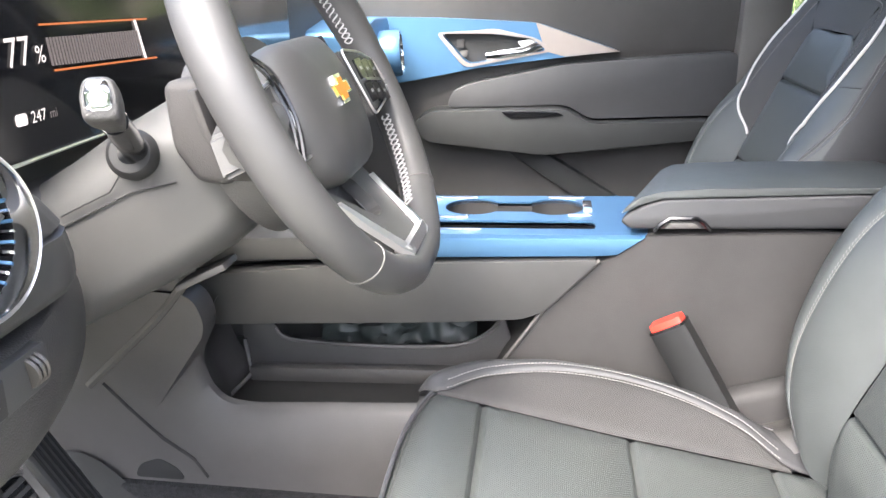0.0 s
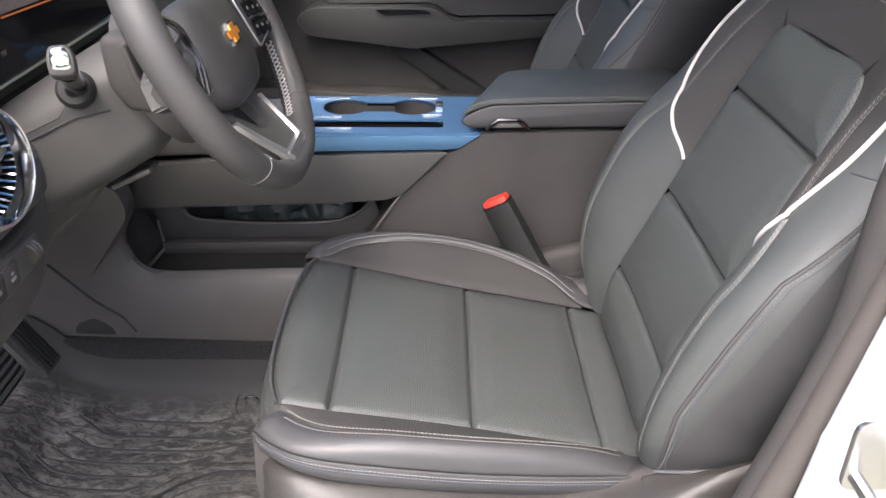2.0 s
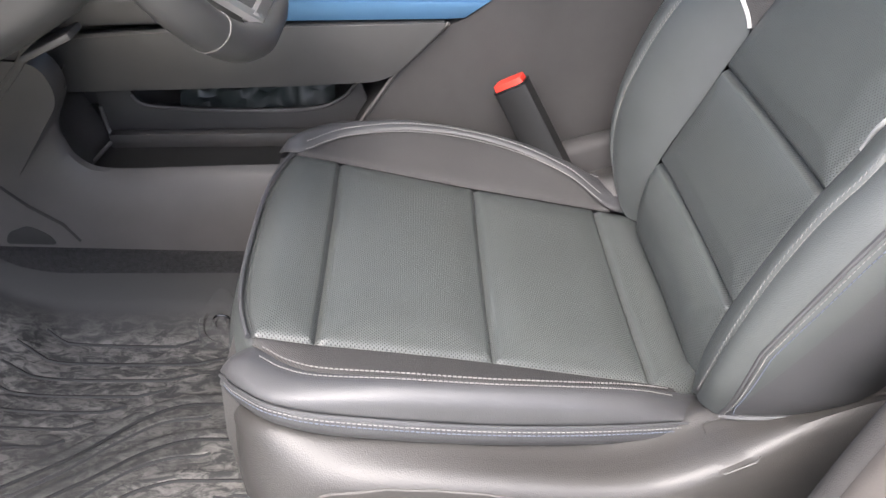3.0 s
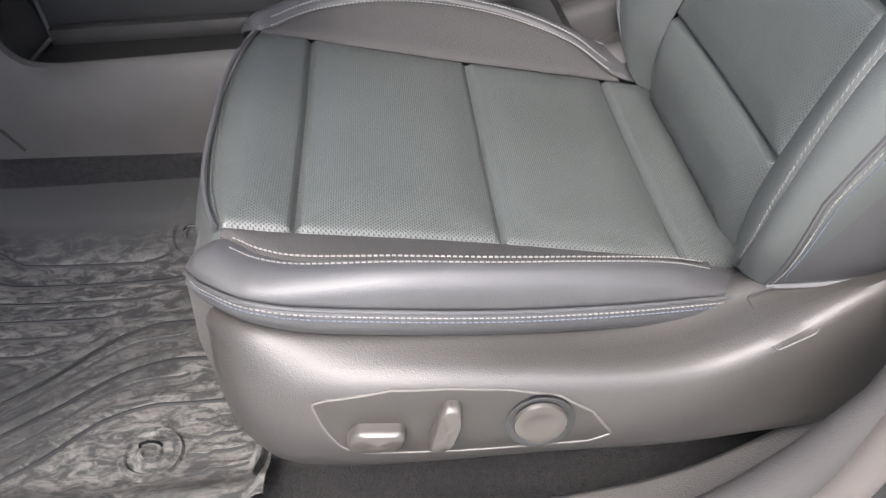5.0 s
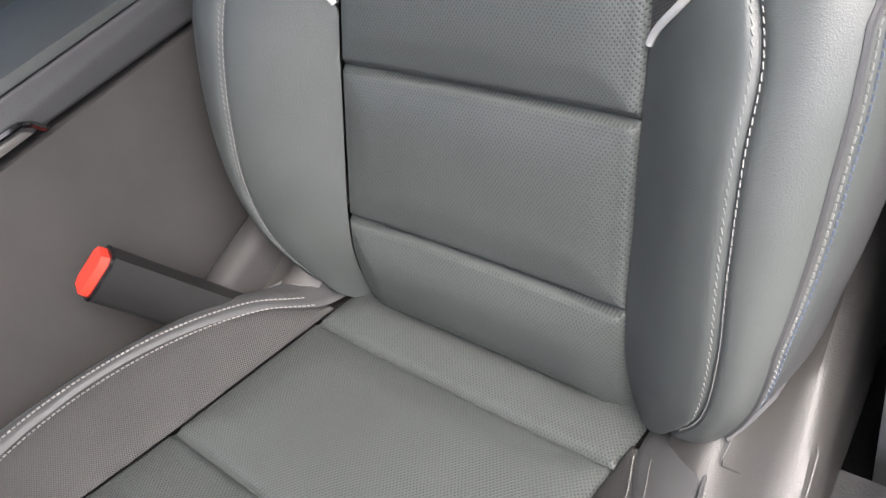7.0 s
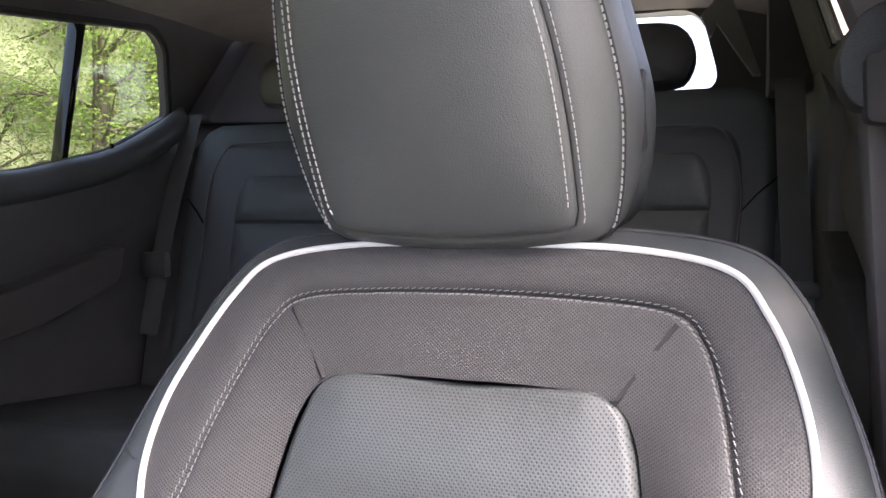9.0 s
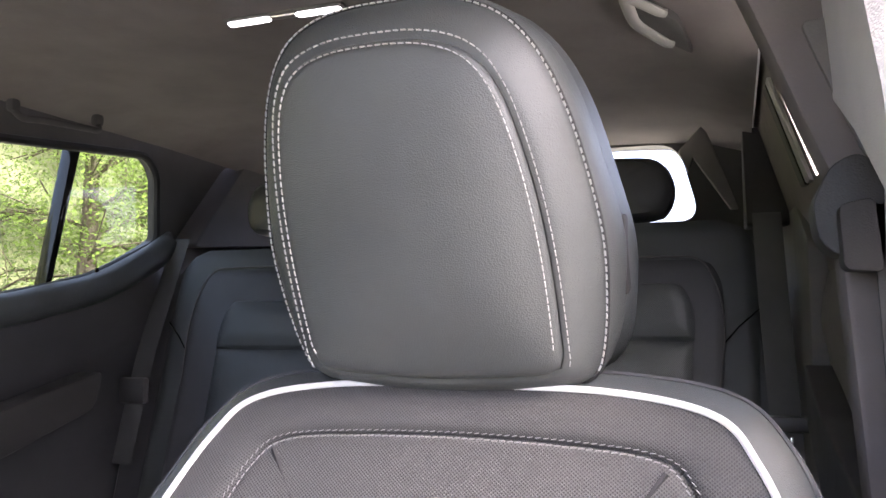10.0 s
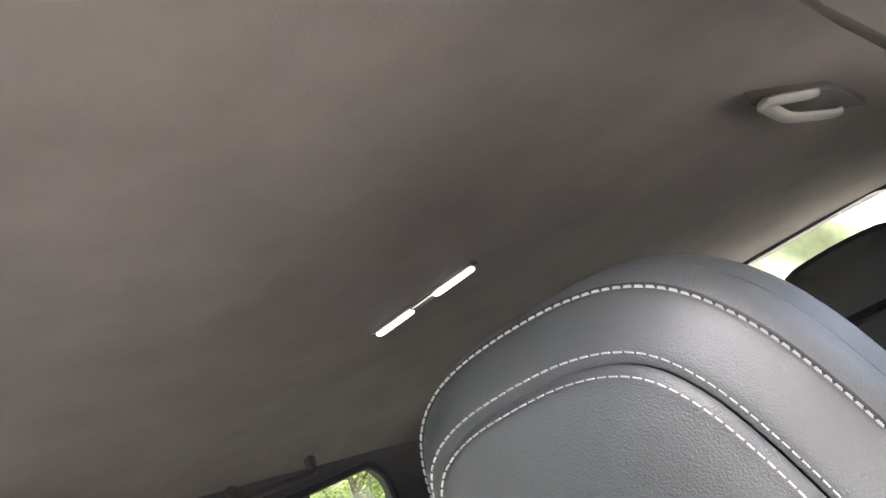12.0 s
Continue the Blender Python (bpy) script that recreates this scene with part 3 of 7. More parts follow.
def build_seat_back(seat):
    half = lambda z: np.interp(z, INNER[:, 1][:12], INNER[:, 0][:12])
    rows = [(0.236, 0.3275), (0.3275, 0.4435), (0.4435, 0.5845), (0.5845, 0.6705)]
    for i, (a, b) in enumerate(rows):
        def f(u, v, a=a, b=b, i=i):
            z = a + (b - a) * u
            w = half(z)
            if i == 3:
                c = max(0.0, (z - 0.648) / 0.0226)
                w = 0.108 if c > 0 else w
                w = w * (1 - 0.30 * (1 - math.sqrt(max(0, 1 - c * c)))) if c > 0 else w
            h = 0.003 * ((v * 2 - 1) ** 2) - 0.036 * max(0.0, (0.3275 - z) / 0.0915) ** 2
            return tuple(back_point(w * (v * 2 - 1), z, h))
        bm = panel(f, 34, 44, BACK_N, tuck=0.008, puff=0.010 if i == 0 else 0.006, soft=0.0032, wide=0.022)
        part("backrest_panel", bm, PERF_BACK, seat, "perforated black leather backrest panel")
    # woven cloth between insert and piping
    zero = lambda k: 0.0
    one = lambda k: min(1.0, pipe_v(k))
    bm = bmesh.new()
    grid_into(bm, [[tuple(p) for p in r] for r in whole(lambda s: border_grid(5.0, LAST, 110, zero, one, 16, s))])
    part("woven_border", bm, MESH_BACK, seat, "dark woven cloth border of the backrest")
    bm = bmesh.new()
    grid_into(bm, [[tuple(p) for p in r] for r in whole(lambda s: border_grid(7.0, LAST, 90, lambda k: 1.0, lambda k: max(1.0, pipe_v(k)), 10, s))])
    part("woven_edge", bm, MESH_BACK, seat, "dark woven cloth edge of the backrest")
    # leather outside the piping
    for side in (1, -1):
        bm = bmesh.new()
        grid_into(bm, [[tuple(p) for p in r] for r in border_grid(0, 6.95, 80, lambda k: min(1.0, pipe_v(k)), lambda k: 1.0, 16, side)])
        part("lower_bolster", bm, LEATHER, seat, "smooth black leather bolster of the backrest")
    bm = bmesh.new()
    grid_into(bm, [[tuple(p) for p in r] for r in whole(lambda s: border_grid(0, LAST, 150, lambda k: max(1.0, pipe_v(k)), lambda k: 2.0, 18, s))])
    part("outer_bolster", bm, LEATHER, seat, "smooth black leather outer bolster and shoulder")
    bm = bmesh.new()
    grid_into(bm, [[tuple(p) for p in r] for r in whole(lambda s: border_grid(0, LAST, 120, lambda k: 2.0, lambda k: 3.0, 12, s))])
    part("side_panel", bm, LEATHER_SIDE, seat, "black leather side of the backrest")
    back = [shell(k, 3.0, 1) for k in np.linspace(0, LAST, 30)]
    bm = bmesh.new()
    grid_into(bm, [[(p[0] + 0.018 * (1 - f * f), p[1] * f, p[2]) for f in np.linspace(-1, 1, 14)] for p in back])
    part("back_shell", bm, PLASTIC, seat, "dark plastic backrest shell")
    # white piping
    def pipe_line(side):
        return [shell(k, pipe_v(k), side) + shell_normal(k, max(0.05, pipe_v(k)), side) * 0.0012 + BACK_N * 0.0045 * math.exp(-((pipe_v(k) - 1) / 0.04) ** 2) for k in np.linspace(5.0, LAST, 150)]

    part("piping", tube([tuple(p) for p in pipe_line(1) + pipe_line(-1)[-2::-1]], 0.0024, 8), PIPING, seat, "white contrast piping")
    # double rows of stitching beside the sewn line
    for v, pitch in ((0.955, 0.0050), (1.032, 0.0050)):
        ks = np.linspace(0.25, LAST, 260)
        pts = [shell(k, v, 1) for k in ks] + [shell(k, v, -1) for k in ks[-2::-1]]
        nrm = [shell_normal(k, v, 1) for k in ks] + [shell_normal(k, v, -1) for k in ks[-2::-1]]
        part("stitching", stitches(pts, nrm, pitch=pitch, length=0.0040, width=0.0006, slant=0.0005), THREAD, seat, "pale grey double stitching")
    # outer seam: a welt and a blue and grey row
    for side in (1, -1):
        ks = np.linspace(0.05, 13.4, 220)
        seam_v = lambda k: np.interp(k, (0, 0.5, 2.0, 5.2, 7.1, 14), (2.0, 1.95, 1.72, 1.71, 1.98, 2.06))
        part("welt", tube([tuple(shell(k, seam_v(k) - 0.06, side)) for k in ks], 0.0020, 6), LEATHER_SIDE, seat)
        for v, mat_ in ((0.0, THREAD), (0.055, THREAD_BLUE)):
            pts = [shell(k, seam_v(k) + v, side) for k in ks]
            nrm = []
            for k, p in zip(ks, pts):
                n = shell_normal(k, seam_v(k) + v, side)
                nrm.append(n if n[1] * side > -0.3 else -n)
            pts = [p + n * 0.0006 for p, n in zip(pts, nrm)]
            part("stitching", stitches(pts, nrm, pitch=0.0046, length=0.0035, width=0.0007), mat_, seat, "grey seam stitching" if mat_ is THREAD else "blue accent stitching")
        # slanting seams at the top corners and the short side seam
        a, b = shell(11.15, 0.02, side), shell(11.7, 0.90, side)
        n = shell_normal(11.4, 0.5, side)
        part("seam", tube([tuple(a + (b - a) * f + n * (0.0008 - 0.0005 * math.sin(3.1 * f))) for f in np.linspace(0, 1, 8)], 0.0021, 5), RUBBER, seat)
        a = [shell(8.1, v, side) + shell_normal(8.1, v, side) * 0.0002 for v in np.linspace(1.46, 1.98, 9)]
        part("seam", tube([tuple(p) for p in a], 0.0010, 5), THREAD_DARK, seat)
        hem = [shell(0.0, v, side) + np.array((0.0, 0.001 * side, -0.001)) for v in np.linspace(1.9, 2.9, 24)]
        part("hem", tube([tuple(p) for p in hem], 0.0028, 6), LEATHER_SIDE, seat, "rolled leather hem")


def by_angle(poly, centre, n=72):
    """The points where n rays from the centre leave an outline."""
    p = np.array(poly, float) - np.array(centre)
    out = []
    for a in np.linspace(0, 2 * math.pi, n, endpoint=False):
        d = np.array((math.cos(a), math.sin(a)))
        best = 0.0
        for i in range(len(p)):
            q, r = p[i], p[(i + 1) % len(p)] - p[i]
            den = d[0] * r[1] - d[1] * r[0]
            if abs(den) < 1e-12:
                continue
            s = (q[0] * r[1] - q[1] * r[0]) / den
            t = (q[0] * d[1] - q[1] * d[0]) / den
            if s > 0 and -1e-9 <= t <= 1 + 1e-9:
                best = max(best, s)
        out.append(tuple(np.array(centre) + d * best))
    return out


def headrest_loop(half, n=96):
    """An upright outline, mirrored from its half: rows of (half-width, height) from the bottom up."""
    poly = [tuple(q) for q in spline(half, 80)]
    poly = poly + [(-y, z) for y, z in reversed(poly)]
    return by_angle(poly, (0.0, (half[0][1] + half[-1][1]) / 2), n)


FACE = [(0.0, 0.759), (0.045, 0.761), (0.075, 0.764), (0.085, 0.770), (0.087, 0.785), (0.0880, 0.83), (0.086, 0.87), (0.081, 0.905), (0.074, 0.932), (0.063, 0.951), (0.047, 0.961), (0.025, 0.966), (0.0, 0.967)]
RIM_SEAM = [(0.0, 0.757), (0.06, 0.760), (0.095, 0.768), (0.113, 0.79), (0.1225, 0.83), (0.1245, 0.86), (0.119, 0.897), (0.111, 0.938), (0.099, 0.969), (0.081, 0.991), (0.055, 1.005), (0.027, 1.010), (0.0, 1.011)]


def build_headrest(seat, y0=0.010):
    fx = lambda z: 0.588 - 0.30 * (z - 0.77)
    y_at = lambda z: 0.0035 + 0.085 * (z - 0.77)
    front = [(y + 0.002, z) for y, z in headrest_loop(FACE)]
    seam = headrest_loop(RIM_SEAM)
    centre = np.array((0.0, 0.865))

    def at(loop, i, depth, grow=1.0):
        y, z = loop[i % len(loop)]
        y, z = centre[0] + (y - centre[0]) * grow, centre[1] + (z - centre[1]) * grow
        return (fx(z) + depth, y + y_at(z), z)

    n = len(front)
    rings = []
    for g in (0.02, 0.25, 0.5, 0.7, 0.85, 0.93, 0.97, 0.99, 1.0):
        ring = []
        for i in range(n):
            y, z = front[i]
            y, z = y * g, 0.865 + (z - 0.865) * g
            puffed = max(0.0, 1 - (y / 0.089) ** 2) * max(0.0, 1 - ((z - 0.865) / 0.112) ** 2)
            d = -0.011 * puffed * (1 - g ** 10) + 0.005 * g ** 6 + 0.0035 * math.exp(-((1 - g) / 0.012) ** 2)
            ring.append(at(front, i, d, g))
        rings.append(ring)
    bm = bmesh.new()
    grid_into(bm, rings, False, True)
    bm.faces.new([bm.verts.new(p) for p in rings[0]])
    part("headrest_front", bm, HEAD_LEATHER, seat, "smooth black leather headrest face")
    rings = []
    for f in eased(14, 0.7):
        ring = []
        for i in range(n):
            a, b = np.array(at(front, i, 0.0085)), np.array(at(seam, i, 0.076))
            p = a + (b - a) * f
            out = np.array((0.0, seam[i][0], (seam[i][1] - 0.865) * 1.0))
            out /= np.linalg.norm(out) + 1e-9
            p = p + out * 0.0115 * math.sin(math.pi * f) + np.array((-0.006, 0, 0)) * math.sin(math.pi * f)
            p = p + np.array((0.0035 * (math.exp(-(f / 0.05) ** 2)), 0, 0))
            ring.append(tuple(p))
        rings.append(ring)
    bm = bmesh.new()
    grid_into(bm, rings, False, True)
    part("headrest_side", bm, HEAD_LEATHER, seat, "black leather headrest border")
    rings = []
    for f in np.linspace(0, 1, 10):
        ring = []
        for i in range(n):
            g = float(np.interp(f, (0, 0.15, 0.35, 0.55, 0.75, 0.9, 1.0), (1.0, 1.035, 1.03, 0.96, 0.80, 0.5, 0.02)))
            p = at(seam, i, 0.077 + 0.07 * f ** 0.8, g)
            ring.append(p)
        rings.append(ring)
    bm = bmesh.new()
    grid_into(bm, rings, False, True)
    part("headrest_back", bm, LEATHER, seat)
    order = [i for i in range(n) if front[i][1] > 0.766]
    start = next(k for k in range(n) if front[k][1] <= 0.766 and front[(k + 1) % n][1] > 0.766)
    order = [(start + 1 + k) % n for k in range(len(order))]
    for g, d in ((0.955, 0.0025), (1.045, 0.0095)):
        pts = [np.array(at(front, i, d, g)) for i in order]
        nrm = []
        for i in order:
            nrm.append(np.array((-1.0, front[i][0] * (3 if g > 1 else 1), (front[i][1] - 0.865) * (3 if g > 1 else 1))))
        nrm = [q / np.linalg.norm(q) for q in nrm]
        pts = [p + q * 0.0016 for p, q in zip(pts, nrm)]
        part("stitching", stitches(pts, nrm, pitch=0.0050, length=0.0038, width=0.0007), THREAD_PALE, seat, "pale grey double stitching on the headrest")

    def side_point(i, f, lift=0.0):
        a, b = np.array(at(front, i, 0.0085)), np.array(at(seam, i, 0.076))
        out = np.array((0.0, seam[i][0], seam[i][1] - 0.865))
        out /= np.linalg.norm(out) + 1e-9
        lean_out = out * 0.9 + np.array((-0.42, 0, 0))
        p = a + (b - a) * f + out * 0.0115 * math.sin(math.pi * f) + np.array((-0.006, 0, 0)) * math.sin(math.pi * f)
        return p + lean_out * lift, lean_out

    got = [side_point(i, 0.46, 0.0012) for i in order]
    part("stitching", stitches([g[0] for g in got], [g[1] for g in got], pitch=0.0050, length=0.0038, width=0.0007), THREAD_PALE, seat, "pale grey stitching round the headrest edge")
    part("welt", tube([tuple(side_point(i, 0.495, 0.0002)[0]) for i in range(n)], 0.0012, 6, closed=True), RUBBER, seat)
    for s in (-1, 1):
        part("headrest_post", tube([(0.632, y0 + 0.055 * s, 0.70), (0.622, y0 + 0.055 * s, 0.79)], 0.006, 10), CHROME, seat, "chrome headrest post")
        part("post_collar", ring_turn([(0.0, 0.012), (0.012, 0.012), (0.015, 0.006), (0.015, -0.01), (0.0, -0.01)], (0.631, y0 + 0.055 * s, 0.765), (-0.1, 0, 1), 20), PLASTIC, seat)
    part("release_button", box(0.650, y0 - 0.121, 0.842, 0.020, 0.008, 0.055, 0.0035, 2, Euler((0, radians(-12), 0)).to_matrix()), PLASTIC_DARK, seat, "dark plastic headrest button")


def build_skirt(seat, side, switches):
    """The plastic shield along the seat's flank."""
    rows = np.array([
        # x, y top, z top, y bulge, z bulge, y low, z low
        (-0.016, -0.150, 0.252, -0.160, 0.228, -0.150, 0.190),
        (-0.014, -0.186, 0.262, -0.199, 0.232, -0.192, 0.182),
        (0.000, -0.210, 0.274, -0.234, 0.233, -0.226, 0.168),
        (0.030, -0.228, 0.280, -0.260, 0.233, -0.250, 0.150),
        (0.080, -0.234, 0.274, -0.272, 0.236, -0.260, 0.148),
        (0.150, -0.233, 0.268, -0.276, 0.236, -0.264, 0.150),
        (0.230, -0.230, 0.256, -0.276, 0.229, -0.264, 0.150),
        (0.300, -0.224, 0.246, -0.274, 0.223, -0.264, 0.148),
        (0.350, -0.216, 0.250, -0.270, 0.226, -0.262, 0.146),
        (0.400, -0.208, 0.265, -0.264, 0.246, -0.260, 0.150),
        (0.450, -0.218, 0.292, -0.258, 0.274, -0.258, 0.154),
        (0.520, -0.226, 0.320, -0.252, 0.300, -0.254, 0.160),
        (0.600, -0.224, 0.335, -0.246, 0.315, -0.248, 0.166),
    ])
    secs = []
    for r in spline(rows, 60):
        x, yt, zt, yb, zb, yl, zl = r
        prof = spline([(yt + 0.035, zt - 0.014), (yt + 0.012, zt + 0.001), (yt - 0.006, zt - 0.002), (yb + 0.010, zb + 0.022), (yb, zb - 0.004), (yb, (zb + zl) / 2), (yl - 0.002, zl + 0.014), (yl + 0.012, zl), (yl + 0.04, zl + 0.004)], 26)
        secs.append([(x, -y * side, z) for y, z in prof])
    bm = loft(secs, close_v=False, caps=False)
    part("side_shield", bm, SHIELD, seat, "grained dark plastic seat side shield")
    if not switches:
        return
    table = np.array(secs)

    def on_shield(x, z, out=0.0):
        """A point on the shield's outer face."""
        i = int(np.clip(np.searchsorted(table[:, 0, 0], x), 1, len(table) - 1))
        f = (x - table[i - 1, 0, 0]) / (table[i, 0, 0] - table[i - 1, 0, 0])
        line = table[i - 1] + (table[i] - table[i - 1]) * f
        line = line[6:24]
        return (x, float(np.interp(z, line[::-1, 2], line[::-1, 1])) - out, z)

    upper = [(0.066, 0.244), (0.075, 0.2475), (0.12, 0.2545), (0.16, 0.2535), (0.20, 0.249), (0.238, 0.240), (0.262, 0.223), (0.277, 0.199)]
    lower = [(0.066, 0.241), (0.072, 0.222), (0.082, 0.201), (0.100, 0.193), (0.17, 0.190), (0.262, 0.189), (0.277, 0.196)]
    xs = np.linspace(0.066, 0.277, 44)
    top_z = np.interp(xs, *zip(*upper))
    low_z = np.interp(xs, *zip(*lower))
    bm = bmesh.new()
    grid_into(bm, [[on_shield(x, lo + (hi - lo) * f, 0.0009) for f in np.linspace(0, 1, 12)] for x, lo, hi in zip(xs, low_z, top_z)])
    plate = part("switch_plate", bm, SWITCH_PLATE, seat, "flat dark satin switch surround")
    rim = [on_shield(x, z, 0.0008) for x, z in zip(xs, top_z)] + [on_shield(x, z, 0.0008) for x, z in zip(xs[::-1], low_z[::-1])]
    sub("plate_rim", tube(rim, 0.0011, 5, closed=True), PLASTIC_GREY, plate, "fine raised rim")

    def button(name, outline, rise, label, slope):
        """A switch cap: an outline that tapers to its top face."""
        c = np.mean(outline, axis=0)
        loops = []
        for grow, out in ((1.0, -0.002), (1.0, rise * 0.6), (0.94, rise * 0.88), (0.84, rise), (0.4, rise * 1.02), (0.02, rise * 1.02)):
            loops.append([on_shield(*(c + (np.array(p) - c) * grow), out + slope * (p[1] - c[1])) for p in outline])
        part(name, loft(loops), SATIN, seat, label)

    button("cushion_switch", rounded([(0.086, 0.205), (0.088, 0.221), (0.095, 0.229), (0.127, 0.228), (0.130, 0.221), (0.124, 0.207), (0.112, 0.203)], 0.006), 0.010, "satin grey seat cushion switch", 0.10)
    button("recline_switch", rounded([(0.143, 0.207), (0.153, 0.240), (0.158, 0.246), (0.168, 0.245), (0.169, 0.232), (0.160, 0.208), (0.150, 0.203)], 0.005), 0.011, "satin grey backrest switch", -0.06)
    y = on_shield(0.224, 0.2185)[1]
    tilt_y = on_shield(0.224, 0.236)[1] - on_shield(0.224, 0.201)[1]
    facing = (0, -1, -tilt_y / 0.035 * -1)
    part("switch_well", ring_turn([(0.0, 0.0012), (0.0225, 0.0012), (0.0252, 0.0014), (0.0252, -0.002)], (0.224, y - 0.0005, 0.2185), facing, 40), GLOSS_BLACK, seat)
    part("lumbar_knob", ring_turn([(0.0, 0.0026), (0.007, 0.0030), (0.011, 0.0044), (0.0165, 0.0050), (0.0185, 0.0044), (0.0196, 0.0025), (0.0196, -0.004)], (0.224, y, 0.2185), facing, 44), SATIN, seat, "round satin grey lumbar knob with a dished face")
    tag = rounded([(0.389, 0.2585), (0.390, 0.2645), (0.416, 0.2765), (0.421, 0.2745), (0.419, 0.2690), (0.394, 0.2570)], 0.005)
    part("airbag_tag", tube([on_shield(x, z, 0.0002) for x, z in tag], 0.0008, 5, closed=True), SHIELD, seat, "moulded oval tag outline without readable words")


driver_seat = thing("driver_seat", (0.22, 0.0, 0.05), "black perforated leather driver seat with white piping and pale stitching", "car seat", "front seats")
build_seat_cushion(driver_seat)
build_seat_back(driver_seat)
build_headrest(driver_seat)
build_skirt(driver_seat, -1, True)
build_skirt(driver_seat, 1, False)
for y in (-0.16, 0.16):
    part("seat_rail", box(0.22, y, 0.085, 0.46, 0.03, 0.07, 0.004), PLASTIC, driver_seat, "dark seat rail on the floor")

passenger_seat = copy_thing(driver_seat, Matrix.Translation((0.21, 0.735, 0.032)))
passenger_seat.name = "passenger_seat"
tagged(passenger_seat, "black leather passenger seat with white piping beside the console", "car seat", "front seats")


# ---- shell of the car ----
def plate(outer, holes, axis, a, b, bm=None):
    """A flat sheet with holes through it, drawn out along axis from a to b."""
    made = bmesh.new()

    def put(p, w):
        q = list(p)
        q.insert("xyz".index(axis), w)
        return made.verts.new(q)

    edges = []
    for loop in [outer, *holes]:
        vs = [put(p, a) for p in loop]
        for i in range(len(vs)):
            edges.append(made.edges.new((vs[i], vs[(i + 1) % len(vs)])))
    bmesh.ops.triangle_fill(made, use_beauty=True, use_dissolve=False, edges=edges)
    shift = [0, 0, 0]
    shift["xyz".index(axis)] = b - a
    ext = bmesh.ops.extrude_face_region(made, geom=list(made.faces))
    bmesh.ops.translate(made, vec=shift, verts=[v for v in ext["geom"] if isinstance(v, bmesh.types.BMVert)])
    bmesh.ops.recalc_face_normals(made, faces=made.faces)
    return merge(bm, made)


def structure(name, bm, material, label, category, **keys):
    ob = part(name, bm, material, None, "", **keys)
    return tagged(ob, label, category, kind="structure")


CENTRE = 0.3675

ground_bm = bmesh.new()
grid_into(ground_bm, [[(x, y, -0.36) for y in (-400, -20, 20, 400)] for x in (-400, -20, 20, 400)])
GROUND = base_mat("grey gravel and grass", (0.20, 0.20, 0.175), 0.9)
vary(GROUND, (0.22, 0.22, 0.18), 0.4, 0.3)
structure("ground", ground_bm, GROUND, "grey gravel ground around the parked car", "ground")

floor_bm = bmesh.new()
grid_into(floor_bm, [[(x, y, 0.045 + (0.16 * min(1, max(0, (-0.42 - x) / 0.25)) if x < -0.42 else 0) + 0.004 * noise.noise((x * 9, y * 9, 0))) for y in np.linspace(-0.30, 1.06, 40)] for x in np.linspace(-0.75, 2.1, 60)])
structure("floor", floor_bm, CARPET, "dark charcoal carpet on the car floor", "floor")

# headliner
def roof_z(x, y):
    d = (y - CENTRE) / 0.62
    return 1.196 - 0.03 * d ** 4 - 0.10 * max(0, abs(d) - 0.8) - 0.10 * max(0.0, (0.2 - x)) ** 1.5 - 0.02 * max(0, x - 1.5)


roof_bm = bmesh.new()
grid_into(roof_bm, [[(x, y, roof_z(x, y)) for y in np.linspace(-0.22, 0.955, 40)] for x in np.linspace(-0.05, 2.0, 50)])
structure("ceiling", roof_bm, HEADLINER, "dark warm-grey cloth headliner", "headliner")
roof_out = bmesh.new()
grid_into(roof_out, [[(x, y, roof_z(x, y) + 0.05) for y in np.linspace(-0.26, 0.995, 12)] for x in np.linspace(-0.1, 2.05, 14)])
structure("roof", roof_out, WHITE_PAINT, "white painted car roof skin", "roof")


def side_wall(y_belt, y_rail, z_belt, name, window, y_sign, label):
    """The upper side of the cabin with a window opening, leaning in towards the roof."""
    z_rail = 1.165
    outer = [(0.62, z_belt - 0.05), (2.0, z_belt - 0.05), (2.0, z_rail + 0.02), (0.62, z_rail + 0.02)]
    bm = plate(outer, window, "y", 0.0, 0.02 * y_sign)
    lean(bm, y_belt, y_rail, z_belt, z_rail)
    # The driver's side gets the lighter cloth to stand for light falling on it.
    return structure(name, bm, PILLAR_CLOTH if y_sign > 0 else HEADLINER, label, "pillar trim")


def lean(bm, y_belt, y_rail, z_belt, z_rail):
    for v in bm.verts:
        f = (v.co.z - z_belt) / (z_rail - z_belt)
        v.co.y += y_belt + (y_rail - y_belt) * f


def inset(loop, d):
    c = np.mean(np.array(loop), axis=0)
    return [tuple(np.array(p) + (c - np.array(p)) / np.linalg.norm(c - np.array(p)) * d) for p in loop]


# passenger side, rear
P_WIN = rounded([(0.80, 0.815), (1.10, 0.828), (1.217, 0.850), (1.331, 0.877), (1.512, 0.955), (1.507, 1.108), (1.47, 1.142), (1.10, 1.104), (0.80, 1.085)], 0.025, 5)
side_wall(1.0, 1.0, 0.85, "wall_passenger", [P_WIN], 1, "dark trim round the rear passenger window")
rim_bm = tube([(x, 0.996, z) for x, z in P_WIN], 0.009, 8, closed=True)
structure("window_seal", rim_bm, RUBBER, "black rubber seal round the window", "seal")
win = bmesh.new()
win.faces.new([win.verts.new((x, 1.018, z)) for x, z in P_WIN])
window_1 = structure("window_1", win, TINTED, "lightly tinted rear passenger side window", "window", smooth=False)
window_1.visible_shadow = False
structure("window_bar", slab([(1.222, 0.845), (1.236, 0.845), (1.299, 1.130), (1.280, 1.130)], "y", 1.002, 1.03, 0.002), GLOSS_BLACK, "black divider bar between the side windows", "window bar")

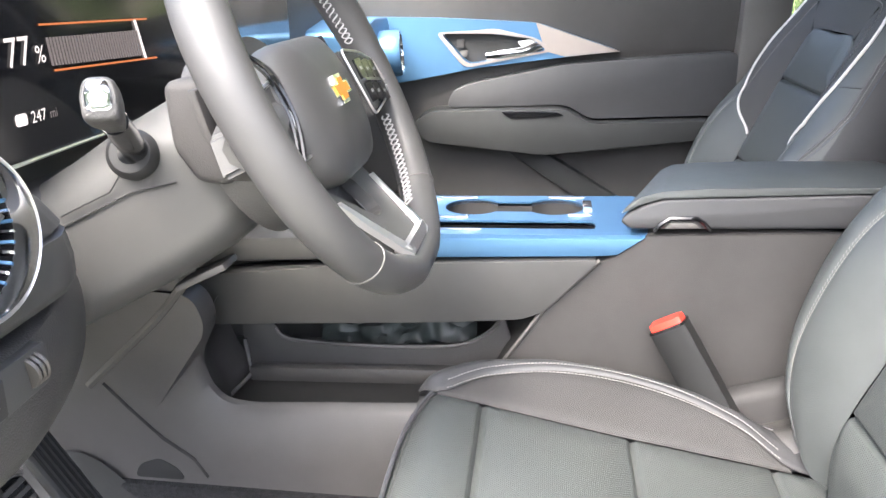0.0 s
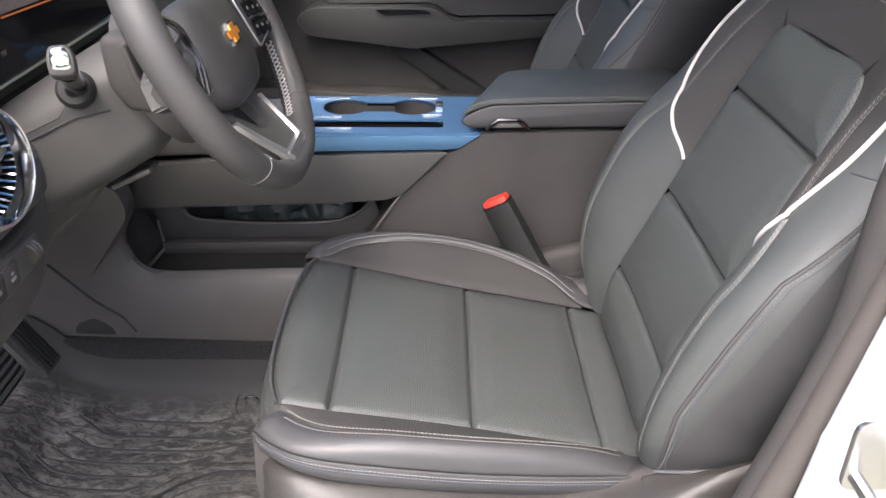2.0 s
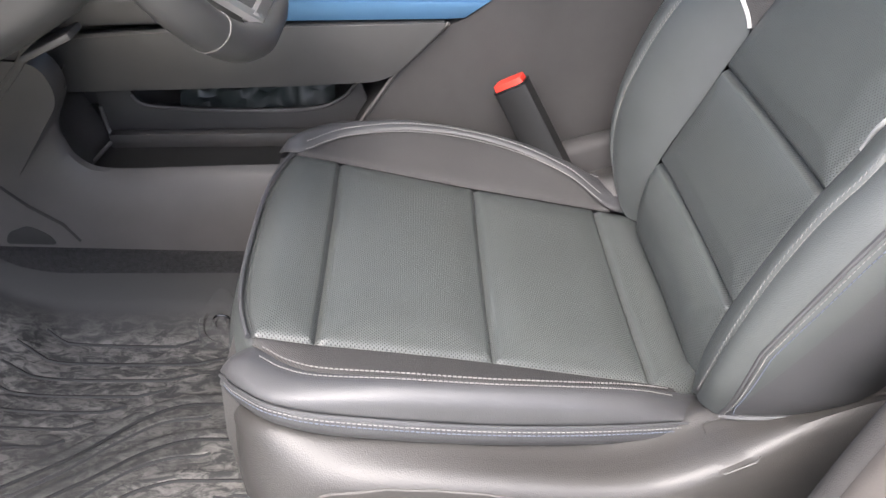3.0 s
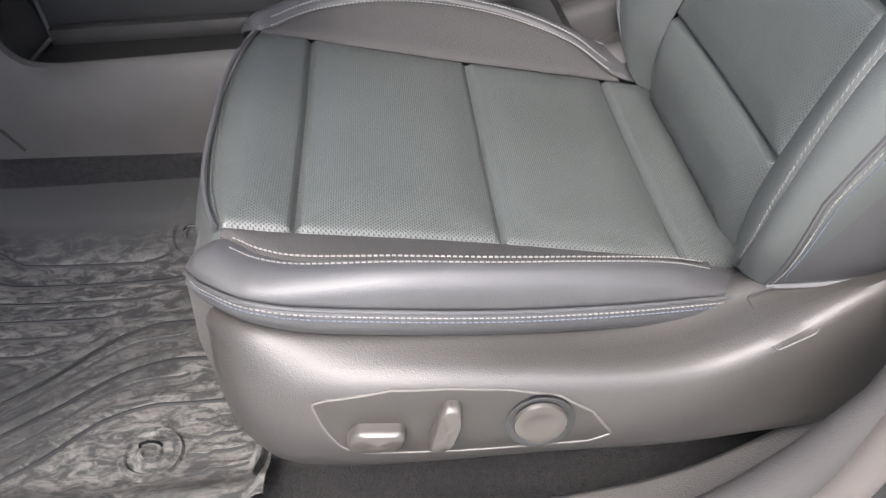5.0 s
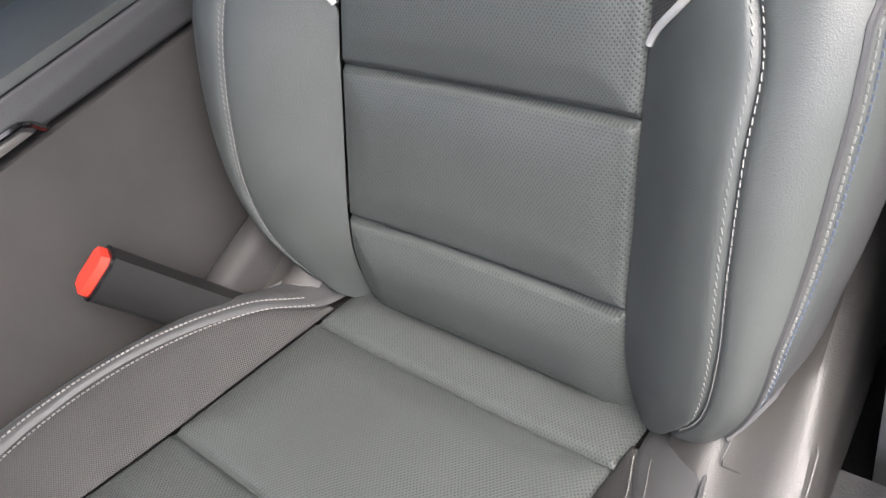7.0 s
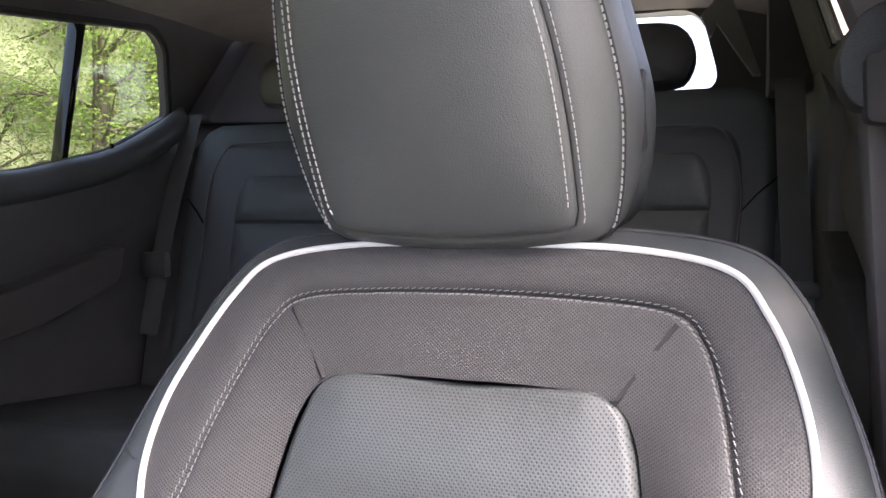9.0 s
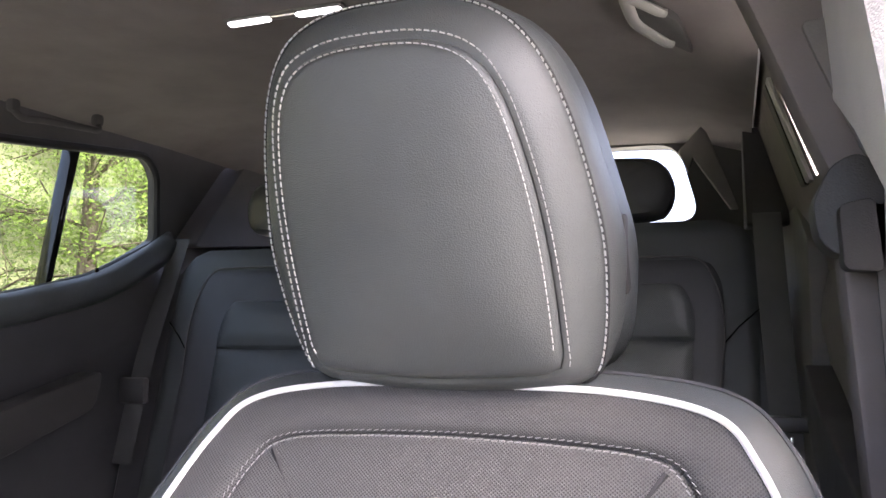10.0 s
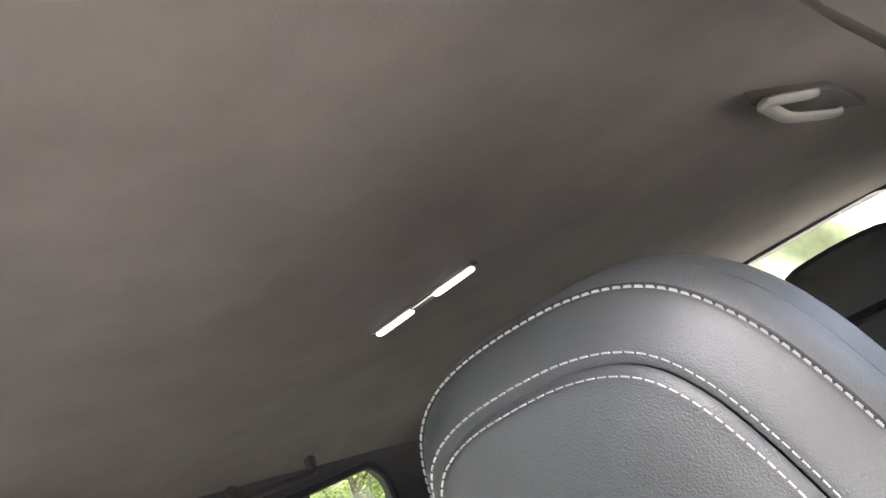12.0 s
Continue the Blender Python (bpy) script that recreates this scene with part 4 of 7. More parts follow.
rear_door = thing("door_2", (1.1, 1.0, 0.05), "closed rear passenger door with dark soft trim", "car door", kind="structure")
secs = []
for x, zt in spline([(0.62, 0.80), (0.9, 0.812), (1.10, 0.826), (1.217, 0.848), (1.331, 0.874), (1.45, 0.925), (1.55, 0.98)], 40):
    prof = spline([(1.03, zt + 0.004), (1.0, zt + 0.006), (0.985, zt - 0.002), (0.972, zt - 0.05), (0.968, zt - 0.14), (0.985, zt - 0.2), (0.99, 0.5), (0.985, 0.05)], 22)
    secs.append([(x, y, z) for y, z in prof])
part("door_panel", loft(secs, False, False), LEATHER_SIDE, rear_door, "dark soft-touch door card")
# Separate ledge roll; its greenish tone stands for sky light on the door top.
cap = spline([(0.62, 0.80), (0.9, 0.812), (1.10, 0.826), (1.217, 0.848), (1.331, 0.874), (1.45, 0.925), (1.53, 0.968)], 30)
part("window_ledge", tube([(x, 0.980, z - 0.019) for x, z in cap], 0.029, 14), LEATHER, rear_door, "leather ledge below the window, grey-green after the sky light on it")
bm = slab(rounded([(0.70, 0.60), (1.05, 0.64), (1.30, 0.70), (1.28, 0.63), (1.08, 0.57), (0.70, 0.54)], 0.02), "y", 0.93, 0.99, 0.012, 3)
part("armrest", bm, PLASTIC, rear_door)
part("lock_pin", tube([(1.331, 0.985, 0.872), (1.331, 0.985, 0.893)], 0.004, 8), GLOSS_BLACK, rear_door, "small black lock pin")
part("pin_base", tube([(1.331, 0.985, 0.870), (1.331, 0.985, 0.876)], 0.010, 12), PLASTIC, rear_door)

# driver side, rear
D_WINDOW = rounded([(0.72, 0.945), (1.13, 0.962), (1.285, 1.135), (0.72, 1.13)], 0.010, 4)
side_wall(-0.288, -0.231, 0.90, "wall_driver", [D_WINDOW], -1, "trim round the rear window behind the driver, lightened as if lit")
win = bmesh.new()
win.faces.new([win.verts.new((x, -0.015, z)) for x, z in D_WINDOW])
lean(win, -0.288, -0.231, 0.90, 1.165)
window_2 = structure("window_2", win, GLASS, "clear rear side window behind the driver", "window", smooth=False)
window_2.visible_shadow = False
for band, mat_, words_ in (([(1.155, 0.962), (1.20, 0.965), (1.35, 1.140), (1.31, 1.138)], PALE_TRIM, "pale grey strip beside the rear window"), ([(1.215, 0.966), (1.265, 0.970), (1.42, 1.145), (1.365, 1.142)], RUBBER, "black seal beside the rear window")):
    bm = slab(rounded(band, 0.006), "y", -0.002, 0.005, 0.002)
    lean(bm, -0.288, -0.231, 0.90, 1.165)
    structure("window_trim", bm, mat_, words_, "window trim")
pillar = [(-0.262, 0.60), (-0.2425, 0.888), (-0.2115, 0.969), (-0.199, 1.002), (-0.165, 1.085), (-0.150, 1.13), (-0.150, 1.20), (-0.40, 1.20), (-0.40, 0.60)]
structure("pillar_middle", slab(pillar, "x", 0.675, 0.72, 0.004), HEADLINER, "grey trim of the driver side middle pillar", "pillar trim")
panel_ = rounded([(-0.262, 0.90), (-0.238, 0.962), (-0.226, 0.995), (-0.30, 0.995), (-0.33, 0.90)], 0.008)
structure("pillar_panel", slab(panel_, "x", 0.670, 0.678, 0.003), WARM_COVER, "raised grey panel on the middle pillar", "pillar trim")
# Paler slab paints the light on the rear pillar's inner face.
band = [(-0.084, 1.117), (-0.128, 1.163), (-0.1386, 1.150), (-0.192, 1.0), (-0.177, 1.0), (-0.1124, 1.102), (-0.102, 1.075)]
structure("pillar_lit_face", slab(band, "x", 1.70, 1.72, 0.003), WARM_COVER, "lit face of the rear pillar trim, drawn as a paler slab", "pillar trim")
rear_door_d = thing("door_3", (1.1, -0.3, 0.05), "closed rear door behind the driver with dark trim", "car door", kind="structure")
secs = []
for x in np.linspace(0.70, 1.95, 30):
    zt = 0.90 + 0.03 * (x - 0.7)
    prof = spline([(-0.36, zt + 0.004), (-0.33, zt + 0.008), (-0.315, zt), (-0.300, zt - 0.05), (-0.285, zt - 0.12), (-0.295, zt - 0.2), (-0.29, 0.5), (-0.28, 0.05)], 22)
    secs.append([(x, y, z) for y, z in prof])
part("door_panel", loft(secs, False, False), WARM_COVER, rear_door_d, "warm grey soft door card")
part("armrest", slab(rounded([(0.75, 0.66), (1.05, 0.69), (1.25, 0.74), (1.23, 0.66), (1.05, 0.60), (0.75, 0.58)], 0.02), "y", -0.30, -0.262, 0.012, 3), PLASTIC, rear_door_d)
part("belt_trim", tube([(0.72, -0.318, 0.905), (1.2, -0.318, 0.92), (1.9, -0.318, 0.94)], 0.012, 8), PLASTIC_GREY, rear_door_d)

# rear end: hatch with its window, parcel area behind the bench
hole = rounded([(-0.115, 1.005), (CENTRE * 2 + 0.115, 1.005), (CENTRE * 2 + 0.07, 1.18), (-0.07, 1.18)], 0.05, 6)
bm = plate([(-0.32, 0.0), (1.06, 0.0), (1.0, 1.24), (-0.26, 1.24)], [hole], "x", 1.93, 1.97)
structure("wall_rear", bm, PLASTIC_SOFT, "dark tailgate trim round the rear window", "tailgate")
win = bmesh.new()
win.faces.new([win.verts.new((1.96, y, z)) for y, z in hole])
window_3 = structure("window_3", win, GLASS, "clear rear window", "window", smooth=False)
window_3.visible_shadow = False
for s in (-1, 1):
    y = CENTRE + s * 0.60
    bm = slab(rounded([(1.56, 0.95), (1.92, 0.98), (1.92, 1.17), (1.76, 1.17)], 0.03), "y", y - 0.03 * s, y + 0.04 * s, 0.01)
    structure("pillar_trim", bm, PILLAR_CLOTH, "grey rear pillar trim beside the rear window", "pillar trim")

# windscreen, front passenger window and front pillars
bm = bmesh.new()
grid_into(bm, [[(-0.85 + 0.80 * f, y, 0.80 + 0.38 * f) for y in (-0.25, 0.36, 0.98)] for f in (0, 0.5, 1)])
windscreen = structure("windscreen", bm, GLASS, "clear windscreen above the dashboard", "windscreen")
windscreen.visible_shadow = False
for y in (-0.28, 1.0):
    structure("pillar_front", tube([(-0.86, y, 0.78), (-0.45, y, 1.0), (-0.04, y, 1.17), (0.62, y, 1.175)], 0.035, 10), HEADLINER, "dark front pillar and roof rail trim", "pillar trim")

# front passenger door
door = thing("door_1", (0.1, 1.08, 0.05), "closed passenger door with blue spear trim and chrome handle", "car door", kind="structure")
secs = []
for x in np.linspace(-0.55, 0.56, 30):
    prof = spline([(1.14, 0.765), (1.10, 0.775), (1.085, 0.765), (1.08, 0.70), (1.085, 0.64), (1.092, 0.60), (1.10, 0.55), (1.10, 0.30), (1.09, 0.05)], 26)
    secs.append([(x, y, z) for y, z in prof])
part("door_panel", loft(secs, False, False), PLASTIC, door, "dark grey soft door card")
spear = rounded([(-0.30, 0.678), (-0.095, 0.671), (0.102, 0.657), (0.27, 0.597), (0.16, 0.588), (-0.015, 0.570), (-0.172, 0.543), (-0.30, 0.53)], 0.015, 4)
pull = rounded([(-0.094, 0.640), (0.009, 0.637), (0.092, 0.626), (0.124, 0.602), (-0.038, 0.577)], 0.014, 4)
bm = plate(spear, [pull], "y", 1.066, 1.092)
trim_part = part("spear_trim", bm, BLUE, door, "satin blue spear-shaped trim", smooth=False)
tip = [(x, z) for x, z in [(0.10, 0.6575), (0.27, 0.597), (0.16, 0.5885), (0.12, 0.6)]]
sub("spear_tip", slab(tip, "y", 1.0645, 1.07, 0.0008), BRONZE, trim_part, "brownish metal tip", False)
sub("pull_frame", plate(inset(pull, -0.011), [inset(pull, -0.001)], "y", 1.0625, 1.068), BRONZE, trim_part, "brownish metal frame of the handle pocket", False)
part("pull_cup", slab(inset(pull, -0.004), "y", 1.088, 1.10, 0.002), PLASTIC, door, "dark recessed handle cup")
bm = tube([tuple(p) for p in spline([(0.000, 1.070, 0.592), (0.035, 1.062, 0.597), (0.075, 1.062, 0.602), (0.10, 1.068, 0.610), (0.118, 1.075, 0.612)], 20)], 0.0065, 10, flat=1.3)
part("door_handle", bm, CHROME, door, "chrome inner door handle")
part("handle_hub", slab(rounded([(0.062, 0.62), (0.088, 0.624), (0.118, 0.61), (0.10, 0.60), (0.075, 0.604)], 0.005), "y", 1.068, 1.085, 0.002), SILVER, door)
part("lock_button", box(-0.055, 1.083, 0.618, 0.016, 0.006, 0.018, 0.002), PLASTIC_GREY, door)
part("lock_button", box(-0.048, 1.083, 0.597, 0.016, 0.006, 0.014, 0.002), PLASTIC_GREY, door)
bm = slab(rounded([(-0.076, 0.520), (-0.039, 0.538), (0.16, 0.574), (0.50, 0.593), (0.50, 0.468), (0.21, 0.462), (0.165, 0.492), (-0.085, 0.488)], 0.02), "y", 1.058, 1.10, 0.012, 3)
part("upper_pad", bm, LEATHER_SIDE, door, "padded dark upper door section")
bm = slab(rounded([(-0.155, 0.462), (-0.12, 0.487), (0.165, 0.489), (0.21, 0.458), (0.50, 0.463), (0.50, 0.43), (0.116, 0.394), (-0.128, 0.424)], 0.02), "y", 1.02, 1.10, 0.012, 3)
part("armrest", bm, DARK_SOFT, door, "dark door armrest")
part("pull_slot", slab(rounded([(0.03, 0.486), (0.14, 0.486), (0.16, 0.476), (0.05, 0.472)], 0.006), "y", 1.016, 1.03, 0.002), GLOSS_BLACK, door)
part("lower_ridge", slab([(0.031, 0.396), (0.116, 0.392), (0.30, 0.275), (0.30, 0.20), (0.22, 0.265)], "y", 1.075, 1.11, 0.008, 2), DARK_SOFT, door)
part("map_pocket", slab(rounded([(-0.35, 0.10), (0.45, 0.10), (0.45, 0.26), (-0.28, 0.30)], 0.03), "y", 1.03, 1.10, 0.01), PLASTIC, door)
bm = slab([(0.485, 0.05), (0.56, 0.05), (0.62, 1.17), (0.56, 1.17), (0.50, 0.70)], "y", 1.055, 1.12, 0.01)
structure("pillar_middle", bm, PLASTIC_GREY, "grey trim of the passenger side middle pillar", "pillar trim")
win = bmesh.new()
win.faces.new([win.verts.new(p) for p in ((-0.5, 1.11, 0.77), (0.55, 1.11, 0.77), (0.6, 1.02, 1.16), (-0.05, 1.02, 1.16))])
window_4 = structure("window_4", win, GLASS, "clear front passenger window", "window", smooth=False)
window_4.visible_shadow = False

# driver doorway: sill, seal and middle pillar
SILL_PLATE = grained("purplish brown sill plate", (0.046, 0.038, 0.039), 0.55, 700.0, 0.3)
TAUPE = grained("dusty taupe rubber", (0.068, 0.060, 0.055), 0.7, 500.0, 0.3, cells=False)
for x0, x1, mat_, dz, words_ in ((0.243, 0.47, PLASTIC, 0.0, "dark grained plastic door sill trim"), (-0.60, 0.241, SILL_PLATE, -0.003, "smooth purplish brown plastic sill plate")):
    secs = []
    for x in np.linspace(x0, x1, 30):
        rise = 0.10 * max(0.0, (x - 0.30) / 0.2) ** 2
        slip = 0.022 * max(0.0, (x - 0.25) / 0.2)
        prof = [(-0.262, 0.045), (-0.2625, 0.088), (-0.267, 0.0985), (-0.275, 0.1005), (-0.310, 0.103), (-0.325, 0.100)]
        secs.append([(x, y + slip, z + (rise + dz if z > 0.06 else 0.0)) for y, z in spline(prof, 18)])
    structure("sill", loft(secs, False, False), mat_, words_, "sill")
secs = []
for x, z, y in spline([(-0.60, 0.100, -0.334), (0.0, 0.100, -0.334), (0.20, 0.102, -0.334), (0.29, 0.110, -0.330), (0.352, 0.136, -0.322), (0.394, 0.190, -0.316), (0.420, 0.27, -0.314), (0.440, 0.35, -0.312), (0.466, 0.45, -0.310), (0.506, 0.62, -0.303), (0.552, 0.85, -0.287), (0.60, 1.05, -0.25), (0.63, 1.17, -0.22)], 90):
    secs.append((x, y, z))
rings = []
for (x, y, z), (xa, ya, za), (xb, yb, zb) in zip(secs, [secs[0]] + secs[:-1], secs[1:] + [secs[-1]]):
    f = min(1.0, max(0.0, (z - 0.115) / 0.16)) - 0.6 * min(1.0, max(0.0, (z - 0.52) / 0.12))
    along = Vector((xb - xa, yb - ya, zb - za)).normalized()
    flat_ = along.cross(Vector((0, 1, 0))).normalized()
    r = 0.026 - 0.012 * f
    rings.append([tuple(Vector((x + 0.011 * f, y - 0.011 * f, z)) + flat_ * r * math.cos(q) + Vector((0, 1, 0)) * r * math.sin(q)) for q in np.linspace(0, 2 * math.pi, 14, endpoint=False)])
structure("door_seal", loft(rings), PLASTIC_DARK, "soft grey door opening seal", "seal")
secs2 = [(x + 0.016 * min(1, max(0, (z - 0.10) / 0.12)), y - 0.026, z - 0.024 * (1 - min(1, max(0, (z - 0.12) / 0.2)))) for x, y, z in secs]
structure("door_seal", tube(secs2, 0.015, 10), TAUPE, "dusty taupe rubber lip along the door opening", "seal")
secs = []
for z, xf, xr, y in ((0.08, 0.50, 0.64, -0.272), (0.40, 0.498, 0.625, -0.270), (0.62, 0.510, 0.612, -0.264), (0.74, 0.515, 0.597, -0.256), (0.80, 0.50, 0.570, -0.252), (0.86, 0.49, 0.542, -0.249), (0.905, 0.50, 0.615, -0.247), (0.955, 0.52, 0.715, -0.244), (1.04, 0.56, 0.845, -0.238), (1.13, 0.60, 0.98, -0.230), (1.18, 0.62, 1.04, -0.224)):
    secs.append([(xf, y - 0.05, z), (xf, y - 0.012, z), (xf + 0.012, y, z), (xr - 0.012, y, z), (xr, y - 0.006, z), (xr + 0.004, y - 0.05, z)])
# The pale tone carries the doorway light that reaches this pillar.
pillar = structure("pillar_driver", loft(secs), PALE_TRIM, "grained middle pillar trim beside the driver seat, paled as if lit", "pillar trim")
bm = slab(rounded([(1.22, 0.05), (1.95, 0.05), (1.95, 1.0), (1.45, 0.97), (1.26, 0.90)], 0.02), "y", -0.31, -0.272, 0.008, 2)
structure("quarter_trim", bm, WARM_COVER, "warm grey rear quarter trim beside the bench", "side trim")
bm = slab([(0.46, -0.30), (1.4, -0.30), (1.4, 0.90), (0.60, 0.90), (0.535, 0.75), (0.50, 0.62), (0.470, 0.45), (0.450, 0.27), (0.42, 0.10)], "y", -0.42, -0.352, 0.015, 3)
structure("body_side", bm, WHITE_PAINT, "white painted door jamb and body side", "car body")
bm = slab([(-0.7, -0.30), (0.50, -0.30), (0.50, 0.085), (-0.7, 0.085)], "y", -0.42, -0.345, 0.015, 3)
structure("body_sill", bm, WHITE_PAINT, "white painted rocker panel under the door opening", "car body")
striker = thing("door_striker", (0.475, -0.40, 0.48), "bare steel door striker loop on the white jamb", "striker")
part("base_plate", slab(rounded([(0.456, 0.458), (0.504, 0.458), (0.504, 0.518), (0.456, 0.518)], 0.01), "y", -0.424, -0.418, 0.002), GREY_METAL, striker)
part("loop", tube([(0.464, -0.42, 0.472), (0.464, -0.455, 0.472), (0.466, -0.46, 0.482), (0.487, -0.46, 0.494), (0.490, -0.455, 0.497), (0.490, -0.42, 0.497)], 0.0055, 8), GREY_METAL, striker, "steel loop")

# ---- floor mat ----
mat = thing("floor_mat", (-0.2, 0.05, 0.05), "black ribbed rubber floor mat scuffed with pale dust", "floor mat")


# rise of the mat's far side towards the tunnel
MAT_EDGE = np.array(spline([(0.06, 0.0), (0.09, 0.001), (0.115, 0.008), (0.135, 0.019), (0.150, 0.029), (0.158, 0.040), (0.164, 0.062), (0.168, 0.082), (0.172, 0.090)], 60))


def mat_height(x, y):
    z = 0.056
    far = float(np.interp(y, MAT_EDGE[:, 0], MAT_EDGE[:, 1]))
    front = 1 / (1 + math.exp((x + 0.40) * 60)) * 0.07
    near = 1 / (1 + math.exp((y + 0.205) * 160)) * 0.02
    rear = 1 / (1 + math.exp(-(x + 0.010) * 260)) * 0.016
    # two humps by the pedals
    z += 0.022 * math.exp(-((x + 0.36) / 0.03) ** 2 - ((y - 0.10) / 0.05) ** 2)
    return z + far + front + near + rear


mat_bm = bmesh.new()
grid_into(mat_bm, [[(x, y, mat_height(x, y)) for y in np.linspace(-0.235, 0.171, 70)] for x in np.linspace(-0.52, 0.004, 80)])
part("mat_sheet", mat_bm, DUSTY_RUBBER, mat)


def mat_band(points, wide, high=0.004):
    """A flat-topped raised band of rubber along a line on the mat."""
    p = np.array(points, float)
    along = np.gradient(p, axis=0)
    across = np.stack([-along[:, 1], along[:, 0]], axis=1)
    across /= np.linalg.norm(across, axis=1, keepdims=True)
    secs = []
    for i, ((x, y), (nx, ny)) in enumerate(zip(p, across)):
        k = min(1.0, i / 3 + 0.05, (len(p) - 1 - i) / 3 + 0.05)
        row = []
        for d, h in ((-1.0, -0.003), (-0.78, high * 0.8), (-0.6, high), (0.6, high), (0.78, high * 0.8), (1.0, -0.003)):
            px, py = x + nx * wide / 2 * d * k, y + ny * wide / 2 * d * k
            row.append((px, py, mat_height(px, py) + h))
        secs.append(row)
    rib = part("rib", loft(secs, False, False), DUSTY_RUBBER, mat)
    # Black cord along one edge draws the groove and the shading the rib lacks.
    sub("rib_groove_shade", tube([(r[0][0], r[0][1], r[0][2] + 0.0035) for r in secs], 0.0022, 5), RUBBER, rib)


for i, (y, x0, x1) in enumerate(((0.112, -0.335, -0.14), (0.084, -0.36, -0.10), (0.056, -0.37, -0.13), (0.029, -0.38, -0.165), (0.004, -0.39, -0.205), (-0.022, -0.40, -0.235), (-0.048, -0.41, -0.26))):
    mat_band([(x, y + 0.010 - 0.007 * math.sin((x - x0) * 9)) for x in np.linspace(x0, x1, 22)], 0.021, 0.0022)
for rows_, wide in (
    (((-0.43, -0.150), (-0.35, -0.125), (-0.28, -0.085), (-0.236, -0.055), (-0.185, -0.009), (-0.139, 0.013), (-0.09, 0.016), (-0.02, 0.015)), 0.016),
    (((-0.42, -0.190), (-0.34, -0.165), (-0.276, -0.130), (-0.219, -0.094), (-0.168, -0.058), (-0.118, -0.040), (-0.07, -0.039), (-0.02, -0.040)), 0.016),
    (((-0.33, -0.205), (-0.27, -0.185), (-0.220, -0.156), (-0.173, -0.116), (-0.126, -0.098), (-0.08, -0.097), (-0.02, -0.097)), 0.016),
    (((-0.30, -0.122), (-0.25, -0.088), (-0.20, -0.046), (-0.155, -0.017), (-0.10, -0.010)), 0.008),
    (((-0.29, -0.165), (-0.23, -0.130), (-0.18, -0.090), (-0.14, -0.071), (-0.09, -0.066)), 0.008),
):
    mat_band([tuple(p) for p in spline(rows_, 44)], wide)
for y in (-0.125, -0.145, -0.165, -0.185):
    mat_band([(x, y + 0.005 * (x > -0.055)) for x in np.linspace(-0.075, -0.018, 9)], 0.009, 0.003)
mat_band([(-0.006, y) for y in np.linspace(-0.215, 0.10, 30)], 0.010, 0.010)
for x, y in ((-0.111, -0.163), (-0.113, 0.132)):
    rings = []
    for r, h in ((0.001, 0.003), (0.006, 0.003), (0.0075, 0.006), (0.010, 0.006), (0.012, 0.003), (0.021, 0.002), (0.0235, 0.005), (0.029, 0.0045), (0.032, -0.003)):
        ring = []
        for k in range(32):
            px, py = x + r * math.cos(k * math.pi / 16), y + r * math.sin(k * math.pi / 16)
            ring.append((px, py, mat_height(px, py) + h))
        rings.append(ring)
    anchor_bm = bmesh.new()
    grid_into(anchor_bm, rings, False, True)
    part("anchor", anchor_bm, DUSTY_RUBBER, mat, "round mat anchor")
    hook = [(x + 0.010 * math.cos(q), y + 0.006, mat_height(x, y) + 0.006 + 0.007 * math.sin(q)) for q in np.linspace(0, math.pi, 9)]
    part("anchor_hook", tube(hook, 0.0016, 6), GLOSS_BLACK, mat, "small black anchor hook")

# ---- pedals ----
brake = thing("brake_pedal", (-0.40, -0.03, 0.20), "brake pedal with grey ribbed rubber pad", "pedal")
tilt = Euler((0, radians(-28), 0)).to_matrix()
pad = part("pad", box(-0.385, -0.030, 0.262, 0.014, 0.078, 0.075, 0.012, 3, tilt), RUBBER, brake)
for i in range(7):
    d = tilt @ Vector((0.008, 0, -0.030 + 0.010 * i))
    sub("tread", box(-0.385 + d.x, -0.030, 0.262 + d.z, 0.003, 0.070, 0.006, 0.001, 1, tilt), PLASTIC_GREY, pad)
part("arm", tube([(-0.39, -0.03, 0.27), (-0.43, -0.03, 0.36), (-0.48, -0.03, 0.48)], 0.010, 8), PLASTIC, brake)
throttle = thing("accelerator_pedal", (-0.42, 0.05, 0.10), "long dark accelerator pedal", "pedal")
pad = part("pad", box(-0.385, 0.050, 0.262, 0.012, 0.045, 0.13, 0.004, 2, Euler((0, radians(-30), 0)).to_matrix()), PLASTIC, throttle)
for i in range(5):
    sub("groove", box(-0.376 - 0.0, 0.034 + 0.008 * i, 0.262, 0.003, 0.0015, 0.11, 0.0, 1, Euler((0, radians(-30), 0)).to_matrix()), RUBBER, pad)
part("arm", tube([(-0.42, 0.055, 0.31), (-0.47, 0.055, 0.40)], 0.012, 8), PLASTIC, throttle)


# ---- centre console ----
console = thing("centre_console", (0.15, CENTRE, 0.05), "centre console with blue top, cupholders and storage tray", "console")
side = [(0.02, 0.05), (0.03, 0.22), (0.071, 0.293), (0.12, 0.364), (0.186, 0.428), (0.205, 0.436), (0.239, 0.461), (0.62, 0.469), (0.62, 0.05)]
part("side_panel", slab(side, "y", 0.282, 0.456, 0.004), PLASTIC_DARK, console, "smooth dark grained console flank")
beam = [(-0.34, 0.405), (-0.10, 0.424), (0.183, 0.4335), (0.178, 0.424), (0.12, 0.366), (0.095, 0.356), (0.0, 0.350), (-0.34, 0.339)]
part("front_beam", slab(rounded(beam, 0.008, 4), "y", 0.274, 0.304, 0.007, 3), PLASTIC_SOFT, console, "soft dark padded console beam")
